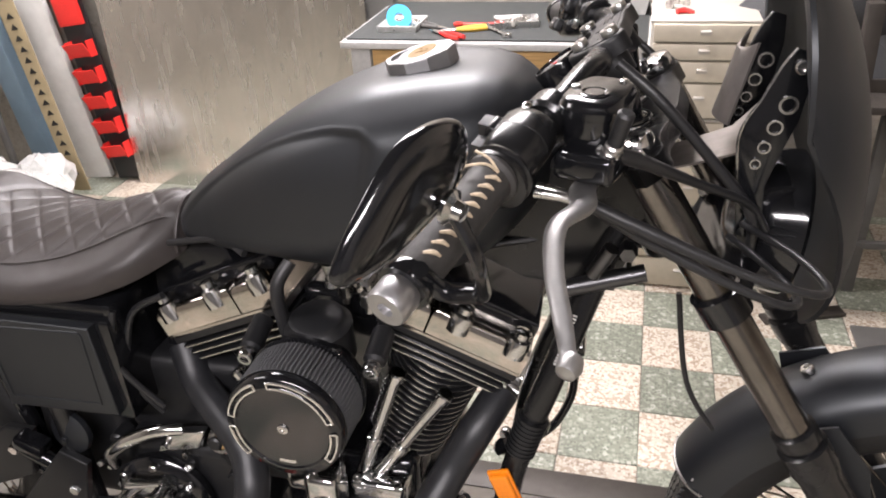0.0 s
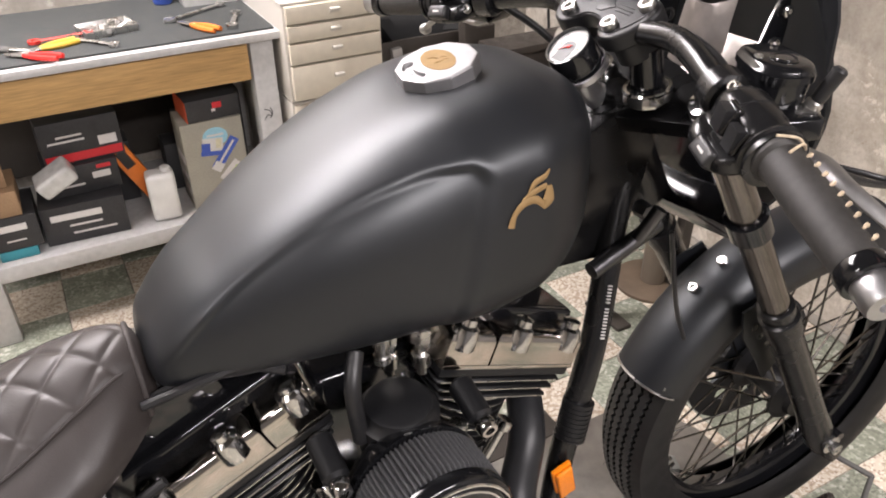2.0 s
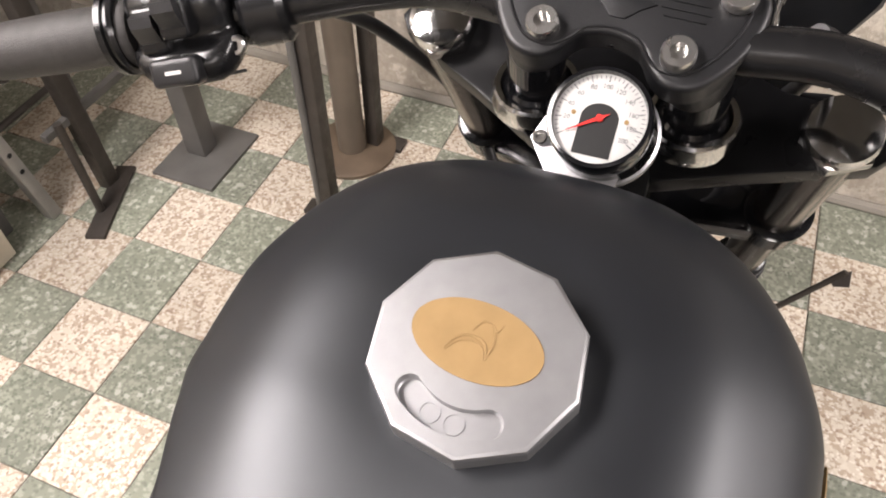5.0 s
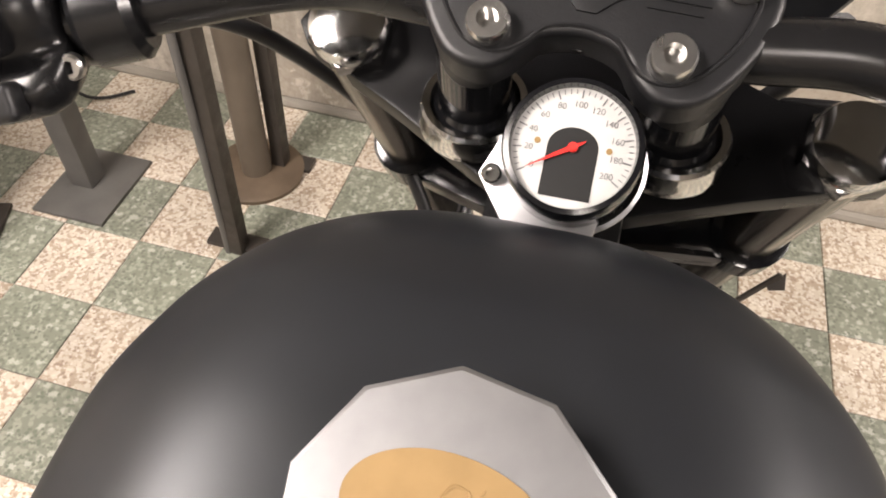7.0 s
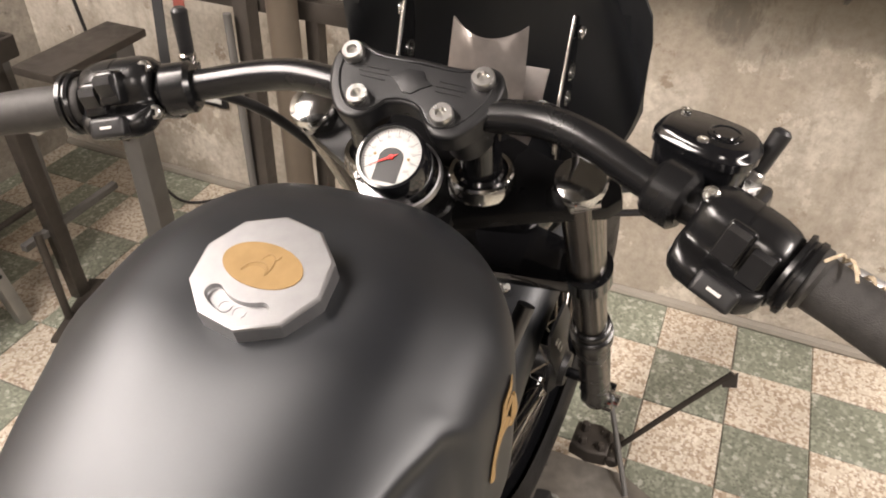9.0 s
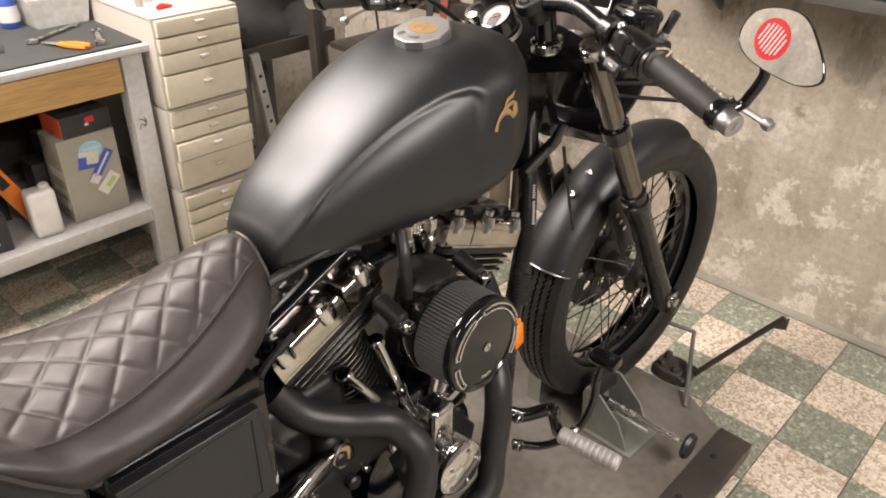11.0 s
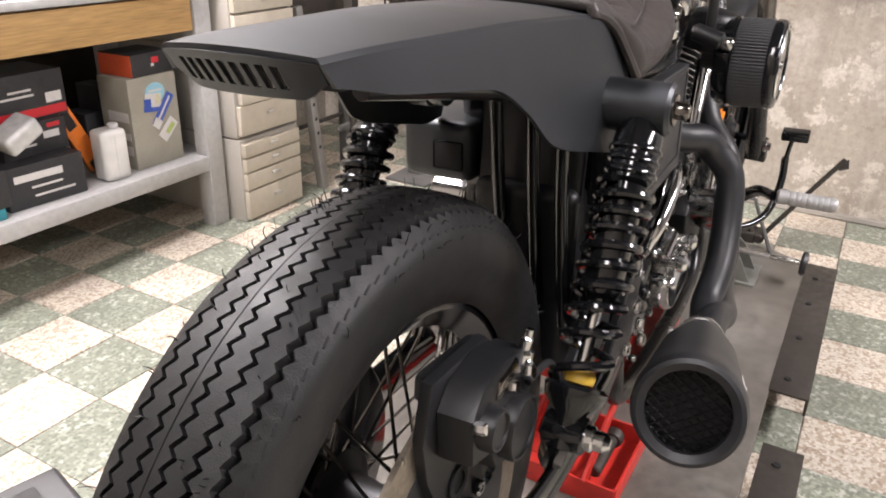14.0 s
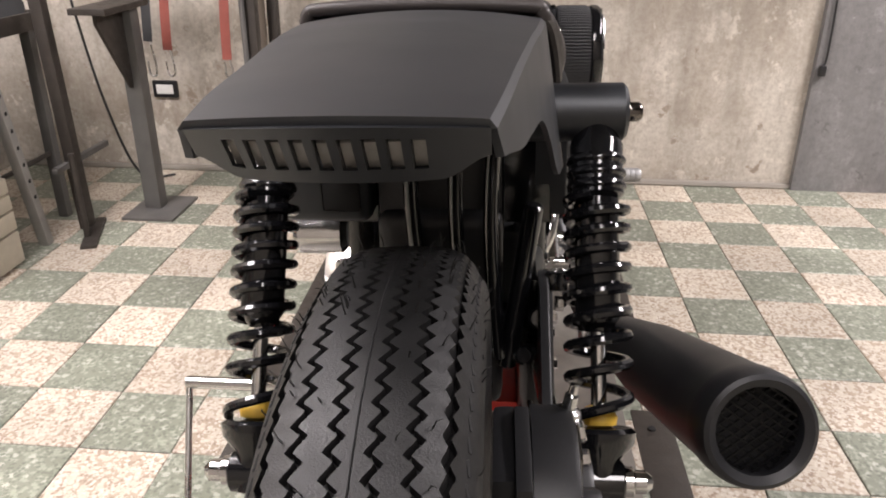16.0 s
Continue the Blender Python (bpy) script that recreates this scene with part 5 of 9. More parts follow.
# crankcase
bm = B()
lathe(bm, [(0.02, -0.1), (0.11, -0.1), (0.128, -0.09), (0.13, 0.0), (0.128, 0.11), (0.1, 0.13), (0.02, 0.13)], frame_at(CRANK + Vector((0, 0, -0.01)), (0, 1, 0)), 48)
box(bm, 0.30, 0.18, 0.08, T3((-0.25, 0, 0.235)), 0.02, 3)
box(bm, 0.2, 0.17, 0.12, T3((CRANK.x, 0, 0.44)), 0.02, 3)
box(bm, 0.13, 0.12, 0.30, T3((CRANK.x, 0.03, 0.60)), 0.015, 3)
part("crankcase", bm, GLOSS, bike, "black engine crankcase")
bm = B()
prism(bm, [(-0.05, -0.05), (0.02, -0.075), (0.085, -0.05), (0.1, 0.02), (0.06, 0.075), (-0.03, 0.08), (-0.08, 0.04)], 0.03, Matrix(((1, 0, 0, CRANK.x), (0, 0, -1, -0.10), (0, 1, 0, CRANK.z + 0.01), (0, 0, 0, 1))), 0.006, 3)
part("gear_cover", bm, CRINKLE, bike, "black gear cover")
bm = B()
cyl(bm, (-0.25, -0.12, 0.417), (-0.25, -0.19, 0.417), 0.046, seg=40, bev=0.006)
lathe(bm, [(0.046, 0), (0.049, 0.004), (0.049, 0.012), (0.042, 0.017), (0, 0.018)], frame_at((-0.25, -0.186, 0.417), (0, -1, 0)), 40)
for k in range(5):
    a = k * 1.2566
    bolt(bm, (-0.25 + 0.036 * math.cos(a), -0.202, 0.417 + 0.036 * math.sin(a)), (0, -1, 0), 0.004, 0.004)
box(bm, 0.05, 0.05, 0.09, T3((-0.25, -0.14, 0.48)), 0.012, 3)
part("timer_cover", bm, CHROME, bike, "round chrome timer cover")

# transmission
bm = B()
box(bm, 0.20, 0.2, 0.2, T3((-0.5, -0.01, 0.40)), 0.025, 3)
box(bm, 0.16, 0.22, 0.11, T3((-0.37, -0.0, 0.50)), 0.025, 3)
box(bm, 0.2, 0.2, 0.05, T3((-0.48, -0.0, 0.27)), 0.012, 3)
for x, z in ((-0.41, 0.455), (-0.43, 0.52), (-0.6, 0.5), (-0.41, 0.33), (-0.33, 0.5)):
    cyl(bm, (x, -0.09, z), (x, -0.125, z), 0.012, seg=14, bev=0.003)
gearbox = part("gearbox", bm, CRINKLE, bike, "black gearbox case")
bm = B()
box(bm, 0.24, 0.17, 0.15, T3((-0.49, 0.01, 0.555)), 0.02, 3)
part("starter_motor", bm, CRINKLE, bike, "black starter motor housing")
CL = Matrix.Translation((-0.537, -0.112, 0.397)) @ XZ @ rot("Z", 14) @ Matrix.Diagonal((1.13, 1.13, 1.25, 1))
bm = B()
lathe(bm, [(0.03, 0), (0.07, 0), (0.072, 0.004), (0.072, 0.012), (0.066, 0.018), (0.058, 0.02), (0.056, 0.016), (0.0, 0.016)], CL, 48)
part("clutch_cover", bm, GLOSS, gearbox, "round gloss black clutch cover")
bm = B()
dome = [(p.x, p.y) for p in smooth_path([(-0.043, -0.03, 0), (0.0, -0.036, 0), (0.043, -0.03, 0), (0.047, 0.0, 0), (0.04, 0.02, 0), (0.0, 0.022, 0), (-0.04, 0.02, 0), (-0.047, 0.0, 0)], 4, closed=True)]
prism(bm, dome, 0.036, CL @ T3((0, -0.006, 0.014)), 0.016, 5)
part("clutch_dome", bm, CHROME, gearbox, "polished chrome clutch dome")
bm = B()
prism(bm, [(-0.034, 0.018), (0.036, 0.018), (0.03, 0.048), (-0.03, 0.048)], 0.026, CL @ T3((0, 0, 0.012)), 0.008, 3)
part("clutch_bridge", bm, CHROME, gearbox, "chrome bridge over the clutch cover")
for x, y in ((-0.026, 0.036), (0.027, 0.036)):
    bm = B()
    lathe(bm, [(0.009, 0), (0.009, 0.018), (0.012, 0.02), (0.012, 0.026), (0.006, 0.03), (0, 0.03)], CL @ T3((x, y, 0.03)), 16)
    part("chrome_post", bm, CHROME, gearbox)
for k in range(7):
    a = 2 * math.pi * k / 7 + 0.4
    bm = B()
    bolt(bm, CL @ Vector((0.064 * math.cos(a), 0.064 * math.sin(a), 0.018)), (0, -1, 0), 0.0065, 0.008)
    part("cover_bolt", bm, CHROME, gearbox)
bm = B()
sweep(bm, [(-0.615, -0.125, 0.45), (-0.60, -0.14, 0.49), (-0.56, -0.145, 0.525), (-0.51, -0.14, 0.548), (-0.47, -0.13, 0.55)], [0.009, 0.011, 0.011, 0.010, 0.009], 12, 6)
part("breather_tube", bm, CHROME, gearbox, "curved chrome breather tube")
bm = B()
prism(bm, [(-0.53, 0.49), (-0.50, 0.535), (-0.44, 0.545), (-0.455, 0.51), (-0.49, 0.50)], 0.014, T3((0, -0.112, 0)) @ XZ, 0.004, 3)
part("starter_bracket", bm, CHROME, gearbox, "bright chrome bracket")
bm = B()
lathe(bm, [(0.012, 0), (0.022, 0.002), (0.022, 0.012), (0.018, 0.016), (0.013, 0.016), (0.013, 0.013), (0, 0.013)], frame_at((-0.423, -0.105, 0.519), (0.1, -1, 0.3)), 28)
ring = part("banjo_ring", bm, CHROME, gearbox, "chrome banjo fitting")
bm = B()
lathe(bm, [(0.0125, 0.013), (0.0125, 0.015), (0.006, 0.0155), (0.006, 0.013), (0, 0.013)], frame_at((-0.423, -0.105, 0.519), (0.1, -1, 0.3)), 6)
part("copper_plug", bm, BRASS, gearbox, "tan copper plug in the fitting")
bm = B()
prism(bm, [(-0.99, 0.37), (-0.80, 0.50), (-0.75, 0.50), (-0.78, 0.40), (-0.93, 0.335)], 0.012, T3((0, -0.118, 0)) @ XZ, 0.004, 3)
part("frame_plate", bm, CRINKLE, bike, "black frame plate")
bm = B()
prism(bm, [(-0.81, 0.35), (-0.70, 0.475), (-0.655, 0.455), (-0.69, 0.33), (-0.76, 0.31)], 0.012, T3((0, -0.128, 0)) @ XZ, 0.004, 3)
part("frame_plate", bm, CRINKLE, bike, "black frame plate")
for x, z in ((-0.69, 0.40), (-0.72, 0.345), (-0.78, 0.47), (-0.655, 0.355), (-0.63, 0.315)):
    bm = B()
    bolt(bm, (x, -0.138, z), (0, -1, 0), 0.0095, 0.011, True)
    part("frame_bolt", bm, CHROME, bike)
bm = B()
lathe(bm, [(0.034, 0), (0.037, 0.004), (0.036, 0.012), (0.02, 0.02), (0, 0.022)], frame_at((-0.687, -0.108, 0.495), (-0.1, -1, 0.1)), 36)
bolt(bm, (-0.69, -0.129, 0.493), (0, -1, 0), 0.005, 0.004)
part("round_cover", bm, SATIN, bike, "round black cover disc")
rnd = random.Random(11)
for k in range(34):
    bm = B()
    x, z = rnd.uniform(-0.66, -0.3), rnd.uniform(0.25, 0.58)
    bolt(bm, (x, -0.108 - rnd.uniform(0, 0.02), z), (rnd.uniform(-0.2, 0.2), -1, rnd.uniform(-0.2, 0.2)), rnd.uniform(0.004, 0.007), rnd.uniform(0.006, 0.014), rnd.random() < 0.6)
    part("case_bolt", bm, CHROME, gearbox)
for a_, b_, r_ in (((-0.82, -0.1, 0.42), (-0.66, -0.12, 0.33), 0.012), ((-0.8, -0.12, 0.46), (-0.69, -0.12, 0.4), 0.014), ((-0.78, -0.11, 0.6), (-0.78, -0.08, 0.38), 0.012)):
    bm = B()
    cyl(bm, a_, b_, r_, seg=12, bev=0.003)
    part("subframe_strut", bm, GLOSS, bike)
bm = B()
box(bm, 0.05, 0.03, 0.025, T3((-0.745, -0.14, 0.485)) @ rot("Y", 20), 0.006)
part("footrest_mount", bm, GLOSS, bike)

# coil cover, horn plate and parts seen from behind on the left
bm = B()
prism(bm, [(-0.53, 0.63), (-0.40, 0.60), (-0.36, 0.70), (-0.40, 0.815), (-0.52, 0.80)], 0.13, XZ @ T3((0, 0, -0.09)), 0.006)
part("coil_cover", bm, GLOSS, bike)
bm = B()
prism(bm, [(-0.115, 0.735), (-0.02, 0.68), (0.045, 0.70), (0.03, 0.765), (-0.06, 0.80), (-0.10, 0.79)], 0.02, T3((0, 0.10, 0)) @ XZ, 0.008, 3)
part("horn_cover", bm, CHROME, bike, "polished chrome horn cover")
bm = B()
box(bm, 0.16, 0.11, 0.085, T3((-0.70, 0.135, 0.617)), 0.016, 3)
lb = part("left_side_box", bm, SATIN, bike, "dark grey oil tank box")
# recess shown as a near-black slab on the face
bm = B()
box(bm, 0.004, 0.045, 0.04, T3((-0.782, 0.115, 0.612)), 0.004)
part("box_recess", bm, BLACKHOLE, lb)
bm = B()
cyl(bm, (-0.64, 0.14, 0.505), (-0.64, 0.215, 0.505), 0.03, seg=32, bev=0.008)
part("starter_cover", bm, CHROME, bike, "round chrome starter cover")
for y0, z0, z1 in ((0.02, 0.45, 0.77), (-0.03, 0.42, 0.78), (-0.07, 0.40, 0.77)):
    bm = B()
    sweep(bm, [(-0.84, y0, z1), (-0.80, y0 + 0.01, (z0 + z1) / 2), (-0.79, y0, z0)], 0.009, 10, 5)
    part("rear_hose", bm, GLOSS, bike, "black hose behind the battery box")
bm = B()
box(bm, 0.012, 0.15, 0.33, T3((-0.765, 0.0, 0.57)) @ rot("Y", 6), 0.01)
part("inner_guard", bm, PLASTIC, bike, "black inner mudguard panel")

# air cleaner
AC = Vector((-0.243, -0.236, 0.682))
am = frame_at(AC, (0, -1, 0.0), (1, 0, 0)) @ Matrix.Diagonal((0.93, 0.93, 1, 1))
bm = B()
prof = []
for k in range(84):
    a0 = 2 * math.pi * k / 84
    for du, rr in ((0.15, 0.0815), (0.5, 0.0765), (0.85, 0.0815)):
        prof.append((a0 + du * 2 * math.pi / 84, rr))
secs = []
for z, sc in ((-0.072, 0.97), (-0.066, 1.0), (-0.022, 0.99), (-0.016, 0.96)):
    secs.append([am @ Vector((r * sc * math.cos(a), r * sc * math.sin(a), z)) for a, r in prof])
loft(bm, secs)
acl = part("air_cleaner", bm, PLEATS, bike, "round pleated gauze air cleaner", angle=20)
bm = B()
lathe(bm, [(0.0, -0.018), (0.076, -0.018), (0.0805, -0.014), (0.0808, -0.006), (0.079, -0.001), (0.0765, 0.0015), (0.0685, 0.003), (0.067, 0.0045), (0.064, 0.0045), (0.062, 0.0022), (0, 0.0022)], am, 96)
lathe(bm, [(0.02, -0.1), (0.074, -0.1), (0.08, -0.088), (0.083, -0.074), (0.02, -0.072)], am, 64)
part("cover_plate", bm, GLOSS, acl, "black cover plate with machined slots")
for a0, a1 in ((0.30, 1.72), (2.0, 2.95), (-0.62, 0.05), (3.2, 3.85)):
    arc = []
    bm = B()
    for a in np.linspace(a0, a1, 16):
        arc.append((0.0738 * math.cos(a), 0.0738 * math.sin(a)))
    for a in np.linspace(a1, a0, 16):
        arc.append((0.0655 * math.cos(a), 0.0655 * math.sin(a)))
    sweep(bm, [am @ Vector((x, y, 0.0038)) for x, y in arc], 0.0017, 6, 1, closed=True, smooth=False)
    part("machined_trim", bm, ALUCUT, acl)
bm = B()
for k in range(14):
    a = -1.78 + k * 0.03
    box(bm, 0.0013, 0.0052, 0.0004, am @ T3((0.054 * math.cos(a), 0.054 * math.sin(a), 0.0025)) @ rot("Z", math.degrees(a) + 90))
part("printed_bar", bm, ALUCUT, acl)
bm = B()
lathe(bm, [(0.0075, 0), (0.0075, 0.002), (0.006, 0.003), (0.003, 0.003), (0.003, 0.0015), (0, 0.0015)], am @ T3((0, 0, 0.002)), 16)
part("centre_screw", bm, STEEL, acl)
# carburettor top, cap and breather pipes
bm = B()
lathe(bm, [(0.02, -0.06), (0.042, -0.055), (0.043, -0.02), (0.044, -0.012), (0.044, -0.004), (0.037, 0.002), (0.035, 0.009), (0.031, 0.011), (0, 0.012)], frame_at((-0.238, -0.118, 0.755), (-0.02, -0.12, 1)), 48)
carb = part("carburettor", bm, CRINKLE, bike, "black carburettor with round cap")
bm = B()
cyl(bm, (-0.235, -0.11, 0.70), (-0.235, -0.19, 0.69), 0.034, seg=24)
sweep(bm, [(-0.282, -0.12, 0.735), (-0.286, -0.12, 0.80), (-0.272, -0.1, 0.83)], 0.009, 10, 5)
part("intake_pipe", bm, PLASTIC, carb)
for xx, zz in ((-0.322, 0.728), (-0.155, 0.728)):
    bm = B()
    cyl(bm, (xx, -0.1, zz + 0.012), (xx, -0.15, zz - 0.004), 0.0145, seg=18, bev=0.004)
    b = part("breather", bm, CRINKLE, carb)
    bm = B()
    bolt(bm, (xx, -0.151, zz - 0.005), (0, -1, -0.15), 0.0115, 0.016, False)
    part("banjo_bolt", bm, CHROME, b)
for k, (x, y, z) in enumerate(((-0.22, -0.06, 0.80), (-0.185, -0.07, 0.795), (-0.17, -0.05, 0.79), (-0.21, -0.03, 0.8))):
    bm = B()
    sweep(bm, [(x, y, z - 0.05), (x + 0.004, y, z), (x + 0.01, y + 0.01, z + 0.05)], 0.006, 8, 4)
    cyl(bm, (x, y, z - 0.04), (x, y, z - 0.02), 0.011, seg=12, bev=0.002)
    cyl(bm, (x, y, z - 0.005), (x + 0.002, y, z + 0.012), 0.012, seg=6)
    part("fuel_pipe", bm, STEEL, carb)
for pts in ([(-0.34, -0.09, 0.83), (-0.40, -0.06, 0.835), (-0.5, -0.04, 0.80)], [(-0.28, -0.08, 0.83), (-0.36, -0.08, 0.845), (-0.47, -0.06, 0.82)], [(-0.15, -0.08, 0.82), (-0.05, -0.05, 0.84), (0.03, -0.03, 0.85)],
            [(-0.47, -0.1, 0.76), (-0.53, -0.1, 0.72), (-0.55, -0.11, 0.62), (-0.52, -0.1, 0.55)], [(-0.54, -0.12, 0.74), (-0.55, -0.13, 0.66), (-0.5, -0.12, 0.58)]):
    bm = B()
    sweep(bm, pts, 0.005, 8, 6)
    part("cable", bm, PLASTIC, bike)

# exhaust
bm = B()
rear_pipe = [(-0.487, -0.055, 0.647), (-0.459, -0.083, 0.603), (-0.411, -0.116, 0.58), (-0.368, -0.148, 0.571), (-0.347, -0.166, 0.546), (-0.337, -0.195, 0.505), (-0.366, -0.207, 0.424), (-0.413, -0.211, 0.362), (-0.466, -0.207, 0.32), (-0.548, -0.222, 0.314), (-0.613, -0.223, 0.335)]
sweep(bm, rear_pipe, 0.0245, 20, 8)
part("exhaust_pipe", bm, EXHAUST, bike, "matt black exhaust header pipe")
bm = B()
front_pipe = [(-0.017, -0.034, 0.609), (-0.043, -0.081, 0.578), (-0.074, -0.109, 0.525), (-0.104, -0.153, 0.474), (-0.122, -0.169, 0.414), (-0.139, -0.174, 0.349), (-0.165, -0.189, 0.302), (-0.212, -0.193, 0.278), (-0.331, -0.21, 0.279), (-0.441, -0.232, 0.294), (-0.523, -0.23, 0.323), (-0.603, -0.233, 0.332)]
sweep(bm, front_pipe, 0.0245, 20, 8)
part("exhaust_pipe", bm, EXHAUST, bike, "matt black exhaust header pipe")
bm = B()
ma, mb = Vector((-0.61, -0.226, 0.335)), Vector((-1.078, -0.289, 0.512))
L = (mb - ma).length
mm = frame_at(ma, mb - ma, (0, 1, 0))
lathe(bm, [(0.028, 0.0), (0.028, 0.03), (0.032, 0.06), (0.047, 0.24), (0.05, L - 0.09), (0.0505, L - 0.035), (0.052, L - 0.03), (0.0515, L - 0.012), (0.049, L - 0.002), (0.045, L), (0.038, L - 0.004), (0.0375, L - 0.012), (0.0375, L - 0.03), (0.0, L - 0.03)], mm, 56)
muf = part("muffler", bm, EXHAUST, bike, "matt black conical muffler")
bm = B()
for ang in (0.6, -0.6):
    for k in range(-5, 6):
        o = k * 0.0072
        half = math.sqrt(max(0, 0.0378 ** 2 - o * o))
        if half < 0.004:
            continue
        d = Vector((math.cos(ang), math.sin(ang), 0))
        q = Vector((-math.sin(ang), math.cos(ang), 0)) * o
        cyl(bm, mm @ (q - d * half + Vector((0, 0, L - 0.014))), mm @ (q + d * half + Vector((0, 0, L - 0.012))), 0.0014, seg=5)
part("end_mesh", bm, CLAMPBLACK, muf, "black wire mesh in the outlet")
bm = B()
lathe(bm, [(0.031, 0.028), (0.034, 0.028), (0.034, 0.052), (0.031, 0.052), (0.031, 0.028)], mm, 40, close=False)
box(bm, 0.02, 0.016, 0.024, mm @ T3((0.036, 0, 0.04)), 0.003)
part("pipe_clamp", bm, STEEL, muf, "bright steel pipe clamp")
bm = B()
# emblem: plain slanted bars in its colours
rad = 0.0492


def on_muffler(s, along, w, h, slant=0.0):
    r = float(np.interp(along, [0.06, 0.24, L - 0.09], [0.032, 0.047, 0.05])) + 0.0006
    a = radians(s)
    p = mm @ Vector((r * math.cos(a), r * math.sin(a), along))
    nrm = (mm.to_3x3() @ Vector((math.cos(a), math.sin(a), 0))).normalized()
    ax = (mm.to_3x3() @ Vector((0, 0, -1))).normalized()
    box(bm, w, h, 0.0008, frame_at(p, nrm, ax) @ rot("Z", slant))


side_deg = None
best = 9
for a in range(0, 360, 2):
    nv = mm.to_3x3() @ Vector((math.cos(radians(a)), math.sin(radians(a)), 0))
    sc = (nv - Vector((0.0, -0.99, 0.12))).length
    if sc < best:
        best, side_deg = sc, a
for k, (al, w, h, da) in enumerate(((0.40, 0.022, 0.004, -14), (0.404, 0.005, 0.012, -8), (0.40, 0.022, 0.004, 0), (0.392, 0.005, 0.012, 8), (0.398, 0.022, 0.004, 16),
                                    (0.372, 0.02, 0.004, -14), (0.381, 0.005, 0.03, 0), (0.372, 0.02, 0.004, 16), (0.40, 0.03, 0.0026, 24), (0.40, 0.03, 0.0026, 30),
                                    (0.335, 0.026, 0.0025, 20), (0.31, 0.02, 0.002, 8), (0.345, 0.004, 0.012, 14))):
    on_muffler(side_deg + da * 0.8, 0.425 + (al - 0.40) * 0.8, w * 0.8, h * 0.8, -18 if h > 0.01 else 0)
part("muffler_emblem", bm, MARK, muf, "pale grey slanted emblem on the muffler")

# foot controls
for s in (-1, 1):
    bm = B()
    sweep(bm, [(-0.05, s * 0.12, 0.36), (-0.02, s * 0.15, 0.345), (0.02, s * 0.19, 0.36), (-0.02, s * 0.22, 0.385), (-0.05, s * 0.25, 0.386)], [0.016, 0.016, 0.014, 0.014, 0.014], 12, 5, flat=(1, 0.7))
    sweep(bm, [(-0.06, s * 0.16, 0.31), (-0.02, s * 0.2, 0.30), (0.03, s * 0.235, 0.32), (0.06, s * 0.25, 0.38), (0.065, s * 0.25, 0.44)], 0.008, 10, 6)
    box(bm, 0.03, 0.055, 0.02, T3((0.066, s * 0.262, 0.49)) @ rot("Y", -15), 0.005)
    cyl(bm, (0.064, s * 0.25, 0.43), (0.066, s * 0.258, 0.49), 0.005, seg=10)
    part("foot_control", bm, GLOSS, bike, "black footpeg bracket and brake pedal")
for s in (-1, 1):
    bm = B()
    a_, b_ = Vector((-0.052, s * 0.255, 0.389)), Vector((-0.037, s * 0.366, 0.382))
    lathe(bm, [(0.011, 0), (0.0152, 0.003), (0.0152, 0.02), (0.0135, 0.021), (0.0135, 0.024), (0.0150, 0.025)] + [q for k in range(8) for q in ((0.0150, 0.026 + k * 0.0105), (0.0152, 0.027 + k * 0.0105), (0.0152, 0.0325 + k * 0.0105), (0.0144, 0.0335 + k * 0.0105), (0.0144, 0.0360 + k * 0.0105))] + [(0.013, 0.113), (0, 0.114)], frame_at(a_, b_ - a_), 24)
    part("footpeg", bm, PEGALU, bike, "finely ribbed aluminium footpeg")
    for p in ((-0.06, s * 0.165, 0.31), (-0.045, s * 0.15, 0.36), (-0.03, s * 0.262, 0.388)):
        bm = B()
        bolt(bm, p, (0, s, 0), 0.011, 0.014, False)
        part("pivot_bolt", bm, CHROME, bike)
# primary cover on the left
bm = B()
lathe(bm, [(0.02, 0), (0.13, 0), (0.14, -0.02), (0.14, -0.06), (0.02, -0.06)], frame_at((-0.24, 0.19, 0.33), (0, 1, 0)), 48)
lathe(bm, [(0.02, 0), (0.115, 0), (0.125, -0.02), (0.125, -0.06), (0.02, -0.06)], frame_at((-0.52, 0.19, 0.35), (0, 1, 0)), 48)
box(bm, 0.3, 0.055, 0.24, T3((-0.38, 0.16, 0.34)), 0.015, 3)
part("primary_cover", bm, CHROME, bike, "chrome primary cover")

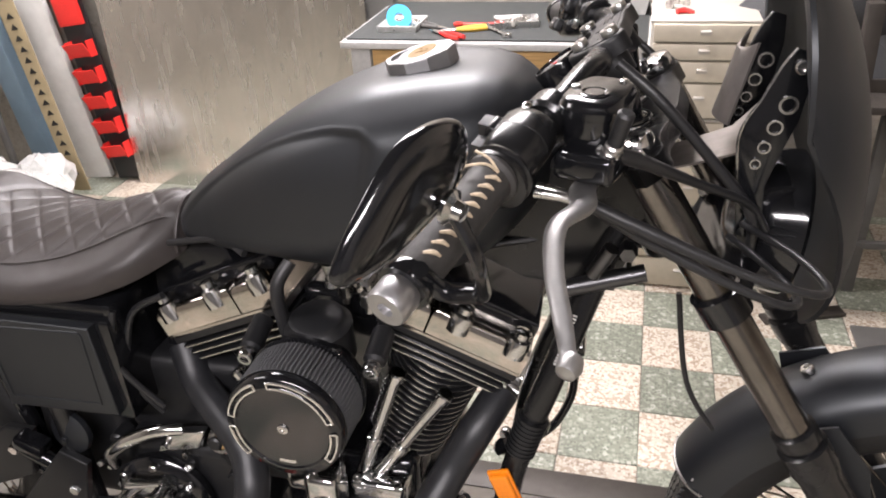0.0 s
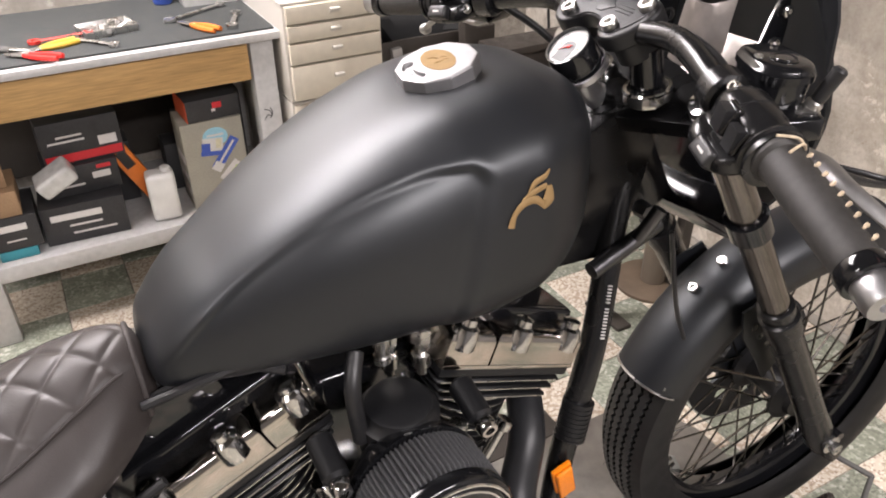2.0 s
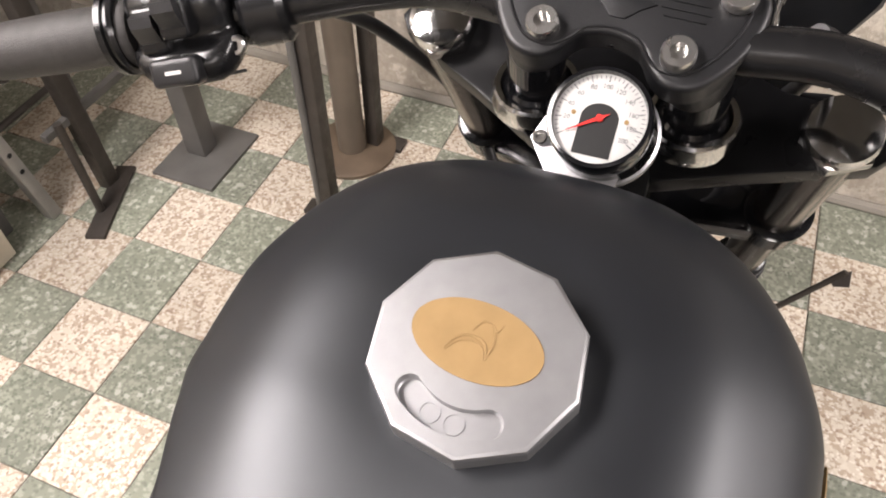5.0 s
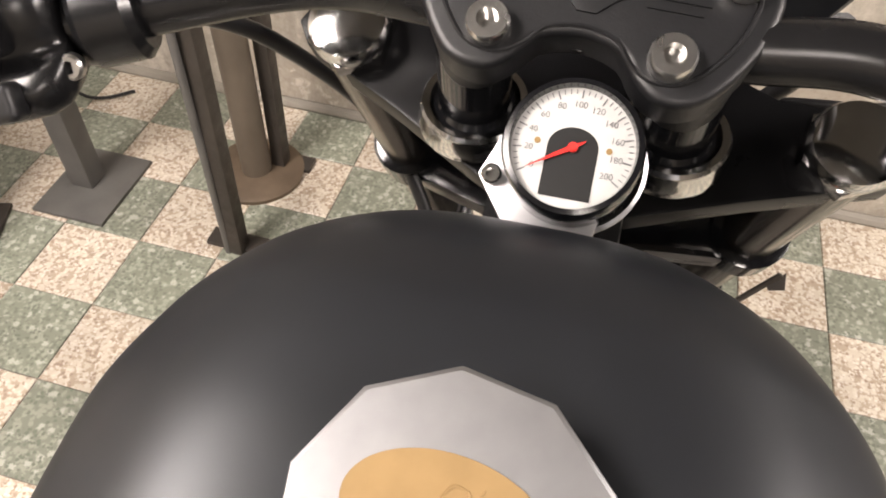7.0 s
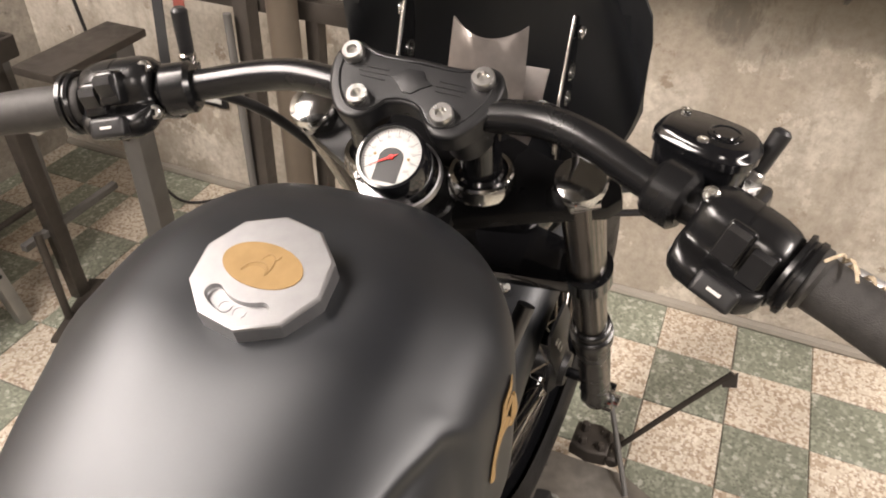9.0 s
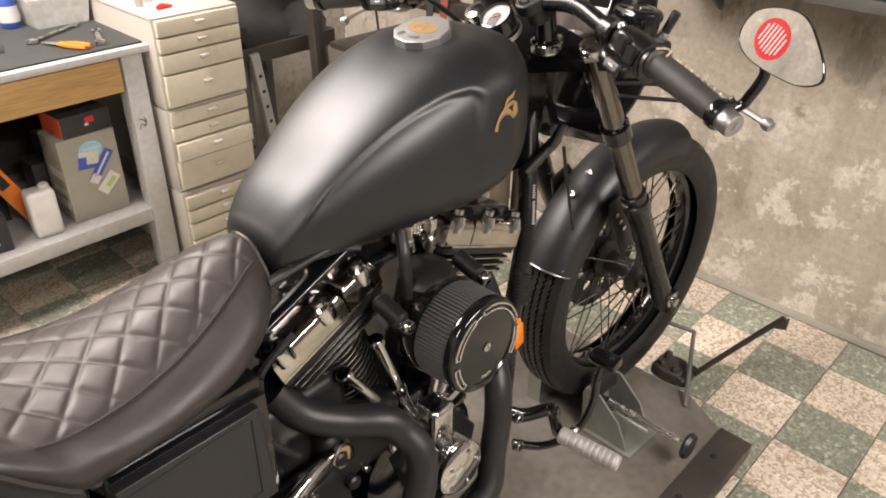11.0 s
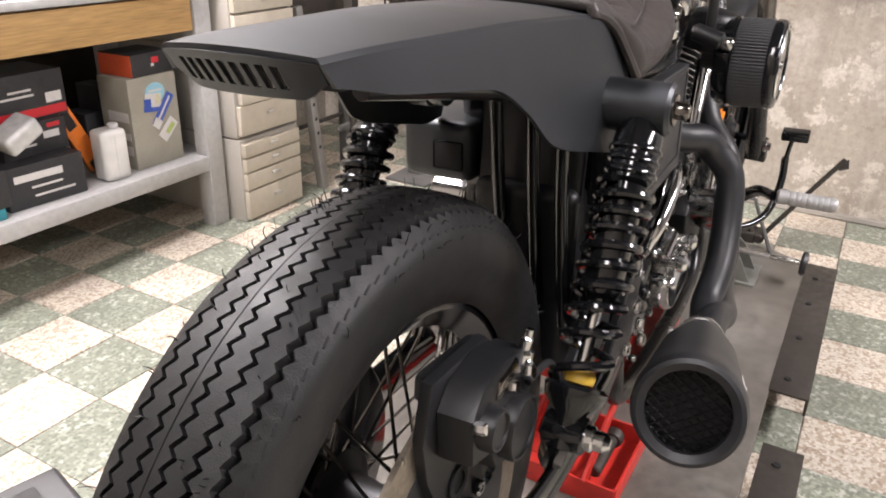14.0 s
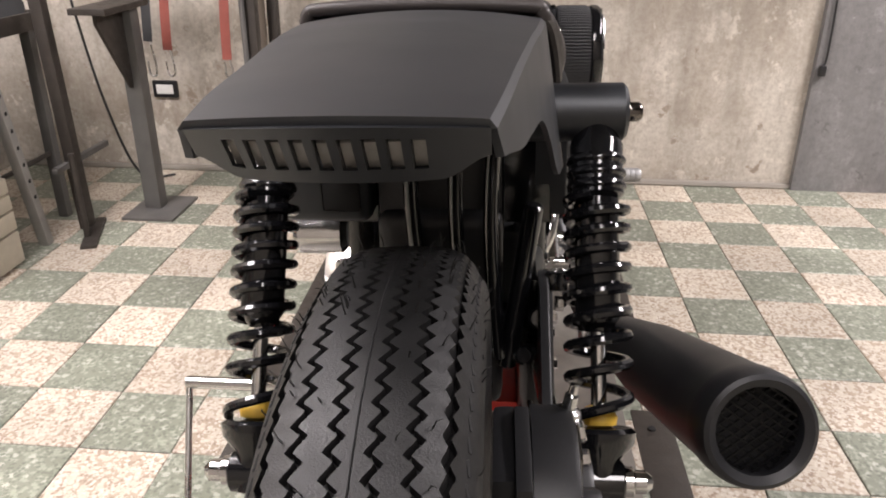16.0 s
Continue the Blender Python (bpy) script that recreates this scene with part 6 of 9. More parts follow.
# front end
FT, FB = Vector((0.148, 0, 1.012)), Vector((0.568, 0, 0.315))
FD = (FB - FT).normalized()
for s in (-1, 1):
    o = Vector((0, s * 0.131, 0))
    bm = B()
    cyl(bm, FT + o, FT + o + FD * 0.44, 0.0205, seg=32)
    ft = part("fork_tube", bm, DARKCHROME, bike, "smoked chrome fork tube")
    bm = B()
    lathe(bm, [(0.021, 0), (0.0255, 0.003), (0.0255, 0.02), (0.024, 0.024)], frame_at(FT + o + FD * 0.37, FD), 32)
    lathe(bm, [(0.022, 0.0), (0.0285, 0.004), (0.0285, 0.035), (0.0250, 0.05), (0.0242, 0.3), (0.0262, 0.34), (0.0262, 0.4), (0.021, 0.43), (0.0, 0.435)], frame_at(FT + o + FD * 0.395, FD), 32)
    box(bm, 0.05, 0.03, 0.06, frame_at(FB + o * 1.02, (0, 1, 0), FD), 0.01, 3)
    part("fork_slider", bm, BARPAINT, ft, "black fork slider")
    bm = B()
    lathe(bm, [(0.021, -0.004), (0.0228, 0.002), (0.0228, 0.009), (0.021, 0.0128), (0.014, 0.0152), (0.007, 0.016), (0, 0.0162)], frame_at(FT + o - FD * 0.004, -FD), 32)
    lathe(bm, [(0.0245, -0.004), (0.025, 0.0), (0.0245, 0.006), (0.018, 0.006)], frame_at(FT + o - FD * 0.002, -FD), 6)
    part("fork_cap", bm, CHROME, ft, "domed chrome fork cap")
    bm = B()
    lathe(bm, [(0.018, 0), (0.018, 0.006), (0.011, 0.008), (0.011, 0.018), (0, 0.02)], frame_at(FRONT + Vector((-0.02, s * 0.155, -0.01)), (0, s, 0)), 20)
    part("axle_nut", bm, CHROME, ft)
bm = B()
cyl(bm, FRONT + Vector((-0.005, -0.16, 0)), FRONT + Vector((-0.005, 0.16, 0)), 0.01, seg=14)
part("front_axle", bm, GLOSS, bike)
# triple clamps
bm = B()
tm = frame_at(FT + FD * 0.002, -FD, (0, -1, 0))        # x to the right, y ahead
half_out = [(0.03, 0.036), (0.06, 0.031), (0.095, 0.021), (0.113, 0.022), (0.131, 0.027), (0.150, 0.024), (0.162, 0.012), (0.166, 0.002), (0.157, -0.010), (0.13, -0.021), (0.095, -0.035), (0.048, -0.056), (0.03, -0.064)]
out = [(-x, y) for x, y in half_out[::-1]] + half_out
prism(bm, out, 0.022, tm @ T3((0, 0, -0.022)), 0.003)
tc = part("top_clamp", bm, CLAMPBLACK, bike, "gloss black top fork clamp")
bm = B()
lm = frame_at(FT + FD * 0.19, -FD, (0, -1, 0))
prism(bm, [(-0.13, -0.022), (-0.13, 0.022), (0, 0.04), (0.13, 0.022), (0.13, -0.022), (0, -0.045)], 0.028, lm @ T3((0, 0, -0.018)), 0.006)
for s in (-1, 1):
    lathe(bm, [(0.0215, -0.018), (0.0275, -0.016), (0.0275, 0.016), (0.0215, 0.018)], lm @ T3((s * 0.131, 0, 0)), 28)
part("lower_clamp", bm, GLOSS, bike)
# risers and handlebar clamp
for s in (-1, 1):
    bm = B()
    lathe(bm, [(0.022, 0.0), (0.022, 0.012), (0.0185, 0.016), (0.0185, 0.056), (0.019, 0.062)], frame_at((0.1275, s * 0.050, 0.999), (-0.22, 0, 1)), 28)
    part("riser", bm, GLOSS, bike)
for s in (-1, 1):
    bm = B()
    lathe(bm, [(0.0300, 0), (0.0300, 0.004), (0.0275, 0.011), (0.0285, 0.0135), (0.0270, 0.0155), (0.0235, 0.0150), (0.0215, 0.010)], frame_at((0.1275, s * 0.050, 0.999), (-0.22, 0, 1)), 36, close=False)
    part("riser_washer", bm, CHROME, bike, "bright cup washer under the riser")
hm = frame_at((0.0894, -0.0007, 1.0975), (-0.536, 0, 0.844), (-0.06, -1, 0))     # x to the right, y ahead
half_plate = [(0.0, 0.028), (0.03, 0.027), (0.045, 0.029), (0.056, 0.033), (0.068, 0.028), (0.073, 0.013), (0.068, -0.008), (0.057, -0.026), (0.047, -0.034), (0.034, -0.035), (0.024, -0.028), (0.016, -0.018), (0.0, -0.014)]
plate_o = [(p.x, p.y) for p in smooth_path([(x, y, 0) for x, y in half_plate] + [(-x, y, 0) for x, y in half_plate[-2:0:-1]], 3, closed=True)]
bm = B()
prism(bm, plate_o, 0.019, hm @ T3((0, 0, -0.022)), 0.004, 3)
clamp = part("bar_clamp", bm, CRINKLE, bike, "cast black handlebar clamp with raised plain emblem")
for s in (-1, 1):
    bm = B()
    prism(bm, [(s * 0.046 + 0.020 * math.cos(a), -0.003 + 0.026 * math.sin(a)) for a in np.linspace(0, 2 * math.pi, 28, endpoint=False)], 0.024, hm @ T3((0, 0, -0.047)), 0.003)
    part("clamp_foot", bm, CRINKLE, clamp)
bm = B()
prism(bm, [(-0.018, 0.0), (-0.011, 0.004), (-0.007, 0.010), (0.007, 0.010), (0.011, 0.004), (0.018, 0.0), (0.010, -0.005), (0.004, -0.011), (-0.004, -0.011), (-0.010, -0.005)], 0.0012, hm @ T3((0, 0.006, -0.0032)), 0.0005)
part("raised_emblem", bm, CRINKLE, clamp, "raised plain emblem in the casting")
for v in (0.011, 0.0065, 0.002):
    for s in (-1, 1):
        bm = B()
        box(bm, 0.026 - abs(v - 0.0065), 0.0012, 0.0012, hm @ T3((s * 0.033, v, -0.0028)))
        part("raised_line", bm, CRINKLE, clamp)
bm = B()
sweep(bm, [hm @ Vector((x * 0.87, y * 0.80 + 0.0005, -0.0029)) for x, y in plate_o], 0.0010, 6, 1, closed=True, smooth=False)
part("raised_border", bm, CRINKLE, clamp)
for x, y in ((-0.056, 0.0185), (0.056, 0.0185), (-0.036, -0.0185), (0.036, -0.0185)):
    bm = B()
    lathe(bm, [(0.0082, -0.004), (0.0092, -0.002), (0.0092, 0.0035), (0.0082, 0.005), (0.0045, 0.005), (0.0045, 0.0), (0, 0.0)], hm @ T3((x, y, 0)), 20)
    part("clamp_bolt", bm, STEEL, clamp)
# handlebar
bm = B()
left_bar = [(0.099, 0.0, 1.081), (0.101, 0.06, 1.082), (0.103, 0.105, 1.083), (0.097, 0.145, 1.078), (0.080, 0.20, 1.067), (0.049, 0.27, 1.056), (0.018, 0.36, 1.041), (0.002, 0.405, 1.033)]
right_bar = [(0.099, 0.0, 1.081), (0.095, 0.06, 1.081), (0.094, 0.105, 1.085), (0.083, 0.145, 1.082), (0.063, 0.20, 1.067), (0.038, 0.27, 1.054), (0.005, 0.36, 1.030), (-0.020, 0.435, 1.006)]
barpts = [(x, -y, z) for x, y, z in right_bar[::-1]] + left_bar[1:]
sweep(bm, barpts, 0.0135, 18, 6)
part("handlebar", bm, BARPAINT, bike, "black wide handlebar")


def bar_at(y):
    side = left_bar if y > 0 else right_bar
    ys = [p[1] for p in side]
    return Vector((float(np.interp(abs(y), ys, [p[0] for p in side])), y, float(np.interp(abs(y), ys, [p[2] for p in side]))))


for s in (-1, 1):
    a_, b_ = (bar_at(-0.297), bar_at(-0.410)) if s < 0 else (bar_at(0.283), bar_at(0.383))
    dd = (b_ - a_).normalized()
    bm = B()
    Lg = (b_ - a_).length
    lathe(bm, [(0.014, 0), (0.021, 0.001), (0.0225, 0.004), (0.0225, 0.009), (0.019, 0.012), (0.0185, 0.03), (0.0192, Lg * 0.5), (0.0182, Lg - 0.01), (0.0172, Lg)], frame_at(a_, dd), 32)
    grip = part("handgrip", bm, GRIPRUB, bike, "dark leather-wrapped grip")
    lace_dir = Vector((0.62, 0, 0.78)) if s < 0 else Vector((0.97, 0, 0.1))
    up = (lace_dir - dd * lace_dir.dot(dd)).normalized()
    sd = dd.cross(up)
    for k in range(9 if s < 0 else 7):
        c = a_ + dd * (0.02 + k * 0.0112)
        bm = B()
        sweep(bm, [c + up * 0.0180 - sd * 0.0056, c + up * 0.0208 + dd * 0.003, c + up * 0.0180 + sd * 0.0056 + dd * 0.007], [0.0011, 0.0020, 0.0010], 6, 3)
        part("lace_stitch", bm, LACE, grip, "cream lacing stitch")
    if s < 0:
        for dx in (0.004, -0.003):
            q = a_ + dd * 0.016
            bm = B()
            sweep(bm, [q + up * 0.02, q + up * 0.022 + sd * 0.012 + dd * dx, q + up * 0.012 + sd * 0.024 + dd * dx * 3], 0.0012, 6, 4)
            part("lace_end", bm, LACE, grip, "loose cream lace end")
    bm = B()
    lathe(bm, [(0.0195, 0), (0.0205, 0.002), (0.0205, 0.012), (0.0195, 0.014)], frame_at(b_ + dd * 0.001, dd), 28)
    cyl(bm, b_ + dd * 0.006 + up * 0.016, b_ + dd * 0.01 + up * 0.026, 0.006, seg=12)
    part("mirror_clamp", bm, GLOSS, bike)
    bm = B()
    lathe(bm, [(0.0148, 0.0), (0.0160, 0.003), (0.0160, 0.019), (0.0145, 0.022), (0.006, 0.022), (0.005, 0.017), (0, 0.017)], frame_at(b_ + dd * 0.015, dd), 32)
    part("bar_end", bm, ALU, bike, "grey machined aluminium bar end")
    # mirror: a leaning teardrop, blunt inside, pointed outside
    lift_ = Vector((0, 0, 0.028 if s > 0 else 0))
    mc = Vector((0.009, s * 0.467, 1.105)) + lift_
    nrm = Vector((-0.92, -s * 0.30, 0.22)).normalized()
    side = Vector((0, 0, 1)).cross(nrm).normalized() * (-s)      # outward along the glass
    if side.y * s < 0:
        side = -side
    fm = frame_at(mc, nrm, side)
    flip = 1 if (fm.to_3x3() @ Vector((0, 1, 0))).z > 0 else -1
    ctrl = [(-0.060, 0.008), (-0.046, 0.030), (-0.012, 0.039), (0.022, 0.034), (0.050, 0.008), (0.068, -0.018), (0.066, -0.032), (0.040, -0.040), (0.0, -0.036), (-0.036, -0.027), (-0.057, -0.012)]
    outl = [(p.x, p.y) for p in smooth_path([(x, y * flip, 0) for x, y in ctrl], 5, closed=True)]
    bm = B()
    secs = []
    for z, sc in ((-0.010, 0.45), (-0.0092, 0.62), (-0.0065, 0.83), (-0.003, 0.97), (0.0, 1.0), (0.003, 1.0), (0.004, 0.985), (0.0015, 0.965)):
        secs.append([fm @ Vector((x * sc, y * sc, z)) for x, y in outl])
    loft(bm, secs)
    mir = part("mirror", bm, GLOSS, bike, "bar-end mirror with black housing and a red round sticker")
    bm = B()
    prism(bm, [(x * 0.965, y * 0.965) for x, y in outl], 0.0012, fm @ T3((0, 0, 0.0018)))
    part("mirror_glass", bm, MIRROR, mir, angle=10)
    bm = B()
    cx, cy, cr = -0.012, 0.002 * flip, 0.0245 if s < 0 else 0.027
    prism(bm, [(cx + cr * math.cos(a), cy + cr * math.sin(a)) for a in np.linspace(0, 2 * math.pi, 36, endpoint=False)], 0.0003, fm @ T3((0, 0, 0.0032)))
    part("round_sticker", bm, REDINK, mir, "round red sticker")
    bm = B()
    for k in range(7):
        w = 0.038 * math.sqrt(max(0.1, 1 - ((k - 3) / 3.9) ** 2)) * cr / 0.027
        box(bm, w, 0.0020, 0.0003, fm @ T3((cx, cy, 0.0037)) @ rot("Z", 66 if s < 0 else 6) @ T3((0, (0.0174 - k * 0.0058) * cr / 0.027, 0)))
    part("sticker_print", bm, MARK, mir)
    bm = B()
    q = b_ + dd * 0.008 + up * 0.018
    e = fm @ Vector((-0.03, -0.018 * flip, -0.011))
    if s < 0:       # cranked arm: ahead from the bar end, then up behind the housing
        sweep(bm, [q, Vector((0.010, -0.414, 1.005)), Vector((0.035, -0.420, 1.009)), Vector((0.0405, -0.424, 1.0125)), Vector((0.042, -0.428, 1.019)), Vector((0.040, -0.444, 1.055)), e], [0.008, 0.0075, 0.0075, 0.0075, 0.0075, 0.0072, 0.007], 10, 4, flat=(1, 0.7))
    else:
        sweep(bm, [q, q.lerp(e, 0.5) + Vector((0.006, 0, -0.004)), e], [0.008, 0.0075, 0.007], 10, 4, flat=(1, 0.7))
    part("mirror_stem", bm, GLOSS, mir, "flat black mirror arm")
    bm = B()
    lathe(bm, [(0.012, 0), (0.012, 0.003), (0.007, 0.006), (0.006, 0.012), (0, 0.013)], frame_at(fm @ Vector((-0.025, -0.016 * flip, -0.012)), -nrm), 20)
    part("mirror_pivot", bm, CHROME, mir)
    # switch housing: a rounded shell in two halves, fuller behind the bar than ahead of it
    bk = (Vector((-1, 0, 0)) - dd * Vector((-1, 0, 0)).dot(dd)).normalized()
    uz = dd.cross(bk) if dd.cross(bk).z > 0 else bk.cross(dd)
    c0 = bar_at(s * 0.232)
    off = Vector((0, 0, 0)) if s < 0 else Vector((0.016, -0.008, 0.013))       # the left-hand set sits higher
    ring_ = [(p.x, p.y) for p in smooth_path([(b, u, 0) for b, u in ((-0.028, 0.0), (-0.025, 0.019), (-0.010, 0.030), (0.010, 0.031), (0.025, 0.024), (0.031, 0.010), (0.033, -0.006), (0.044, -0.012), (0.050, -0.022), (0.044, -0.036), (0.018, -0.036), (-0.012, -0.029))], 4, closed=True)]
    bm = B()
    loft(bm, [[c0 + off * 0.4 + dd * along + (bk * b + uz * u) * (sc * 0.84) for b, u in ring_] for along, sc in ((-0.002, 0.60), (0.0, 0.80), (0.004, 0.92), (0.012, 1.0), (0.0295, 1.02), (0.0300, 0.995), (0.0310, 0.995), (0.0315, 1.02), (0.046, 1.0), (0.056, 0.93), (0.062, 0.82), (0.065, 0.66))])
    sw_ = part("switch_housing", bm, BARPAINT, bike, "gloss black handlebar switch housing", angle=50)
    bm = B()
    lathe(bm, [(0.016, 0), (0.0275, 0.0), (0.0285, 0.003), (0.0255, 0.005), (0.0255, 0.007), (0.0275, 0.008), (0.0275, 0.012), (0.022, 0.014), (0.016, 0.014)], frame_at(c0 + dd * 0.063, dd), 32)
    part("housing_flange", bm, BARPAINT, sw_)
    bm = B()
    cyl(bm, bar_at(s * 0.196), bar_at(s * 0.222), 0.0225, seg=28, bev=0.004)
    part("clamp_ring", bm, BARPAINT, sw_)
    face_n = (bk + uz * 0.35).normalized()
    for q, w_, h_ in (((0.017, 0.254, 1.065), 0.0145, 0.022), ((0.014, 0.271, 1.053), 0.0145, 0.022)):
        q = Vector((q[0], s * q[1], q[2])) + off + face_n * 0.003
        bm = B()
        box(bm, w_ + 0.005, h_ + 0.006, 0.016, frame_at(q - face_n * 0.007, face_n, dd), 0.004, 3)
        part("button_frame", bm, BARPAINT, sw_)
        bm = B()
        rocker = [(-h_ / 2, 0.004), (-h_ / 4, 0.0065), (0, 0.005), (h_ / 4, 0.0035), (h_ / 2, 0.0015), (h_ / 2, -0.006), (-h_ / 2, -0.006)]
        prism(bm, rocker, w_, frame_at(q - dd * (w_ / 2), dd, -uz), 0.001)
        part("switch_button", bm, PLASTIC, sw_, "black rocker switch")
    q = Vector((0.003, s * 0.25, 1.036)) + off
    bm = B()
    box(bm, 0.030, 0.017, 0.014, frame_at(q, (bk + uz * 0.5).normalized(), dd), 0.004, 3)
    lower = part("lower_switch", bm, PLASTIC, sw_, "black lower switch with a small pale mark")
    bm = B()
    box(bm, 0.010, 0.0022, 0.0004, frame_at(q + (bk + uz * 0.5).normalized() * 0.0071, (bk + uz * 0.5).normalized(), dd))
    part("switch_mark", bm, MARK, lower)
    for q in ((0.042, 0.234, 1.080), (0.022, 0.222, 1.045)) if s < 0 else ((0.062, 0.231, 1.085), (0.046, 0.216, 1.054)):
        bm = B()
        bolt(bm, Vector((q[0], s * q[1], q[2])) - bk * 0.004, (bk + uz * 0.4), 0.006, 0.007)
        part("screw", bm, STEEL, sw_)
    # lever and perch
    ah = -bk
    up_w = Vector((0, 0, 1))
    pv = Vector((0.112, s * 0.252, 1.040))
    bm = B()
    box(bm, 0.046, 0.052, 0.024, frame_at(pv - ah * 0.012, up_w, dd), 0.007, 3)
    perch = part("lever_perch", bm, GLOSS, bike, "black brake master cylinder" if s < 0 else "black clutch lever perch")
    if s < 0:
        rc = Vector((0.103, -0.222, 1.072))
        oblong = [(p.x, p.y) for p in smooth_path([(x, y, 0) for x, y in ((-0.034, -0.013), (-0.022, -0.024), (0.018, -0.027), (0.036, -0.014), (0.036, 0.014), (0.018, 0.027), (-0.022, 0.024), (-0.034, 0.013))], 4, closed=True)]
        rf = frame_at(rc, (0.02, -0.08, 1), dd)
        bm = B()
        loft(bm, [[rf @ Vector((x * sc, y * sc, z)) for x, y in oblong] for z, sc in ((-0.034, 0.70), (-0.030, 0.80), (-0.012, 0.90), (0.010, 0.94), (0.014, 0.93))])
        res = part("reservoir", bm, GLOSS, perch, "gloss black brake fluid reservoir", angle=45)
        bm = B()
        loft(bm, [[rf @ Vector((x * sc, y * sc, z)) for x, y in oblong] for z, sc in ((0.010, 0.97), (0.011, 1.01), (0.017, 1.01), (0.0175, 0.985), (0.021, 0.95), (0.0235, 0.88), (0.0248, 0.78))])
        part("reservoir_lid", bm, GLOSS, res, "gloss black reservoir lid", angle=45)
        bm = B()
        lathe(bm, [(0.0125, 0.0), (0.0125, 0.0018), (0.0110, 0.0022), (0.0098, 0.0012), (0.0088, 0.0012), (0.0080, 0.0024), (0.0, 0.0026)], rf @ T3((0.012, 0, 0.0240)), 32)
        part("sight_glass", bm, GLOSS, res, "round black sight glass in a raised ring")
        for x, y in ((-0.024, 0.012), (0.004, -0.020)):
            bm = B()
            bolt(bm, rf @ Vector((x, y, 0.0245)), rf.to_3x3() @ Vector((0, 0, 1)), 0.004, 0.002)
            part("lid_screw", bm, STEEL, res)
    # lever blade: flat, wide at the pivot, a ball at its end
    bm = B()
    blade = [(0.104, 0.246, 1.028), (0.095, 0.264, 1.022), (0.097, 0.295, 1.020), (0.081, 0.33, 1.019), (0.083, 0.37, 1.004), (0.094, 0.41, 0.986), (0.102, 0.44, 0.971)]
    tip = Vector((0.102, s * 0.44, 0.971))
    sweep(bm, [Vector((x, s * y, z)) for x, y, z in blade], [0.010, 0.0125, 0.0125, 0.0098, 0.0085, 0.0078, 0.006], 14, 6, flat=(0.5, 0.92))
    lathe(bm, [(0.002, -0.0095), (0.0072, -0.0072), (0.0095, 0), (0.0072, 0.0072), (0.002, 0.0095)], frame_at(tip, dd), 20)
    part("lever", bm, LEVERALU, perch, "dull grey hand lever")
    bm = B()
    lathe(bm, [(0.009, 0), (0.009, 0.004), (0.006, 0.006), (0, 0.006)], frame_at(pv + up_w * 0.011, up_w), 20)
    part("lever_pivot", bm, STEEL, perch)
    q0, q1 = (Vector((0.113, -0.254, 1.040)), Vector((0.127, -0.273, 1.093))) if s < 0 else (Vector((0.111, 0.226, 1.052)), Vector((0.113, 0.226, 1.122)))
    bm = B()
    cyl(bm, q0, q0.lerp(q1, 0.42), 0.0078, seg=16, bev=0.0015)
    cyl(bm, q0.lerp(q1, 0.16), q0.lerp(q1, 0.30), 0.0096, seg=6)
    un = part("line_union", bm, STEEL, perch, "bright hexagonal line union")
    bm = B()
    cyl(bm, q0.lerp(q1, 0.40), q1, 0.0066, 0.0072, seg=14, bev=0.0025)
    part("rubber_sleeve", bm, PLASTIC, un)
for pts, r in (([(0.104, -0.266, 1.008), (0.16, -0.268, 0.984), (0.23, -0.268, 0.955), (0.284, -0.262, 0.937), (0.306, -0.235, 0.928), (0.29, -0.17, 0.924), (0.25, -0.10, 0.92)], [0.0062, 0.0062, 0.0040, 0.0038, 0.0038, 0.0038, 0.0038]),
               ([(0.104, -0.253, 1.002), (0.155, -0.256, 0.972), (0.22, -0.256, 0.938), (0.270, -0.248, 0.915), (0.288, -0.215, 0.905), (0.27, -0.15, 0.90), (0.24, -0.09, 0.90)], [0.0062, 0.0062, 0.0040, 0.0038, 0.0038, 0.0038, 0.0038]),
               ([(0.116, -0.257, 1.052), (0.14, -0.235, 1.038), (0.19, -0.18, 0.998), (0.25, -0.115, 0.95), (0.275, -0.09, 0.91)], [0.0068, 0.0068, 0.0046, 0.0042, 0.0042]),
               ([(0.115, -0.10, 1.085), (0.155, -0.115, 1.055), (0.21, -0.115, 0.995), (0.255, -0.105, 0.935), (0.262, -0.09, 0.88)], [0.0058] * 5),
               ([(0.11, 0.22, 1.05), (0.18, 0.19, 0.99), (0.24, 0.14, 0.88), (0.18, 0.08, 0.80), (0.06, 0.05, 0.82)], [0.0055] * 5),
               ([(0.2, -0.05, 0.8), (0.22, -0.06, 0.68), (0.26, -0.05, 0.6)], [0.0035] * 3)):
    bm = B()
    sweep(bm, pts, r, 10, 8)
    part("control_cable", bm, PLASTIC, bike, "black control cable")
for k in (0, 1):
    bm = B()
    sweep(bm, [(0.056, -0.276 + 0.013 * k, 1.022), (0.078, -0.277 + 0.014 * k, 1.020 - 0.003 * k), (0.104, -0.266 + 0.013 * k, 1.008 - 0.006 * k)], [0.0045, 0.0042, 0.0038], 10, 5)
    part("cable_elbow", bm, STEEL, bike, "bent bright cable elbow")
bm = B()
cyl(bm, (0.16, -0.06, 0.83), (0.05, -0.07, 0.80), 0.011, seg=12)
cyl(bm, (0.1, -0.09, 0.84), (0.12, -0.1, 0.88), 0.009, seg=10)
bolt(bm, (0.138, -0.045, 0.853), (0, -1, 0), 0.011, 0.02, True)
part("steering_lock", bm, DARKALU, bike)

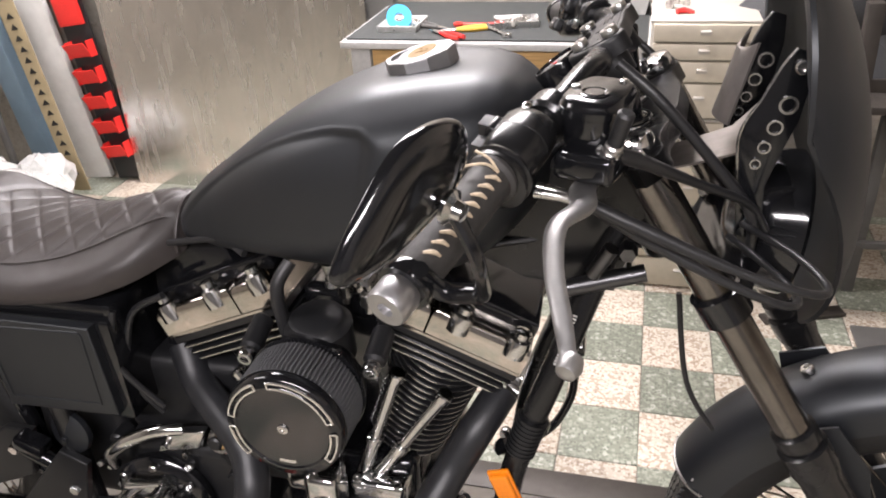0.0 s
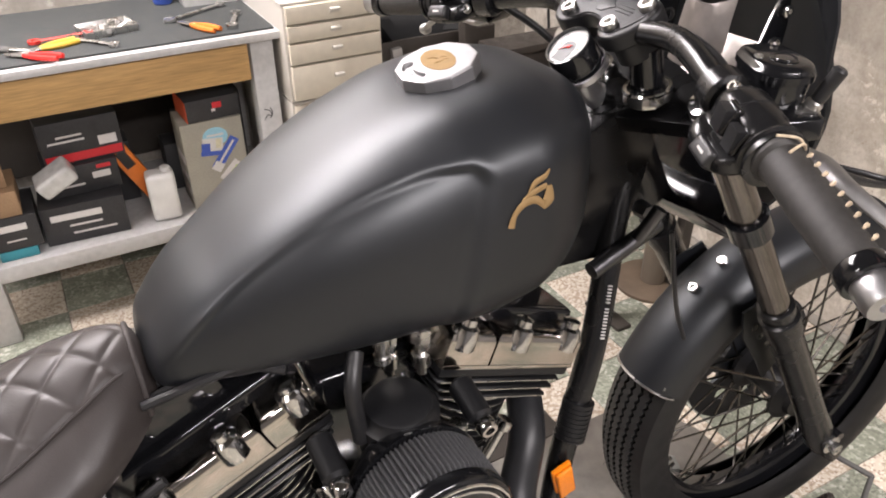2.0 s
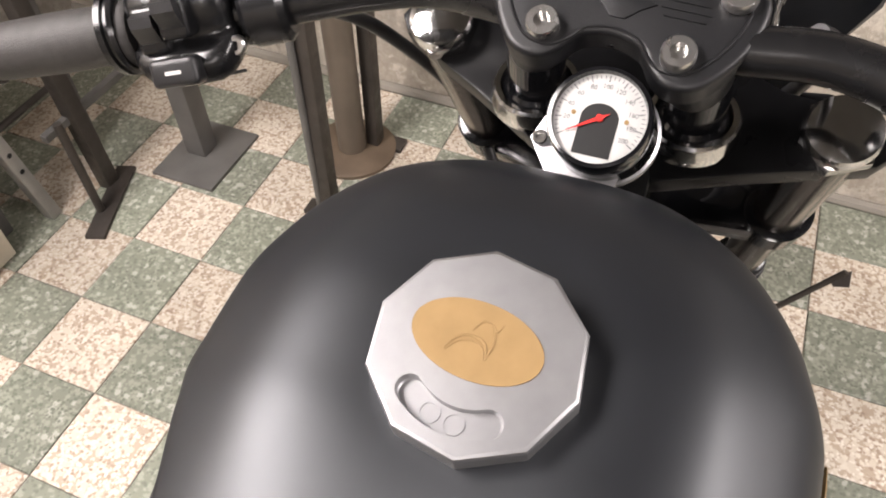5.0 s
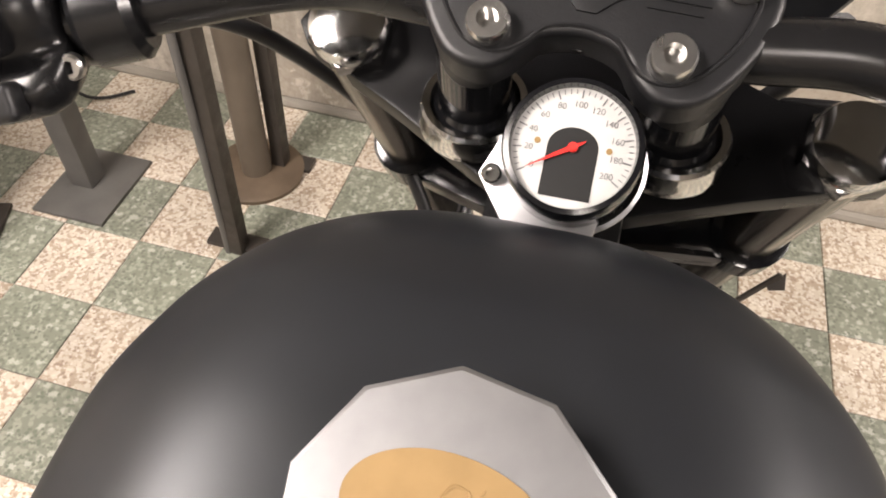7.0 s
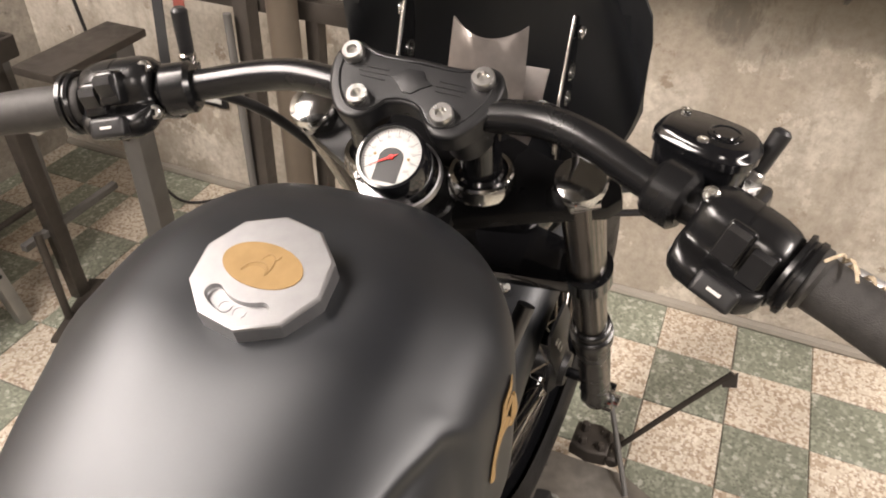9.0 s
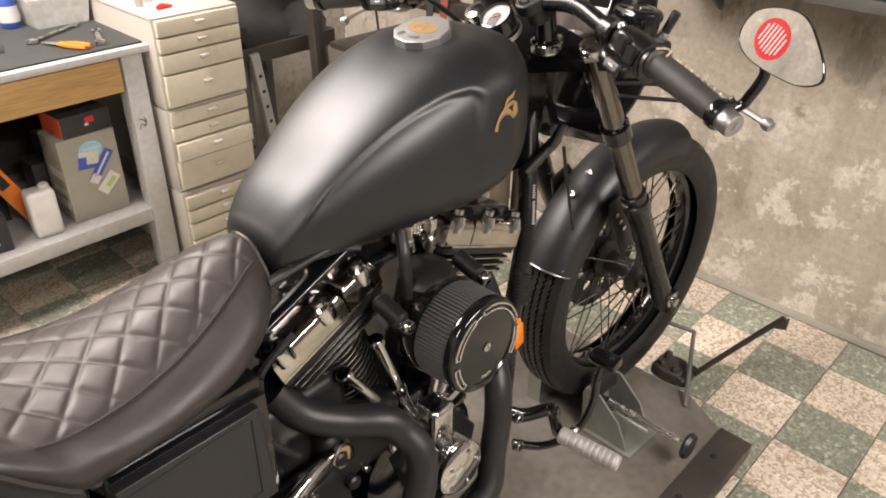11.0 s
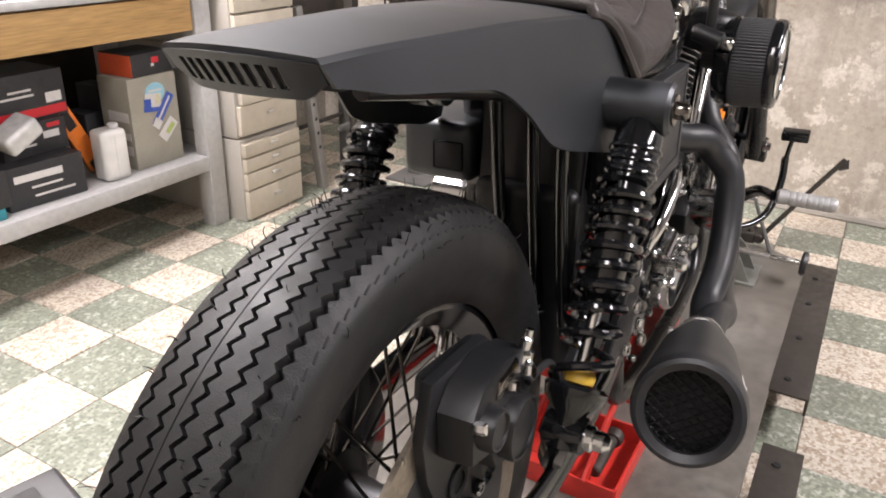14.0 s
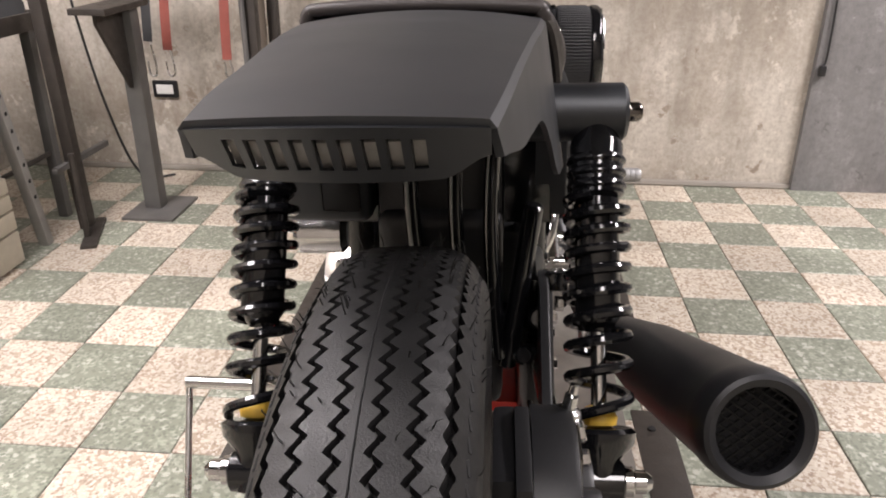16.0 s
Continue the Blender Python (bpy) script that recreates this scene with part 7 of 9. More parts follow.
# speedometer
# dial ink lightened to grey: glare of the glass put into its colour
DIALINK = mat("dial_ink_glare_grey", (0.16, 0.16, 0.165), 0.5)
gm = frame_at((0.0453, -0.0056, 1.0583), (-0.60, 0.0, 0.80), (0, -1, 0)) @ Matrix.Scale(0.94, 4)       # x to the right, y up the dial
bm = B()
lathe(bm, [(0.012, -0.042), (0.026, -0.040), (0.0295, -0.034), (0.0295, 0.002), (0.0285, 0.005), (0.0262, 0.0055), (0.0255, 0.002), (0.0255, 0.0)], gm, 56)
gauge = part("speedometer", bm, GLOSS, bike, "small round speedometer with white dial")
bm = B()
lathe(bm, [(0.0, 0.0), (0.0255, 0.0), (0.0255, 0.0012), (0.0, 0.0012)], gm, 48)
part("dial", bm, WHITE_DIAL, gauge, "white dial")
bm = B()
arch = [(-0.0105, -0.0215), (0.0105, -0.0215), (0.0105, 0.0)] + [(0.0105 * math.cos(a), 0.0085 * math.sin(a)) for a in np.linspace(0, math.pi, 14)][1:-1] + [(-0.0105, 0.0)]
prism(bm, arch, 0.0003, gm @ T3((0, 0, 0.0013)))
part("display_window", bm, BLACKINK, gauge, "black arched display window")
bm = B()
for k in range(41):
    a = radians(212 - k * (244 / 40))
    ln = 0.0036 if k % 4 == 0 else 0.002
    r = 0.0247 - ln / 2
    box(bm, ln, 0.0004 if k % 4 else 0.0006, 0.0003, gm @ T3((r * math.cos(a), r * math.sin(a), 0.0014)) @ rot("Z", math.degrees(a)))
for k, txt in enumerate(("0", "20", "40", "60", "80", "100", "120", "140", "160", "180", "200")):
    a = radians(212 - k * 24.4)
    cu = bpy.data.curves.new("dial_text", "FONT")
    cu.body, cu.size, cu.align_x, cu.align_y = txt, 0.0038, "CENTER", "CENTER"
    tob = bpy.data.objects.new("dial_text", cu)
    me = bpy.data.meshes.new_from_object(tob)
    me.transform(gm @ T3((0.0182 * math.cos(a), 0.0182 * math.sin(a), 0.0015)))
    bm.from_mesh(me)
    bpy.data.meshes.remove(me), bpy.data.objects.remove(tob), bpy.data.curves.remove(cu)
part("dial_print", bm, DIALINK, gauge, "ticks and numbers 0 to 200, greyed as by glass glare")
bm = B()
na = radians(212)
prism(bm, [(0.0212 * math.cos(na), 0.0212 * math.sin(na)), (0.0011 * math.sin(na), -0.0011 * math.cos(na)), (-0.006 * math.cos(na), -0.006 * math.sin(na)), (-0.0011 * math.sin(na), 0.0011 * math.cos(na))], 0.0005, gm @ T3((0, 0, 0.0024)))
lathe(bm, [(0.0021, 0), (0.0021, 0.0014), (0.0015, 0.002), (0, 0.002)], gm @ T3((0, 0, 0.0016)), 16)
part("needle", bm, REDPLASTIC, gauge, "red needle")
for sx in (-1, 1):
    bm = B()
    lathe(bm, [(0.0013, 0), (0.0013, 0.0006), (0, 0.0006)], gm @ T3((sx * 0.0148, 0.0008, 0.0012)), 12)
    part("dial_screw", bm, BRASS, gauge)
bm = B()
prism(bm, [(-0.041, -0.012), (-0.032, 0.012), (0.0, 0.016), (0.018, -0.02), (0.014, -0.037), (-0.024, -0.035)], 0.006, gm @ T3((0, 0, -0.034)), 0.002)
lathe(bm, [(0.030, -0.038), (0.0318, -0.037), (0.0318, -0.030), (0.030, -0.029)], gm @ T3((0.002, 0, 0)), 40, close=False)
sweep(bm, [gm @ Vector((0, 0, -0.03)), (0.085, 0, 1.0), (0.10, 0.0, 0.99)], 0.016, 12, 4, flat=(1, 0.5))
part("gauge_bracket", bm, ALU, gauge, "polished gauge bracket")
bm = B()
bolt(bm, gm @ Vector((-0.034, -0.012, -0.027)), gm.to_3x3() @ Vector((0, 0, 1)), 0.0045, 0.005)
part("bracket_bolt", bm, STEEL, gauge)

# headlight fairing seen from behind
bm = B()
grid = []
for i in range(25):
    ph = -math.pi / 2 + math.pi * i / 24
    row = []
    for j in range(33):
        u = -1 + 2 * j / 32
        z = 0.975 + 0.215 * math.sin(ph)
        w = curve_at(z, [0.755, 0.78, 0.82, 0.90, 1.03, 1.20], [0.02, 0.05, 0.08, 0.12, 0.156, 0.16])
        w *= math.sqrt(max(0.002, 1 - max(0, (z - 1.08) / 0.111) ** 2))
        y = w * math.sin(u * math.pi / 2)
        rr = min(1, (y / 0.16) ** 2 + ((z - 0.965) / 0.23) ** 2)
        x = 0.272 + 0.10 * math.sqrt(max(0, 1 - rr * 0.96)) - (z - 0.965) * 0.11
        row.append(Vector((x, y, z)))
    grid.append(row)
shell(bm, grid, 0.005)
fair = part("fairing", bm, SATIN, bike, "satin black headlight fairing")
for s in (-1, 1):
    bm = B()
    outer = [(0.24, 0.974), (0.237, 1.005), (0.242, 1.027), (0.253, 1.047), (0.268, 1.082), (0.278, 1.098), (0.292, 1.094), (0.294, 1.064), (0.289, 1.027), (0.280, 1.0), (0.273, 0.976), (0.268, 0.957), (0.271, 0.913), (0.264, 0.898), (0.246, 0.90), (0.242, 0.94)]
    prism(bm, outer, 0.004, Matrix(((1, 0, 0, 0), (0, 0, -1, s * 0.085 + 0.002), (0, 1, 0, 0), (0, 0, 0, 1))), 0.001)
    br = part("fairing_bracket", bm, GLOSS, fair, "black drilled fairing bracket")
    bm = B()
    sweep(bm, [(x - 0.0006, s * 0.085, z) for x, z in outer[:6]], 0.0016, 8, 5)
    part("bare_edge", bm, ALUCUT, br, "bare metal edge")
    for (x, z), r in zip(((0.255, 0.982), (0.261, 1.0), (0.268, 1.021), (0.277, 1.044)), (0.0055, 0.0066, 0.0078, 0.0092)):
        bm = B()
        lathe(bm, [(r * 0.75, 0), (r, 0), (r, 0.007), (r * 0.75, 0.007), (r * 0.75, 0)], frame_at((x, s * 0.085 - 0.0045, z), (0, 1, 0)), 20, close=False)
        part("bracket_bushing", bm, ALUCUT, fair)
    for x, z in ((0.257, 0.918), (0.283, 1.082)):
        bm = B()
        bolt(bm, (x, s * 0.085 + s * 0.004, z), (0, s, 0), 0.007, 0.006)
        part("bracket_bolt", bm, ALUCUT, fair)
bm = B()
lathe(bm, [(0.02, 0.0), (0.06, 0.006), (0.08, 0.03), (0.085, 0.07), (0.08, 0.075), (0.02, 0.075)], frame_at((0.245, 0, 0.885), (1, 0, -0.1)), 48)
part("headlight", bm, GLOSS, bike, "black headlight shell")
bm = B()
shell(bm, [[Vector((0.215 + 0.012 * u * u + 0.02 * v, -0.014 + 0.040 * u * (1 - 0.08 * v), 1.01 + 0.085 * v - 0.012 * (1 - u * u) * (v > 0.9))) for u in np.linspace(-1, 1, 12)] for v in np.linspace(0, 1, 8)], 0.0025)
shell(bm, [[Vector((x, -0.018 + w_ * u, z)) for u in np.linspace(-1, 1, 8)] for x, z, w_ in ((0.155, 0.954, 0.034), (0.20, 0.968, 0.038), (0.243, 0.984, 0.042), (0.268, 1.012, 0.044), (0.287, 1.039, 0.045))], 0.0025)
part("bent_plate", bm, RAWSTEEL, bike, "bent raw grey steel plate behind the fairing")

# front fender
bm = B()
grid = []
for a in np.linspace(157, 72, 48):
    row = []
    rr = 0.378
    for j in range(25):
        u = -1 + 2 * j / 24
        y = 0.062 * math.sin(u * math.pi / 2 * 0.98)
        r = rr - 0.045 * (1 - math.cos(u * math.pi / 2 * 0.98)) - 0.02 * max(0, abs(u) - 0.8) / 0.2
        row.append(FRONT + Vector((r * math.cos(radians(a)), y, r * math.sin(radians(a)))))
    grid.append(row)
shell(bm, grid, 0.003)
fend = part("front_fender", bm, SATIN, bike, "satin black short front fender", angle=50)
for a in (122, 131):
    bm = B()
    p = FRONT + Vector((0.378 * math.cos(radians(a)), 0.0, 0.378 * math.sin(radians(a))))
    bolt(bm, p, (math.cos(radians(a)), 0, math.sin(radians(a))), 0.0085, 0.009, False)
    part("fender_bolt", bm, STEEL, fend)
for y in (-0.05, 0.05):
    bm = B()
    p = FRONT + Vector((0.352 * math.cos(radians(155)), y, 0.352 * math.sin(radians(155))))
    bolt(bm, p, (math.cos(radians(155)), y * 8, math.sin(radians(155))), 0.004, 0.005)
    part("fender_rivet", bm, STEEL, fend)
bm = B()
sweep(bm, [FRONT + Vector(((0.378 - 0.045 * (1 - math.cos(u * 1.54))) * math.cos(radians(157)), 0.063 * math.sin(u * 1.54), (0.378 - 0.045 * (1 - math.cos(u * 1.54))) * math.sin(radians(157)))) for u in np.linspace(-1, 1, 12)], 0.0022, 8, 2)
part("rolled_edge", bm, STEEL, fend)
for s in (-1, 1):
    bm = B()
    prism(bm, [(0.345, 0.64), (0.40, 0.66), (0.445, 0.60), (0.462, 0.52), (0.43, 0.48), (0.40, 0.53), (0.36, 0.585)], 0.004, Matrix(((1, 0, 0, 0), (0, 0, -1, s * 0.078), (0, 1, 0, 0), (0, 0, 0, 1))), 0.001)
    part("fender_bracket", bm, SATIN, fend)
bm = B()
for k in range(3):
    lathe(bm, [(0.002, 0), (0.006, 0), (0.006, 0.002), (0.002, 0.002)], frame_at((0.375 + k * 0.018, -0.083, 0.605 - k * 0.022), (0, -1, 0)), 14)
part("bracket_hole_rim", bm, ALUCUT, fend)
# kickstand
bm = B()
sweep(bm, [(-0.12, 0.14, 0.2), (-0.16, 0.24, 0.1), (-0.2, 0.31, 0.012)], 0.011, 10, 4)
part("kickstand", bm, GLOSS, bike)

# the front wheel is turned a little to the right
axis_p = Vector((0.11, 0, 0.99))
STEER = T3(axis_p) @ Matrix.Rotation(radians(-5), 4, -FD) @ T3(-axis_p)
for ob in (fw, fend, tc, *[o for o in bike.children if o.name.split(".")[0] in ("fork_tube", "front_axle", "lower_clamp")]):
    ob.matrix_basis = STEER

# ---- lift plate under the motorcycle ----
lift = thing("lift_platform", "worn grey steel motorcycle lift plate with dark side rails", "lift", T3((0, 0, 0)))
bm = B()
prism(bm, [(-1.75, 0.665), (0.60, 0.685), (0.66, 0.80), (0.66, 1.20), (0.60, 1.35), (-1.75, 1.35)], 0.028, T3((0, 0, 0.092)), 0.003)
part("deck", bm, PLATE, lift, "stained steel deck")
bm = B()
box(bm, 2.2, 0.04, 0.09, T3((-0.6, 0.74, 0.045)), 0.004)
box(bm, 2.2, 0.04, 0.09, T3((-0.6, 1.28, 0.045)), 0.004)
for x in (-1.6, -0.9, -0.2, 0.45):
    box(bm, 0.05, 0.54, 0.05, T3((x, 1.01, 0.06)), 0.004)
part("base_frame", bm, DARKSTEEL, lift)
for x0, x1, y0, y1 in ((-0.135, 0.605, 0.600, 0.682), (-1.2, -0.33, 0.588, 0.662), (-0.6, 0.38, 1.352, 1.43)):
    bm = B()
    box(bm, x1 - x0, y1 - y0, 0.006, T3(((x0 + x1) / 2, (y0 + y1) / 2, 0.117)), 0.0015)
    box(bm, x1 - x0, 0.006, 0.04, T3(((x0 + x1) / 2, y0 + 0.003, 0.098)), 0.0015)
    part("side_rail", bm, DARKSTEEL, lift, "dark steel channel rail")
for x, y in ((-0.075, 0.65), (0.128, 0.65), (0.33, 0.65), (0.5, 0.65), (-0.39, 0.63), (-0.6, 0.63)):
    bm = B()
    lathe(bm, [(0.008, 0), (0.007, 0.003), (0.0, 0.004)], T3((x, y, 0.120)), 14)
    part("rail_bolt", bm, BLACKHOLE, lift)

# small work stand behind the rear wheel
ws = thing("work_stand", "dark grey steel stand with a black top pad", "stand", pose(-1.497, 1.090, 0.12, 0, 0, -14))
H_ = 0.518
bm = B()
box(bm, 0.17, 0.112, 0.032, T3((0, 0, H_ - 0.016)), 0.005, 3)
part("top_box", bm, mat("dark_grey_painted_steel", (0.045, 0.045, 0.048), 0.35, stain=0.4, stain_scale=20, rough_var=0.08), ws, "dark grey steel top box")
bm = B()
box(bm, 0.135, 0.078, 0.006, T3((-0.004, 0, H_ + 0.001)), 0.0025, 2)
part("pad", bm, PLASTIC, ws, "black pad")
bm = B()
cyl(bm, (-0.02, 0, 0.008), (-0.02, 0, H_ - 0.03), 0.016, seg=18)
part("column", bm, DARKSTEEL, ws)
bm = B()
box(bm, 0.10, 0.14, 0.008, T3((-0.03, 0, 0.004)), 0.002)
part("base_plate", bm, DARKSTEEL, ws)

# wheel chock
chock = thing("wheel_chock", "dull grey steel wheel clamp with threaded screw and black knob", "wheel clamp", T3((0.40, 0.86, 0.12)))
bm = B()
box(bm, 0.15, 0.16, 0.008, T3((0.02, 0.01, 0.004)), 0.002)
part("base_plate", bm, DULLSTEEL, chock)
YZ = Matrix(((0, 0, 1, 0), (1, 0, 0, 0), (0, 1, 0, 0), (0, 0, 0, 1)))        # outline in y, z, raised along x
for x in (-0.045, 0.055):
    bm = B()
    prism(bm, [(-0.055, 0.006), (0.075, 0.006), (0.085, 0.115), (0.07, 0.132), (0.045, 0.132), (-0.02, 0.075)], 0.007, T3((x, 0, 0)) @ YZ, 0.0015)
    part("side_plate", bm, DULLSTEEL, chock, "dull grey steel side plate")
bm = B()
box(bm, 0.11, 0.008, 0.115, T3((0.008, 0.072, 0.072)) @ rot("X", -5), 0.002)
part("face_plate", bm, DULLSTEEL, chock)
bm = B()
box(bm, 0.075, 0.03, 0.055, T3((0.006, 0.062, 0.138)) @ rot("X", -12), 0.008, 3)
part("rubber_pad", bm, RUBBER, chock, "black rubber pad")
bm = B()
prism(bm, [(0.205, 0.0), (0.245, 0.0), (0.245, 0.12), (0.225, 0.135), (0.205, 0.12)], 0.10, T3((-0.05, 0, 0)) @ YZ, 0.002)
part("jaw", bm, DULLSTEEL, chock, "dull grey steel jaw")
bm = B()
cyl(bm, (0.012, 0.07, 0.075), (0.012, -0.165, 0.075), 0.0075, seg=14)
for k in range(30):
    lathe(bm, [(0.0075, 0), (0.0088, 0.0015), (0.0075, 0.003)], frame_at((0.012, 0.04 - k * 0.0062, 0.075), (0, -1, 0)), 12, close=False)
part("screw_rod", bm, STEEL, chock, "threaded steel screw")
bm = B()
cyl(bm, (-0.028, 0.03, 0.092), (-0.028, -0.09, 0.090), 0.006, seg=12, bev=0.001)
part("guide_rod", bm, STEEL, chock)
bm = B()
lathe(bm, [(0.012, 0), (0.030, 0.002), (0.034, 0.009), (0.030, 0.017), (0.012, 0.019)], frame_at((0.012, -0.165, 0.075), (0, -1, 0)), 12)
part("knob", bm, PLASTIC, chock, "black star knob")

clampb = thing("floor_clamp", "black steel clamp with long handle on the lift plate", "clamp", T3((0.70, 0.88, 0.12)))
bm = B()
prism(bm, [(-0.035, -0.04), (0.03, -0.045), (0.045, -0.01), (0.035, 0.04), (-0.03, 0.042), (-0.042, 0.0)], 0.034, I4, 0.008, 3)
body = part("body", bm, DARKSTEEL, clampb, "dark steel clamp body")
for x, y, h in ((-0.022, -0.022, 0.05), (0.016, 0.02, 0.058), (0.02, -0.024, 0.046), (-0.018, 0.018, 0.05)):
    bm = B()
    lathe(bm, [(0.010, 0.03), (0.010, h - 0.006), (0.007, h - 0.002), (0.0, h)], T3((x, y, 0)), 6)
    part("nut", bm, DARKSTEEL, body)
bm = B()
cyl(bm, (-0.04, -0.05, 0.018), (0.04, -0.05, 0.018), 0.015, seg=16, bev=0.004)
part("pivot_tube", bm, DARKSTEEL, body)
bm = B()
sweep(bm, [(0.011, -0.055, 0.015), (0.035, -0.145, 0.155), (0.0555, -0.228, 0.28)], 0.0078, 8, 4, flat=(1, 0.5))
prism(bm, [(-0.012, 0), (0.026, -0.004), (0.012, 0.022), (-0.012, 0.012)], 0.006, frame_at((0.053, -0.219, 0.262), (0.6, -0.3, -0.6), (0, -0.6, 0.8)), 0.001)
part("handle", bm, DARKSTEEL, clampb, "flat dark steel handle")
bm = B()
sweep(bm, [(0.606, 0.783, 0.121), (0.660, 0.810, 0.150), (0.776, 0.867, 0.212), (0.786, 0.872, 0.219), (0.783, 0.880, 0.222), (0.755, 0.933, 0.235)], 0.0058, 10, 5)
solid("bent_rod", bm, GREYSTEEL, "bent grey steel rod standing on the lift plate", "rod")

# red jack
jack = thing("motorcycle_jack", "red steel motorcycle jack under the engine", "jack", T3((-0.40, 0.93, 0.12)))
for x0, x1 in ((-0.26, -0.07), (0.08, 0.26)):
    bm = B()
    xc, w = (x0 + x1) / 2, x1 - x0
    y0, y1 = -0.075, 0.14
    for yy in (y0, y1):
        box(bm, w, 0.005, 0.042, T3((xc, yy, 0.021)), 0.001)
    for xx in (x0, x1):
        box(bm, 0.005, y1 - y0, 0.042, T3((xx, (y0 + y1) / 2, 0.021)), 0.001)
    box(bm, w, y1 - y0, 0.004, T3((xc, (y0 + y1) / 2, 0.003)))
    part("foot_tray", bm, RED, jack, "red pressed steel tray")
    bm = B()
    cyl(bm, (x0 + 0.04, y0 + 0.05, 0.03), (x1 - 0.03, y0 + 0.05, 0.03), 0.012, seg=14, bev=0.003)
    lathe(bm, [(0.016, 0), (0.018, 0.004), (0.018, 0.02), (0.012, 0.026), (0, 0.027)], frame_at((x1 - 0.05, y0 + 0.05, 0.03), (1, 0, 0)), 16)
    part("roller", bm, DARKSTEEL, jack)
for a_, b_ in (((-0.26, -0.02, 0.03), (-0.02, -0.02, 0.16)), ((0.22, -0.02, 0.03), (0.0, -0.02, 0.16)), ((-0.26, 0.1, 0.03), (-0.02, 0.1, 0.16)), ((0.22, 0.1, 0.03), (0.0, 0.1, 0.16))):
    bm = B()
    a_, b_ = Vector(a_), Vector(b_)
    box(bm, 0.035, 0.006, (b_ - a_).length, frame_at((a_ + b_) / 2, b_ - a_, (0, 0, 1)), 0.002)
    part("lift_arm", bm, RED, jack)
bm = B()
box(bm, 0.34, 0.2, 0.02, T3((0.0, 0.04, 0.165)), 0.004)
part("saddle_plate", bm, RED, jack)
bm = B()
cyl(bm, (-0.19, 0.20, 0.20), (-0.19, 0.515, 0.195), 0.011, seg=16, bev=0.003)
part("drive_bar", bm, CHROME, jack, "chrome jack drive bar")
bm = B()
cyl(bm, (-0.188, 0.510, 0.200), (-0.305, 0.49, 0.03), 0.0055, seg=10, bev=0.002)
part("tommy_bar", bm, STEEL, jack, "thin steel bar hanging from the jack")

# ---- workbench ----
bench = thing("workbench", "pale grey steel workbench with wooden drawer front and lower shelf", "workbench", T3((0, 0, 0)))
X0, X1, Y0, Y1 = -0.80, 0.135, 2.50, 3.03
bm = B()
box(bm, X1 - X0 + 0.05, Y1 - Y0 + 0.03, 0.022, T3(((X0 + X1) / 2, (Y0 + Y1) / 2, 0.790)), 0.003)
part("tabletop", bm, BENCHPAINT, bench)
bm = B()
box(bm, X1 - X0 + 0.02, Y1 - Y0, 0.006, T3(((X0 + X1) / 2, (Y0 + Y1) / 2 + 0.01, 0.8045)), 0.002)
part("bench_mat", bm, MATBLACK, bench, "dark rubber bench mat")
for x in (X0 + 0.035, X1 - 0.035):
    for y in (Y0 + 0.035, Y1 - 0.035):
        bm = B()
        box(bm, 0.068, 0.06, 0.778, T3((x, y, 0.389)), 0.006)
        part("leg", bm, BENCHPAINT, bench)
bm = B()
for pts in ([(-0.012, 0.018), (0.004, 0.010), (0.010, -0.006), (-0.004, -0.002), (-0.014, -0.016)], [(0.006, 0.020), (0.012, 0.004), (0.004, -0.012)]):
    sweep(bm, [(0.094 + x, Y0 + 0.0045, 0.552 + z) for x, z in pts], 0.0014, 6, 5, flat=(1, 1))
part("pen_mark", bm, BLACKINK, bench, "small black pen scribble on the leg")
bm = B()
box(bm, X1 - X0 - 0.15, 0.022, 0.105, T3(((X0 + X1) / 2, Y0 + 0.02, 0.718)), 0.003)
part("drawer_front", bm, WOOD, bench, "ochre wooden drawer front")
bm = B()
box(bm, X1 - X0, Y1 - Y0 - 0.02, 0.05, T3(((X0 + X1) / 2, (Y0 + Y1) / 2, 0.228)), 0.004)
part("lower_shelf", bm, BENCHPAINT, bench)
bm = B()
box(bm, X1 - X0 - 0.1, 0.01, 0.40, T3(((X0 + X1) / 2, Y1 - 0.01, 0.49)), 0.001)
part("back_panel", bm, DARKSTEEL, bench)
# added dark sheet that stands in for the shade far under the shelf
bm = B()
box(bm, X1 - X0 - 0.08, 0.012, 0.18, T3(((X0 + X1) / 2, Y1 - 0.03, 0.10)), 0.001)
part("kick_panel", bm, DARKSTEEL, bench)
SH = 0.254


def carton(x, y, z, sx, sy, sz, material, label, name="carton", turn=0.0, marks=(), tilt=0.0, mark_mats=None):
    ob = thing(name, label, "box", pose(x, y, z, tilt, 0, turn))
    bm = B()
    box(bm, sx, sy, sz, T3((0, 0, sz / 2)), 0.003)
    part("carton_body", bm, material, ob)
    for k, (u, v, w, h, m) in enumerate(marks):
        bm = B()
        box(bm, w, 0.0006, h, T3((u, -sy / 2 - 0.0006, v)))
        part("printed_label", bm, m, ob)
    return ob


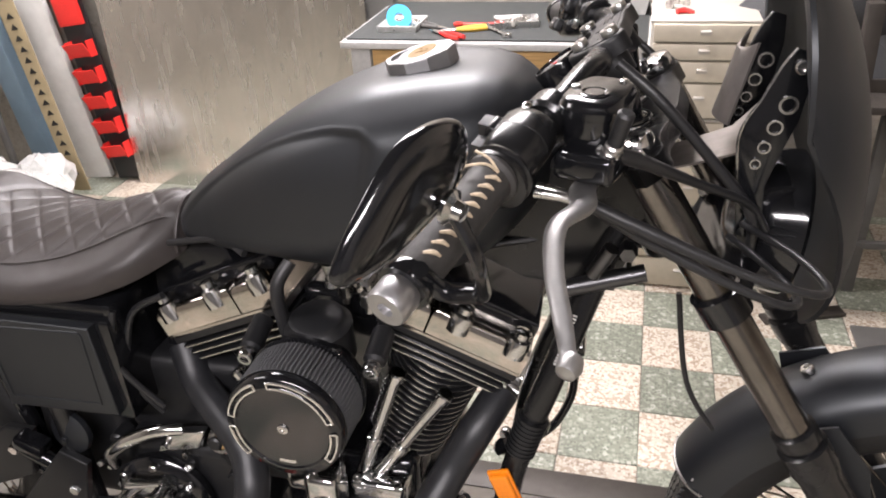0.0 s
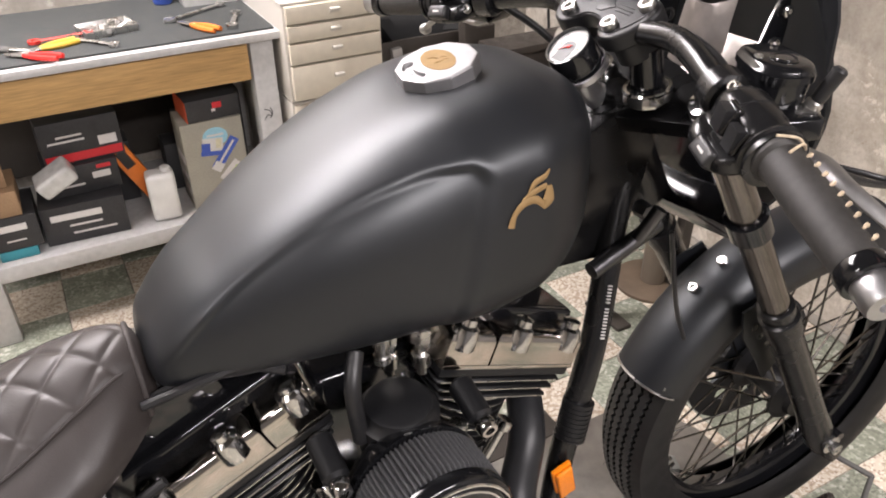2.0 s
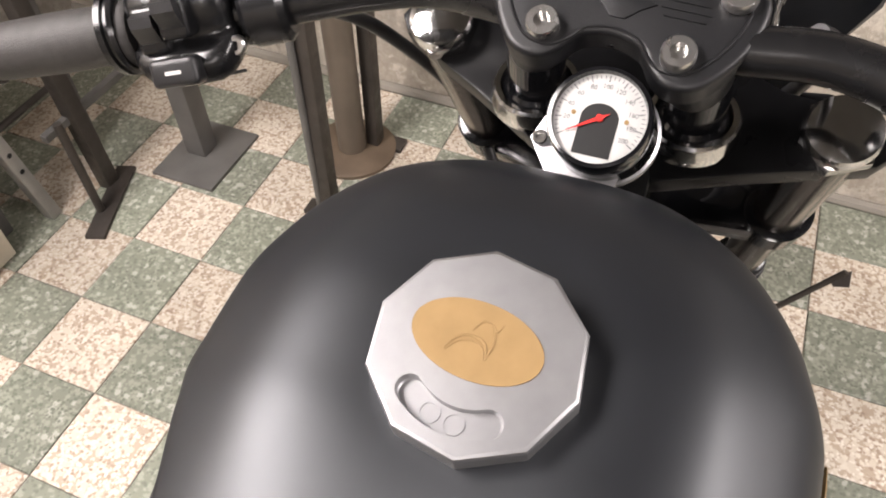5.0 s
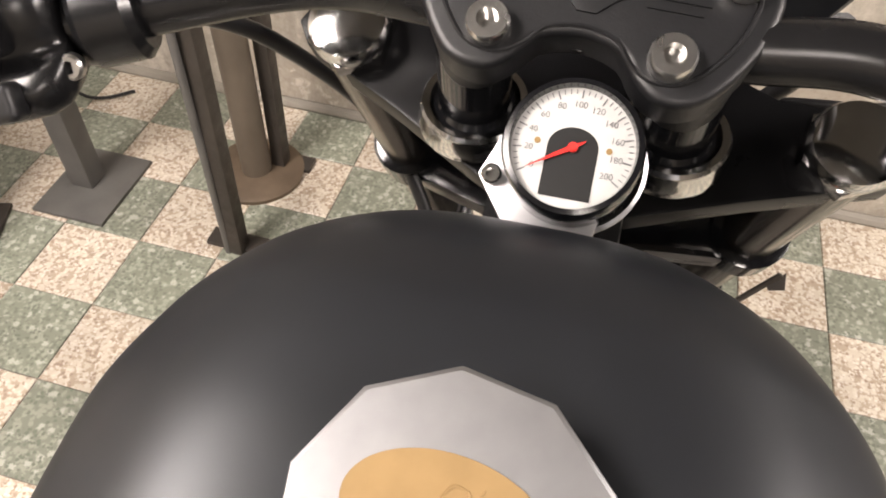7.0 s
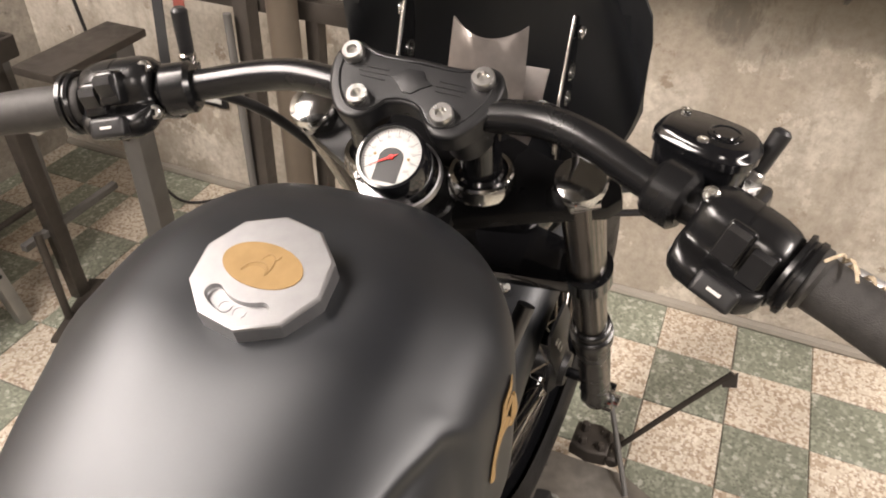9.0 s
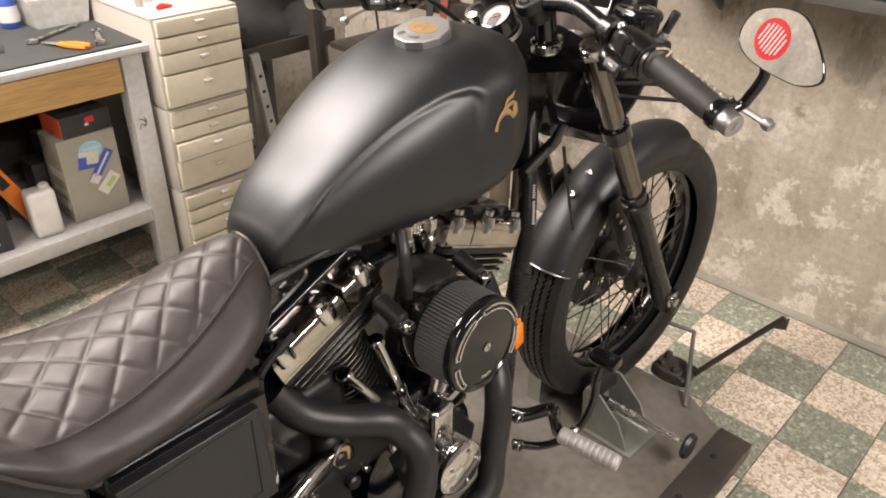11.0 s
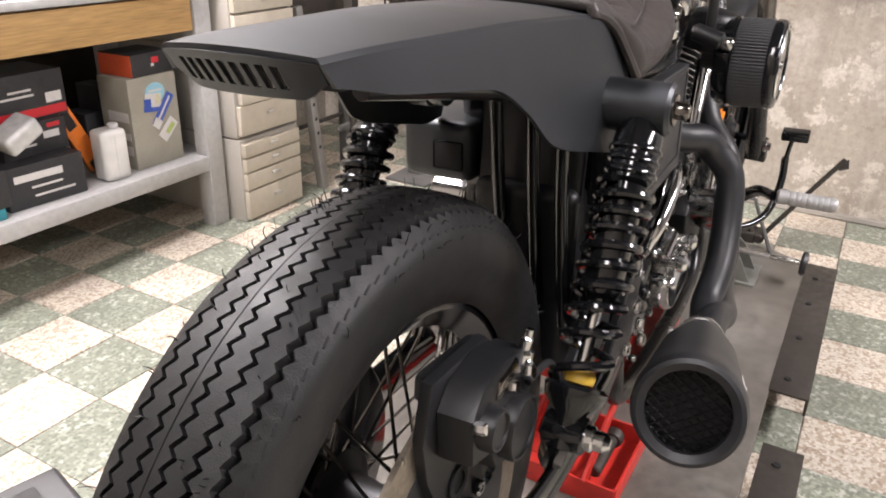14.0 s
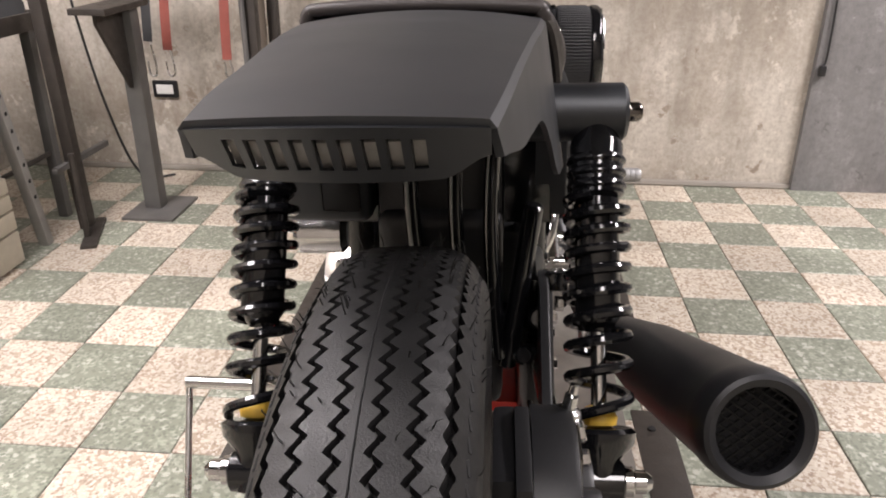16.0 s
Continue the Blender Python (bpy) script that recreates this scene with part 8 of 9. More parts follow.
carton(-0.665, 2.62, SH, 0.10, 0.16, 0.03, TEAL, "flat teal plastic box on the shelf", "plastic_box")
carton(-0.66, 2.63, SH + 0.03, 0.13, 0.18, 0.10, DARKBOX, "black printed carton on the lower shelf", marks=((0.0, 0.07, 0.07, 0.02, MARK), (0, 0.03, 0.05, 0.004, MARK)))
carton(-0.68, 2.63, SH + 0.13, 0.11, 0.16, 0.075, CARDBOARD, "low brown cardboard carton")
carton(-0.69, 2.64, SH + 0.205, 0.09, 0.12, 0.15, CARDBOARD, "tall brown cardboard carton", turn=4)
carton(-0.47, 2.66, SH, 0.23, 0.2, 0.12, DARKBOX, "black battery carton with white lettering bars", turn=-3, marks=((-0.02, 0.085, 0.14, 0.02, MARK), (0.0, 0.055, 0.09, 0.006, MARK), (0.02, 0.03, 0.12, 0.006, MARK)))
carton(-0.45, 2.70, SH + 0.12, 0.2, 0.16, 0.09, DARKBOX, "black carton with a pale label", turn=2, marks=((0.05, 0.05, 0.05, 0.02, MARK), (-0.03, 0.03, 0.06, 0.006, MARK), (0.06, 0.075, 0.04, 0.012, REDINK)))
carton(-0.43, 2.72, SH + 0.21, 0.22, 0.16, 0.13, DARKBOX, "black carton with red stripe", turn=3, marks=((0.0, 0.02, 0.21, 0.025, REDINK), (-0.04, 0.07, 0.1, 0.006, MARK), (-0.03, 0.085, 0.07, 0.006, MARK), (0.07, 0.055, 0.05, 0.028, MARK)))
bm = B()
box(bm, 0.11, 0.08, 0.055, rot("Y", -28) @ rot("X", 8), 0.014, 3)
solid("parts_bag", bm, CLEARBAG, "crumpled white plastic parts bag", "bag", T3((-0.52, 2.585, 0.456)))
can = thing("plastic_canister", "white plastic canister on the lower shelf", "canister", pose(-0.245, 2.585, SH, 0, 0, -4))
bm = B()
box(bm, 0.085, 0.07, 0.155, T3((0, 0, 0.0775)), 0.018, 4)
box(bm, 0.004, 0.002, 0.13, T3((0.0, -0.0352, 0.075)))
part("body", bm, WHITEP, can)
bm = B()
cyl(bm, (0.02, 0, 0.153), (0.02, 0, 0.168), 0.016, seg=20, bev=0.003)
part("screw_cap", bm, WHITEP, can)
lev = thing("spirit_level", "orange level leaning inside the bench", "tool", pose(-0.235, 2.66, SH + 0.005, 0, -26, 0))
bm = B()
box(bm, 0.055, 0.022, 0.34, T3((0, 0, 0.19)), 0.005)
part("body", bm, ORANGE, lev)
bm = B()
box(bm, 0.03, 0.002, 0.06, T3((0, -0.0125, 0.2)), 0.0)
part("vial", bm, PLASTIC, lev)
bm = B()
box(bm, 0.04, 0.03, 0.05, T3((0, 0.0, 0.03)), 0.006)
part("grip", bm, PLASTIC, lev)
for x, h, w in ((-0.33, 0.2, 0.07), (-0.16, 0.16, 0.07), (-0.11, 0.24, 0.06)):
    carton(x, 2.80, SH, w, 0.1, h, DARKBOX, "dark box at the back of the shelf")
PALEBLUE = mat("pale_blue_print", (0.30, 0.55, 0.66), 0.45, grain=0.1)
CREAMINK = mat("cream_print", (0.62, 0.58, 0.40), 0.45, grain=0.1)
LEAFINK = mat("yellow_green_print", (0.42, 0.52, 0.16), 0.45, grain=0.1)
carton(-0.068, 2.643, SH, 0.185, 0.136, 0.284, GREYBOX, "grey-green box with round, blue and white stickers", "parts_box")
pb = bpy.data.objects["parts_box"]
XZF = Matrix(((1, 0, 0, 0), (0, 0, -1, 0), (0, 1, 0, 0), (0, 0, 0, 1)))
bm = B()
prism(bm, [(0.038 * math.cos(a), 0.031 * math.sin(a)) for a in np.linspace(0, 2 * math.pi, 32, endpoint=False)], 0.0008, T3((0.006, -0.0682, 0.231)) @ XZF)
part("round_sticker", bm, PALEBLUE, pb, "round pale blue sticker")
for u, v, w, h, tlt, lift_m, m in ((-0.006, 0.160, 0.062, 0.048, 6, 0.0014, MARK), (-0.028, 0.150, 0.026, 0.040, 6, 0.0020, NAVY), (-0.012, 0.135, 0.066, 0.014, 6, 0.0022, NAVY), (0.012, 0.164, 0.016, 0.030, 6, 0.0020, CREAMINK),
                                   (0.006, 0.192, 0.050, 0.006, 0, 0.0014, MARK), (0.028, 0.128, 0.115, 0.030, -52, 0.0026, NAVY), (0.030, 0.130, 0.090, 0.007, -52, 0.0032, MARK), (0.000, 0.088, 0.030, 0.030, -52, 0.0032, MARK),
                                   (0.040, 0.062, 0.076, 0.040, -44, 0.0020, MARK), (0.048, 0.064, 0.040, 0.016, -44, 0.0028, LEAFINK)):
    bm = B()
    box(bm, w, 0.0006, h, T3((u, -0.068 - lift_m, v + 0.045)) @ rot("Y", tlt))
    part("sticker", bm, m, pb)
for z, h in ((0.165, 0.030), (0.105, 0.022), (0.06, 0.03)):
    bm = B()
    box(bm, 0.0008, 0.09, h, T3((-0.0932, -0.01, z)))
    part("side_label", bm, MARK, pb, "worn white label on the side")
rc_box = carton(-0.056, 2.652, SH + 0.284, 0.160, 0.14, 0.068, DARKBOX, "black carton with an orange-red end on the grey box", turn=3, marks=((0.012, 0.044, 0.028, 0.018, REDINK), (0.0, 0.03, 0.012, 0.008, MARK)))
bm = B()
box(bm, 0.0016, 0.136, 0.064, T3((-0.0808, 0, 0.034)))
part("red_end", bm, mat("orange_red_print", (0.62, 0.10, 0.04), 0.45, grain=0.1), rc_box, "orange-red end panel")
carton(0.045, 2.8, SH, 0.05, 0.1, 0.3, DARKBOX, "dark narrow upright box on the shelf")
# things on the bench
TOPZ = 0.8075
roll = thing("tape_roll", "blue tape roll lying in a clear tray", "tape", pose(-0.665, 2.64, TOPZ + 0.035, 62, 0, 12))
bm = B()
lathe(bm, [(0.016, -0.01), (0.042, -0.01), (0.043, 0), (0.042, 0.01), (0.016, 0.01), (0.016, -0.01)], I4, 40, close=False)
part("tape_body", bm, TAPEBLUE, roll)


def tray(x, y, sx, sy, material, label, turn=0.0):
    t_ = thing("parts_tray", label, "tray", pose(x, y, TOPZ, 0, 0, turn))
    bm = B()
    box(bm, sx, sy, 0.004, T3((0, 0, 0.002)))
    for u in (-1, 1):
        box(bm, 0.004, sy, 0.02, T3((u * sx / 2, 0, 0.011)) @ rot("Y", 12 * u), 0.001)
        box(bm, sx, 0.004, 0.02, T3((0, u * sy / 2, 0.011)) @ rot("X", -12 * u), 0.001)
    part("body", bm, material, t_)
    bm = B()
    r = random.Random(int(abs(x) * 1000))
    for k in range(22):
        p = Vector((r.uniform(-0.4, 0.4) * sx, r.uniform(-0.4, 0.4) * sy, 0.008))
        d = Vector((r.uniform(-1, 1), r.uniform(-1, 1), r.uniform(-0.1, 0.4))).normalized()
        cyl(bm, p, p + d * r.uniform(0.015, 0.035), r.uniform(0.003, 0.008), seg=8)
    part("loose_fastener", bm, STEEL, t_)["kind"] = "stuff"


tray(-0.66, 2.66, 0.13, 0.15, CLEARBAG, "clear tray with loose metal parts")
tray(-0.28, 2.70, 0.14, 0.1, STEEL, "metal tray of small parts", 12)


def hand_tool(x, y, turn, handle, label, length=0.16, kind="pliers"):
    t_ = thing(kind, label, "tool", pose(x, y, TOPZ + 0.008, 0, 0, turn))
    bm = B()
    if kind == "pliers":
        for s in (-1, 1):
            sweep(bm, [(0, s * 0.004, 0), (0.05, s * 0.014, 0), (0.10, s * 0.012, 0)], [0.006, 0.008, 0.007], 8, 4)
        part("handle", bm, handle, t_)
        bm = B()
        sweep(bm, [(0.01, 0, 0), (-0.03, 0, 0), (-0.06, 0, 0)], [0.011, 0.009, 0.004], 8, 3, flat=(0.5, 1))
        part("jaws", bm, STEEL, t_)
    else:
        sweep(bm, [(-length / 2, 0, 0), (length / 2, 0, 0)], [0.008, 0.006], 8, 3, flat=(0.45, 1))
        lathe(bm, [(0.008, -0.004), (0.015, -0.004), (0.015, 0.004), (0.008, 0.004), (0.008, -0.004)], T3((length / 2, 0, 0)), 16, close=False)
        lathe(bm, [(0.009, -0.004), (0.017, -0.004), (0.017, 0.004), (0.009, 0.004), (0.009, -0.004)], T3((-length / 2, 0, 0)), 16, close=False)
        part("shaft", bm, handle, t_)


hand_tool(-0.50, 2.56, -38, REDPLASTIC, "pliers with red handles on the bench")
hand_tool(-0.46, 2.60, 20, YELLOW, "pliers with yellow handles on the bench")
hand_tool(-0.53, 2.63, 150, GREYSTEEL, "grey steel pliers on the bench")
hand_tool(-0.33, 2.60, -52, STEEL, "steel wrench on the bench", 0.15, "wrench")
hand_tool(-0.40, 2.68, 8, RED, "red screwdriver on the bench", 0.14, "wrench")
hand_tool(0.06, 2.62, 70, STEEL, "steel wrench near the bench edge", 0.13, "wrench")
hand_tool(-0.06, 2.62, -60, ORANGE, "small pliers with orange handles on the bench", 0.1)
hand_tool(-0.02, 2.75, 30, STEEL, "long steel wrench at the back", 0.2, "wrench")
bt = thing("spray_bottle", "blue and white spray bottle on the bench", "bottle", T3((-0.08, 2.93, TOPZ)))
bm = B()
lathe(bm, [(0.026, 0), (0.03, 0.006), (0.03, 0.12), (0.018, 0.15), (0.012, 0.17), (0, 0.172)], I4, 28)
part("body", bm, NAVY, bt)
bm = B()
lathe(bm, [(0.0306, 0.02), (0.0306, 0.07)], I4, 28, close=False)
part("label_band", bm, MARK, bt)
bm = B()
shell(bm, [[Vector((0.08 * u * (1 + 0.18 * v), 0.055 * w_ * (1 + 0.18 * v), 0.09 * v)) for u, w_ in ((-1, -1), (1, -1), (1, 1), (-1, 1), (-1, -1))] for v in np.linspace(0, 1, 4)], 0.003)
solid("clear_tub", bm, CLEARBAG, "empty clear plastic tub on the bench", "tub", T3((0.05, 2.90, TOPZ)))

# ---- drawer cabinets ----
cab = thing("drawer_cabinet", "cream metal drawer cabinet in three stacked sections", "cabinet", T3((0, 0, 0)))
CX0, CX1, CY = 0.158, 0.445, 2.432
sections = ((0.0, 0.296, (0.105, 0.062, 0.05, 0.05)), (0.300, 0.590, (0.105, 0.062, 0.05, 0.052)), (0.594, 0.878, (0.105, 0.062, 0.048, 0.052)))
for k, (z0, z1, hs) in enumerate(sections):
    bm = B()
    off = 0.008 * (k % 2)
    box(bm, CX1 - CX0 + 0.012, 0.55, z1 - z0 - 0.002, T3(((CX0 + CX1) / 2, CY + 0.015 + 0.275 + off, (z0 + z1) / 2)), 0.004)
    part("carcass", bm, CABSIDE, cab)
    z = z0 + 0.008
    for j, h in enumerate(hs):
        bm = B()
        pull = 0.012 if (k, j) == (1, 1) else 0.0
        box(bm, CX1 - CX0 - 0.004, 0.02, h - 0.004, T3(((CX0 + CX1) / 2, CY + 0.008 + off - pull, z + h / 2)), 0.0025)
        dr = part("drawer", bm, CABINET, cab)
        bm = B()
        box(bm, 0.030, 0.016, 0.007, T3(((CX0 + CX1) / 2, CY - 0.009 + off - pull, z + h * 0.62)), 0.002)
        box(bm, 0.030, 0.004, 0.014, T3(((CX0 + CX1) / 2, CY - 0.0035 + off - pull, z + h * 0.62 - 0.003)), 0.001)
        part("pull", bm, CABSIDE, dr)
        z += h + 0.003
bm = B()
box(bm, 0.30, 0.55, 0.006, T3((0.30, CY + 0.29, 0.881)), 0.002)
part("cabinet_top", bm, CABSIDE, cab)
bm = B()
sweep(bm, [(-0.02, 0, 0.008), (0.0, 0.01, 0.01), (0.03, 0.005, 0.006)], [0.007, 0.009, 0.004], 8, 4)
solid("red_cap", bm, REDPLASTIC, "small red plastic cap on the cabinet", "cap", T3((0.24, 2.52, 0.884)))
for x, y, h in ((0.2, 2.6, 0.05), (0.22, 2.66, 0.045), (0.25, 2.64, 0.03)):
    bm = B()
    lathe(bm, [(0.012, 0), (0.012, h * 0.4), (0.007, h * 0.42), (0.007, h), (0, h)], I4, 10)
    solid("socket_bit", bm, STEEL, "steel socket standing on the cabinet", "socket", T3((x, y, 0.884)), group="sockets on the cabinet")

# ---- galvanised sheet and tool corner ----
sheet = thing("metal_sheet", "large dull galvanised sheet leaning against the wall", "sheet metal", pose(-1.45, 2.955, 0.0, -2, 0, 0))
bm = B()
grid = [[Vector((-0.66 + 1.20 * u, 0.004 * math.sin(u * 9 + v * 3), 1.35 * v)) for u in np.linspace(0, 1, 30)] for v in np.linspace(0, 1, 20)]
shell(bm, grid, 0.002)
part("sheet", bm, ZINC, sheet)
bm = B()
cyl(bm, (0.54, 0.002, 0.0), (0.54, 0.002, 1.35), 0.003, seg=6)
part("folded_edge", bm, STEEL, sheet)
bm = B()
box(bm, 0.12, 0.05, 1.4, T3((0, 0, 0.7)), 0.004)
solid("dark_upright", bm, GREYSTEEL, "dark grey upright board behind the bench", "board", T3((-0.86, 3.02, 0)))
rb = thing("bin_strip", "red plastic strip of open bins on a black rail", "bin rack", pose(-2.16, 2.95, 0.02, -2, -7, 0))
bm = B()
box(bm, 0.14, 0.01, 1.2, T3((0, 0.02, 0.6)), 0.002)
part("rail", bm, PLASTIC, rb)
for k in range(5):
    bm = B()
    z = 0.12 + k * 0.115
    shell(bm, [[Vector((x, -0.02 - 0.03 * v, z + 0.06 * v)) for x in np.linspace(-0.05, 0.06, 3)] for v in np.linspace(0, 1, 3)], 0.004)
    box(bm, 0.11, 0.03, 0.008, T3((0.005, 0.0, z)))
    for x in (-0.05, 0.06):
        box(bm, 0.005, 0.045, 0.07, T3((x, -0.01, z + 0.03)))
    part("bin", bm, REDPLASTIC, rb)
bm = B()
box(bm, 0.12, 0.02, 0.14, T3((0, 0.0, 0.78)), 0.003)
part("red_header", bm, REDPLASTIC, rb)
bm = B()
box(bm, 0.16, 0.03, 1.5, T3((0, 0, 0.75)), 0.004)
solid("cream_panel", bm, WHITEP, "tall cream panel against the wall", "panel", pose(-2.36, 2.99, 0, -1, -7, 0))
strip = thing("slotted_strip", "tan perforated metal strip leaning on the wall", "metal strip", pose(-2.34, 2.84, 0, -4, -10, 0))
bm = B()
box(bm, 0.09, 0.006, 0.86, T3((0, 0, 0.43)), 0.001)
part("strip_body", bm, mat("tan_card", (0.36, 0.29, 0.17), 0.6, stain=0.4, stain_scale=12), strip)
bm = B()
for k in range(16):
    prism(bm, [(-0.02, 0), (0.02, 0), (0.0, 0.024)], 0.002, T3((0, -0.0045, 0.08 + k * 0.047)) @ Matrix(((1, 0, 0, 0), (0, 0, -1, 0.0), (0, 1, 0, 0), (0, 0, 0, 1))))
part("slot_mark", bm, BLACKINK, strip)
bm = B()
box(bm, 0.10, 0.06, 1.6, T3((0, 0, 0.8)), 0.004)
solid("blue_upright", bm, mat("blue_grey_paint", (0.13, 0.19, 0.24), 0.5, stain=0.4, stain_scale=9), "blue-grey steel rack upright", "upright", pose(-2.54, 2.92, 0, 0, -7, 0))
binr = thing("bin_rack", "grey plastic pigeonhole rack of bins", "bin rack", pose(-2.82, 2.76, 0.0, 0, 0, 8))
bm = B()
for z in (0.40, 0.52, 0.64, 0.76, 0.88, 1.0):
    box(bm, 0.30, 0.22, 0.012, T3((0, 0, z)), 0.002)
for x in (-0.15, -0.05, 0.05, 0.15):
    box(bm, 0.01, 0.22, 0.6, T3((x, 0, 0.70)), 0.002)
box(bm, 0.30, 0.01, 0.6, T3((0, 0.11, 0.70)))
part("pigeonholes", bm, CABSIDE, binr)
for x in (-0.13, 0.13):
    for y in (-0.09, 0.09):
        bm = B()
        box(bm, 0.025, 0.025, 0.40, T3((x, y, 0.20)), 0.003)
        part("leg", bm, GREYSTEEL, binr)
for k, (x, y, r_) in enumerate(((-2.25, 2.55, 0.10), (-2.42, 2.50, 0.12), (-2.36, 2.68, 0.11), (-2.55, 2.6, 0.11))):
    bm = B()
    bmesh.ops.create_icosphere(bm, subdivisions=3, radius=1.0)
    for v in bm.verts:
        n_ = noise.noise(v.co * 2.2 + Vector((k * 7, 0, 0))) * 0.35 + noise.noise(v.co * 6) * 0.12
        v.co = Vector((v.co.x * r_, v.co.y * r_ * 0.9, max(-0.9, v.co.z) * r_ * 1.1)) * (1 + n_)
    lo = min(v.co.z for v in bm.verts)
    solid("parts_bag", bm, CLEARBAG, "clear bag full of metal parts on the floor", "bag", T3((x, y, -lo)), group="bags in the tool corner", angle=25)

# ---- stands in the far corner ----
st = thing("column_stand", "grey steel column stand with square base plate", "stand", T3((0.93, 2.2, 0)))
bm = B()
box(bm, 0.24, 0.19, 0.010, T3((0, 0, 0.005)), 0.002)
part("base_plate", bm, GREYSTEEL, st)
bm = B()
box(bm, 0.06, 0.06, 0.72, T3((0.01, 0.02, 0.37)), 0.004)
part("column", bm, GREYSTEEL, st)
bm = B()
prism(bm, [(0, 0), (0.03, 0.0), (0.03, 0.26), (-0.16, 0.26), (-0.16, 0.23)], 0.012, Matrix(((1, 0, 0, -0.03), (0, 0, -1, 0.03), (0, 1, 0, 0.46), (0, 0, 0, 1))), 0.001)
part("gusset", bm, DARKSTEEL, st)
bm = B()
box(bm, 0.30, 0.12, 0.02, T3((-0.09, 0.02, 0.735)), 0.003)
part("top_plate", bm, DARKSTEEL, st)
ts = thing("tee_stand", "dark steel stand with flat bar foot", "stand", T3((0.62, 2.33, 0)))
bm = B()
box(bm, 0.26, 0.05, 0.012, T3((0.06, 0, 0.006)) @ rot("Z", 20), 0.002)
part("foot", bm, DARKSTEEL, ts)
bm = B()
cyl(bm, (0.02, 0, 0.012), (0.02, 0, 0.30), 0.011, seg=10)
box(bm, 0.04, 0.04, 0.95, T3((0.10, 0.05, 0.475)) @ rot("Y", -2), 0.003)
part("post", bm, DARKSTEEL, ts)
bm = B()
box(bm, 0.34, 0.02, 0.02, T3((0.18, 0.06, 0.24)), 0.002)
part("crossbar", bm, GREYSTEEL, ts)
rs = thing("round_stand", "rusty steel column on a round base", "stand", T3((1.10, 1.83, 0)))
bm = B()
lathe(bm, [(0.12, 0), (0.122, 0.012), (0.115, 0.016), (0.0, 0.016)], I4, 40)
part("round_base", bm, mat("brown_rusty_steel", (0.15, 0.11, 0.075), 0.6, stain=0.6, stain_scale=14, metal=0.3), rs)
bm = B()
cyl(bm, (0, 0, 0.015), (0, 0, 1.15), 0.038, seg=24)
part("column", bm, mat("brown_column_paint", (0.13, 0.105, 0.08), 0.5, stain=0.5, stain_scale=8), rs)
fr = thing("steel_rack", "dark steel frame rack with hanging straps", "rack", T3((0.86, 1.76, 0)))
bm = B()
for x, y in ((0.0, 0.0), (0.3, 0.02)):
    box(bm, 0.04, 0.035, 1.25, T3((x, y, 0.625)) @ rot("Y", 1.5), 0.003)
    box(bm, 0.05, 0.16, 0.012, T3((x, y, 0.006)), 0.002)
part("upright", bm, DARKSTEEL, fr)
bm = B()
cyl(bm, (-0.03, 0.02, 0.0), (-0.03, 0.02, 0.9), 0.009, seg=10)
part("thin_rod", bm, GREYSTEEL, fr)
bm = B()
box(bm, 0.045, 0.9, 0.05, T3((0.30, 0.30, 0.80)), 0.003)
part("beam", bm, DARKSTEEL, fr)
for k, (y, m) in enumerate(((0.18, STRAP), (0.40, STRAP), (0.47, CLOTH))):
    bm = B()
    sweep(bm, [(0.27, y, 0.84), (0.268, y, 0.80), (0.265, y + 0.01, 0.66), (0.262, y + 0.015, 0.52 + 0.03 * k)], 0.02, 6, 4, flat=(0.12, 1))
    sweep(bm, [(0.34, y, 0.84), (0.34, y, 0.78)], 0.02, 6, 4, flat=(0.12, 1))
    box(bm, 0.08, 0.04, 0.004, T3((0.305, y, 0.843)))
    part("strap", bm, m, fr)
    bm = B()
    sweep(bm, [(0.26, y + 0.005, 0.52 + 0.03 * k), (0.26, y - 0.005, 0.47), (0.26, y + 0.02, 0.46), (0.26, y + 0.025, 0.51)], 0.004, 8, 4)
    part("strap_hook", bm, STEEL, fr)
# perforated tube leaning on the trolley
pt = thing("perforated_tube", "pale grey perforated steel tube leaning on the trolley", "tube")
tube_a, tube_b = Vector((0.589, 2.446, 0.0)), Vector((0.505, 2.47, 0.70))
bm = B()
box(bm, 0.034, 0.034, (tube_b - tube_a).length, frame_at((tube_a + tube_b) / 2, tube_b - tube_a, (1, 0, 0)), 0.004, 2)
part("tube", bm, mat("pale_zinc_tube", (0.36, 0.35, 0.33), 0.45, metal=0.4, stain=0.4, stain_scale=14), pt)
# holes are flat discs, the shade inside them painted black
for k in range(9):
    c = tube_a.lerp(tube_b, 0.25 + k * 0.08)
    bm = B()
    lathe(bm, [(0.007, 0), (0.0, 0.0006)], frame_at(c + Vector((0, -0.0172, 0)), (0, -1, 0)), 12)
    part("hole", bm, BLACKHOLE, pt)
# tool trolley with a covered machine
tr = thing("tool_trolley", "dark steel tool trolley with open tray", "trolley", T3((0.56, 2.62, 0)))
for x, y in ((-0.07, -0.1), (0.28, -0.1), (-0.07, 0.28), (0.28, 0.28)):
    bm = B()
    box(bm, 0.035, 0.035, 0.66, T3((x, y, 0.33)), 0.003)
    part("leg", bm, GREYSTEEL, tr)
bm = B()
box(bm, 0.42, 0.46, 0.008, T3((0.10, 0.09, 0.664)), 0.002)
box(bm, 0.42, 0.012, 0.055, T3((0.10, -0.14, 0.69)), 0.003)
box(bm, 0.012, 0.46, 0.055, T3((-0.11, 0.09, 0.69)), 0.003)
box(bm, 0.012, 0.46, 0.055, T3((0.31, 0.09, 0.69)), 0.003)
part("tray", bm, DARKSTEEL, tr)
bm = B()
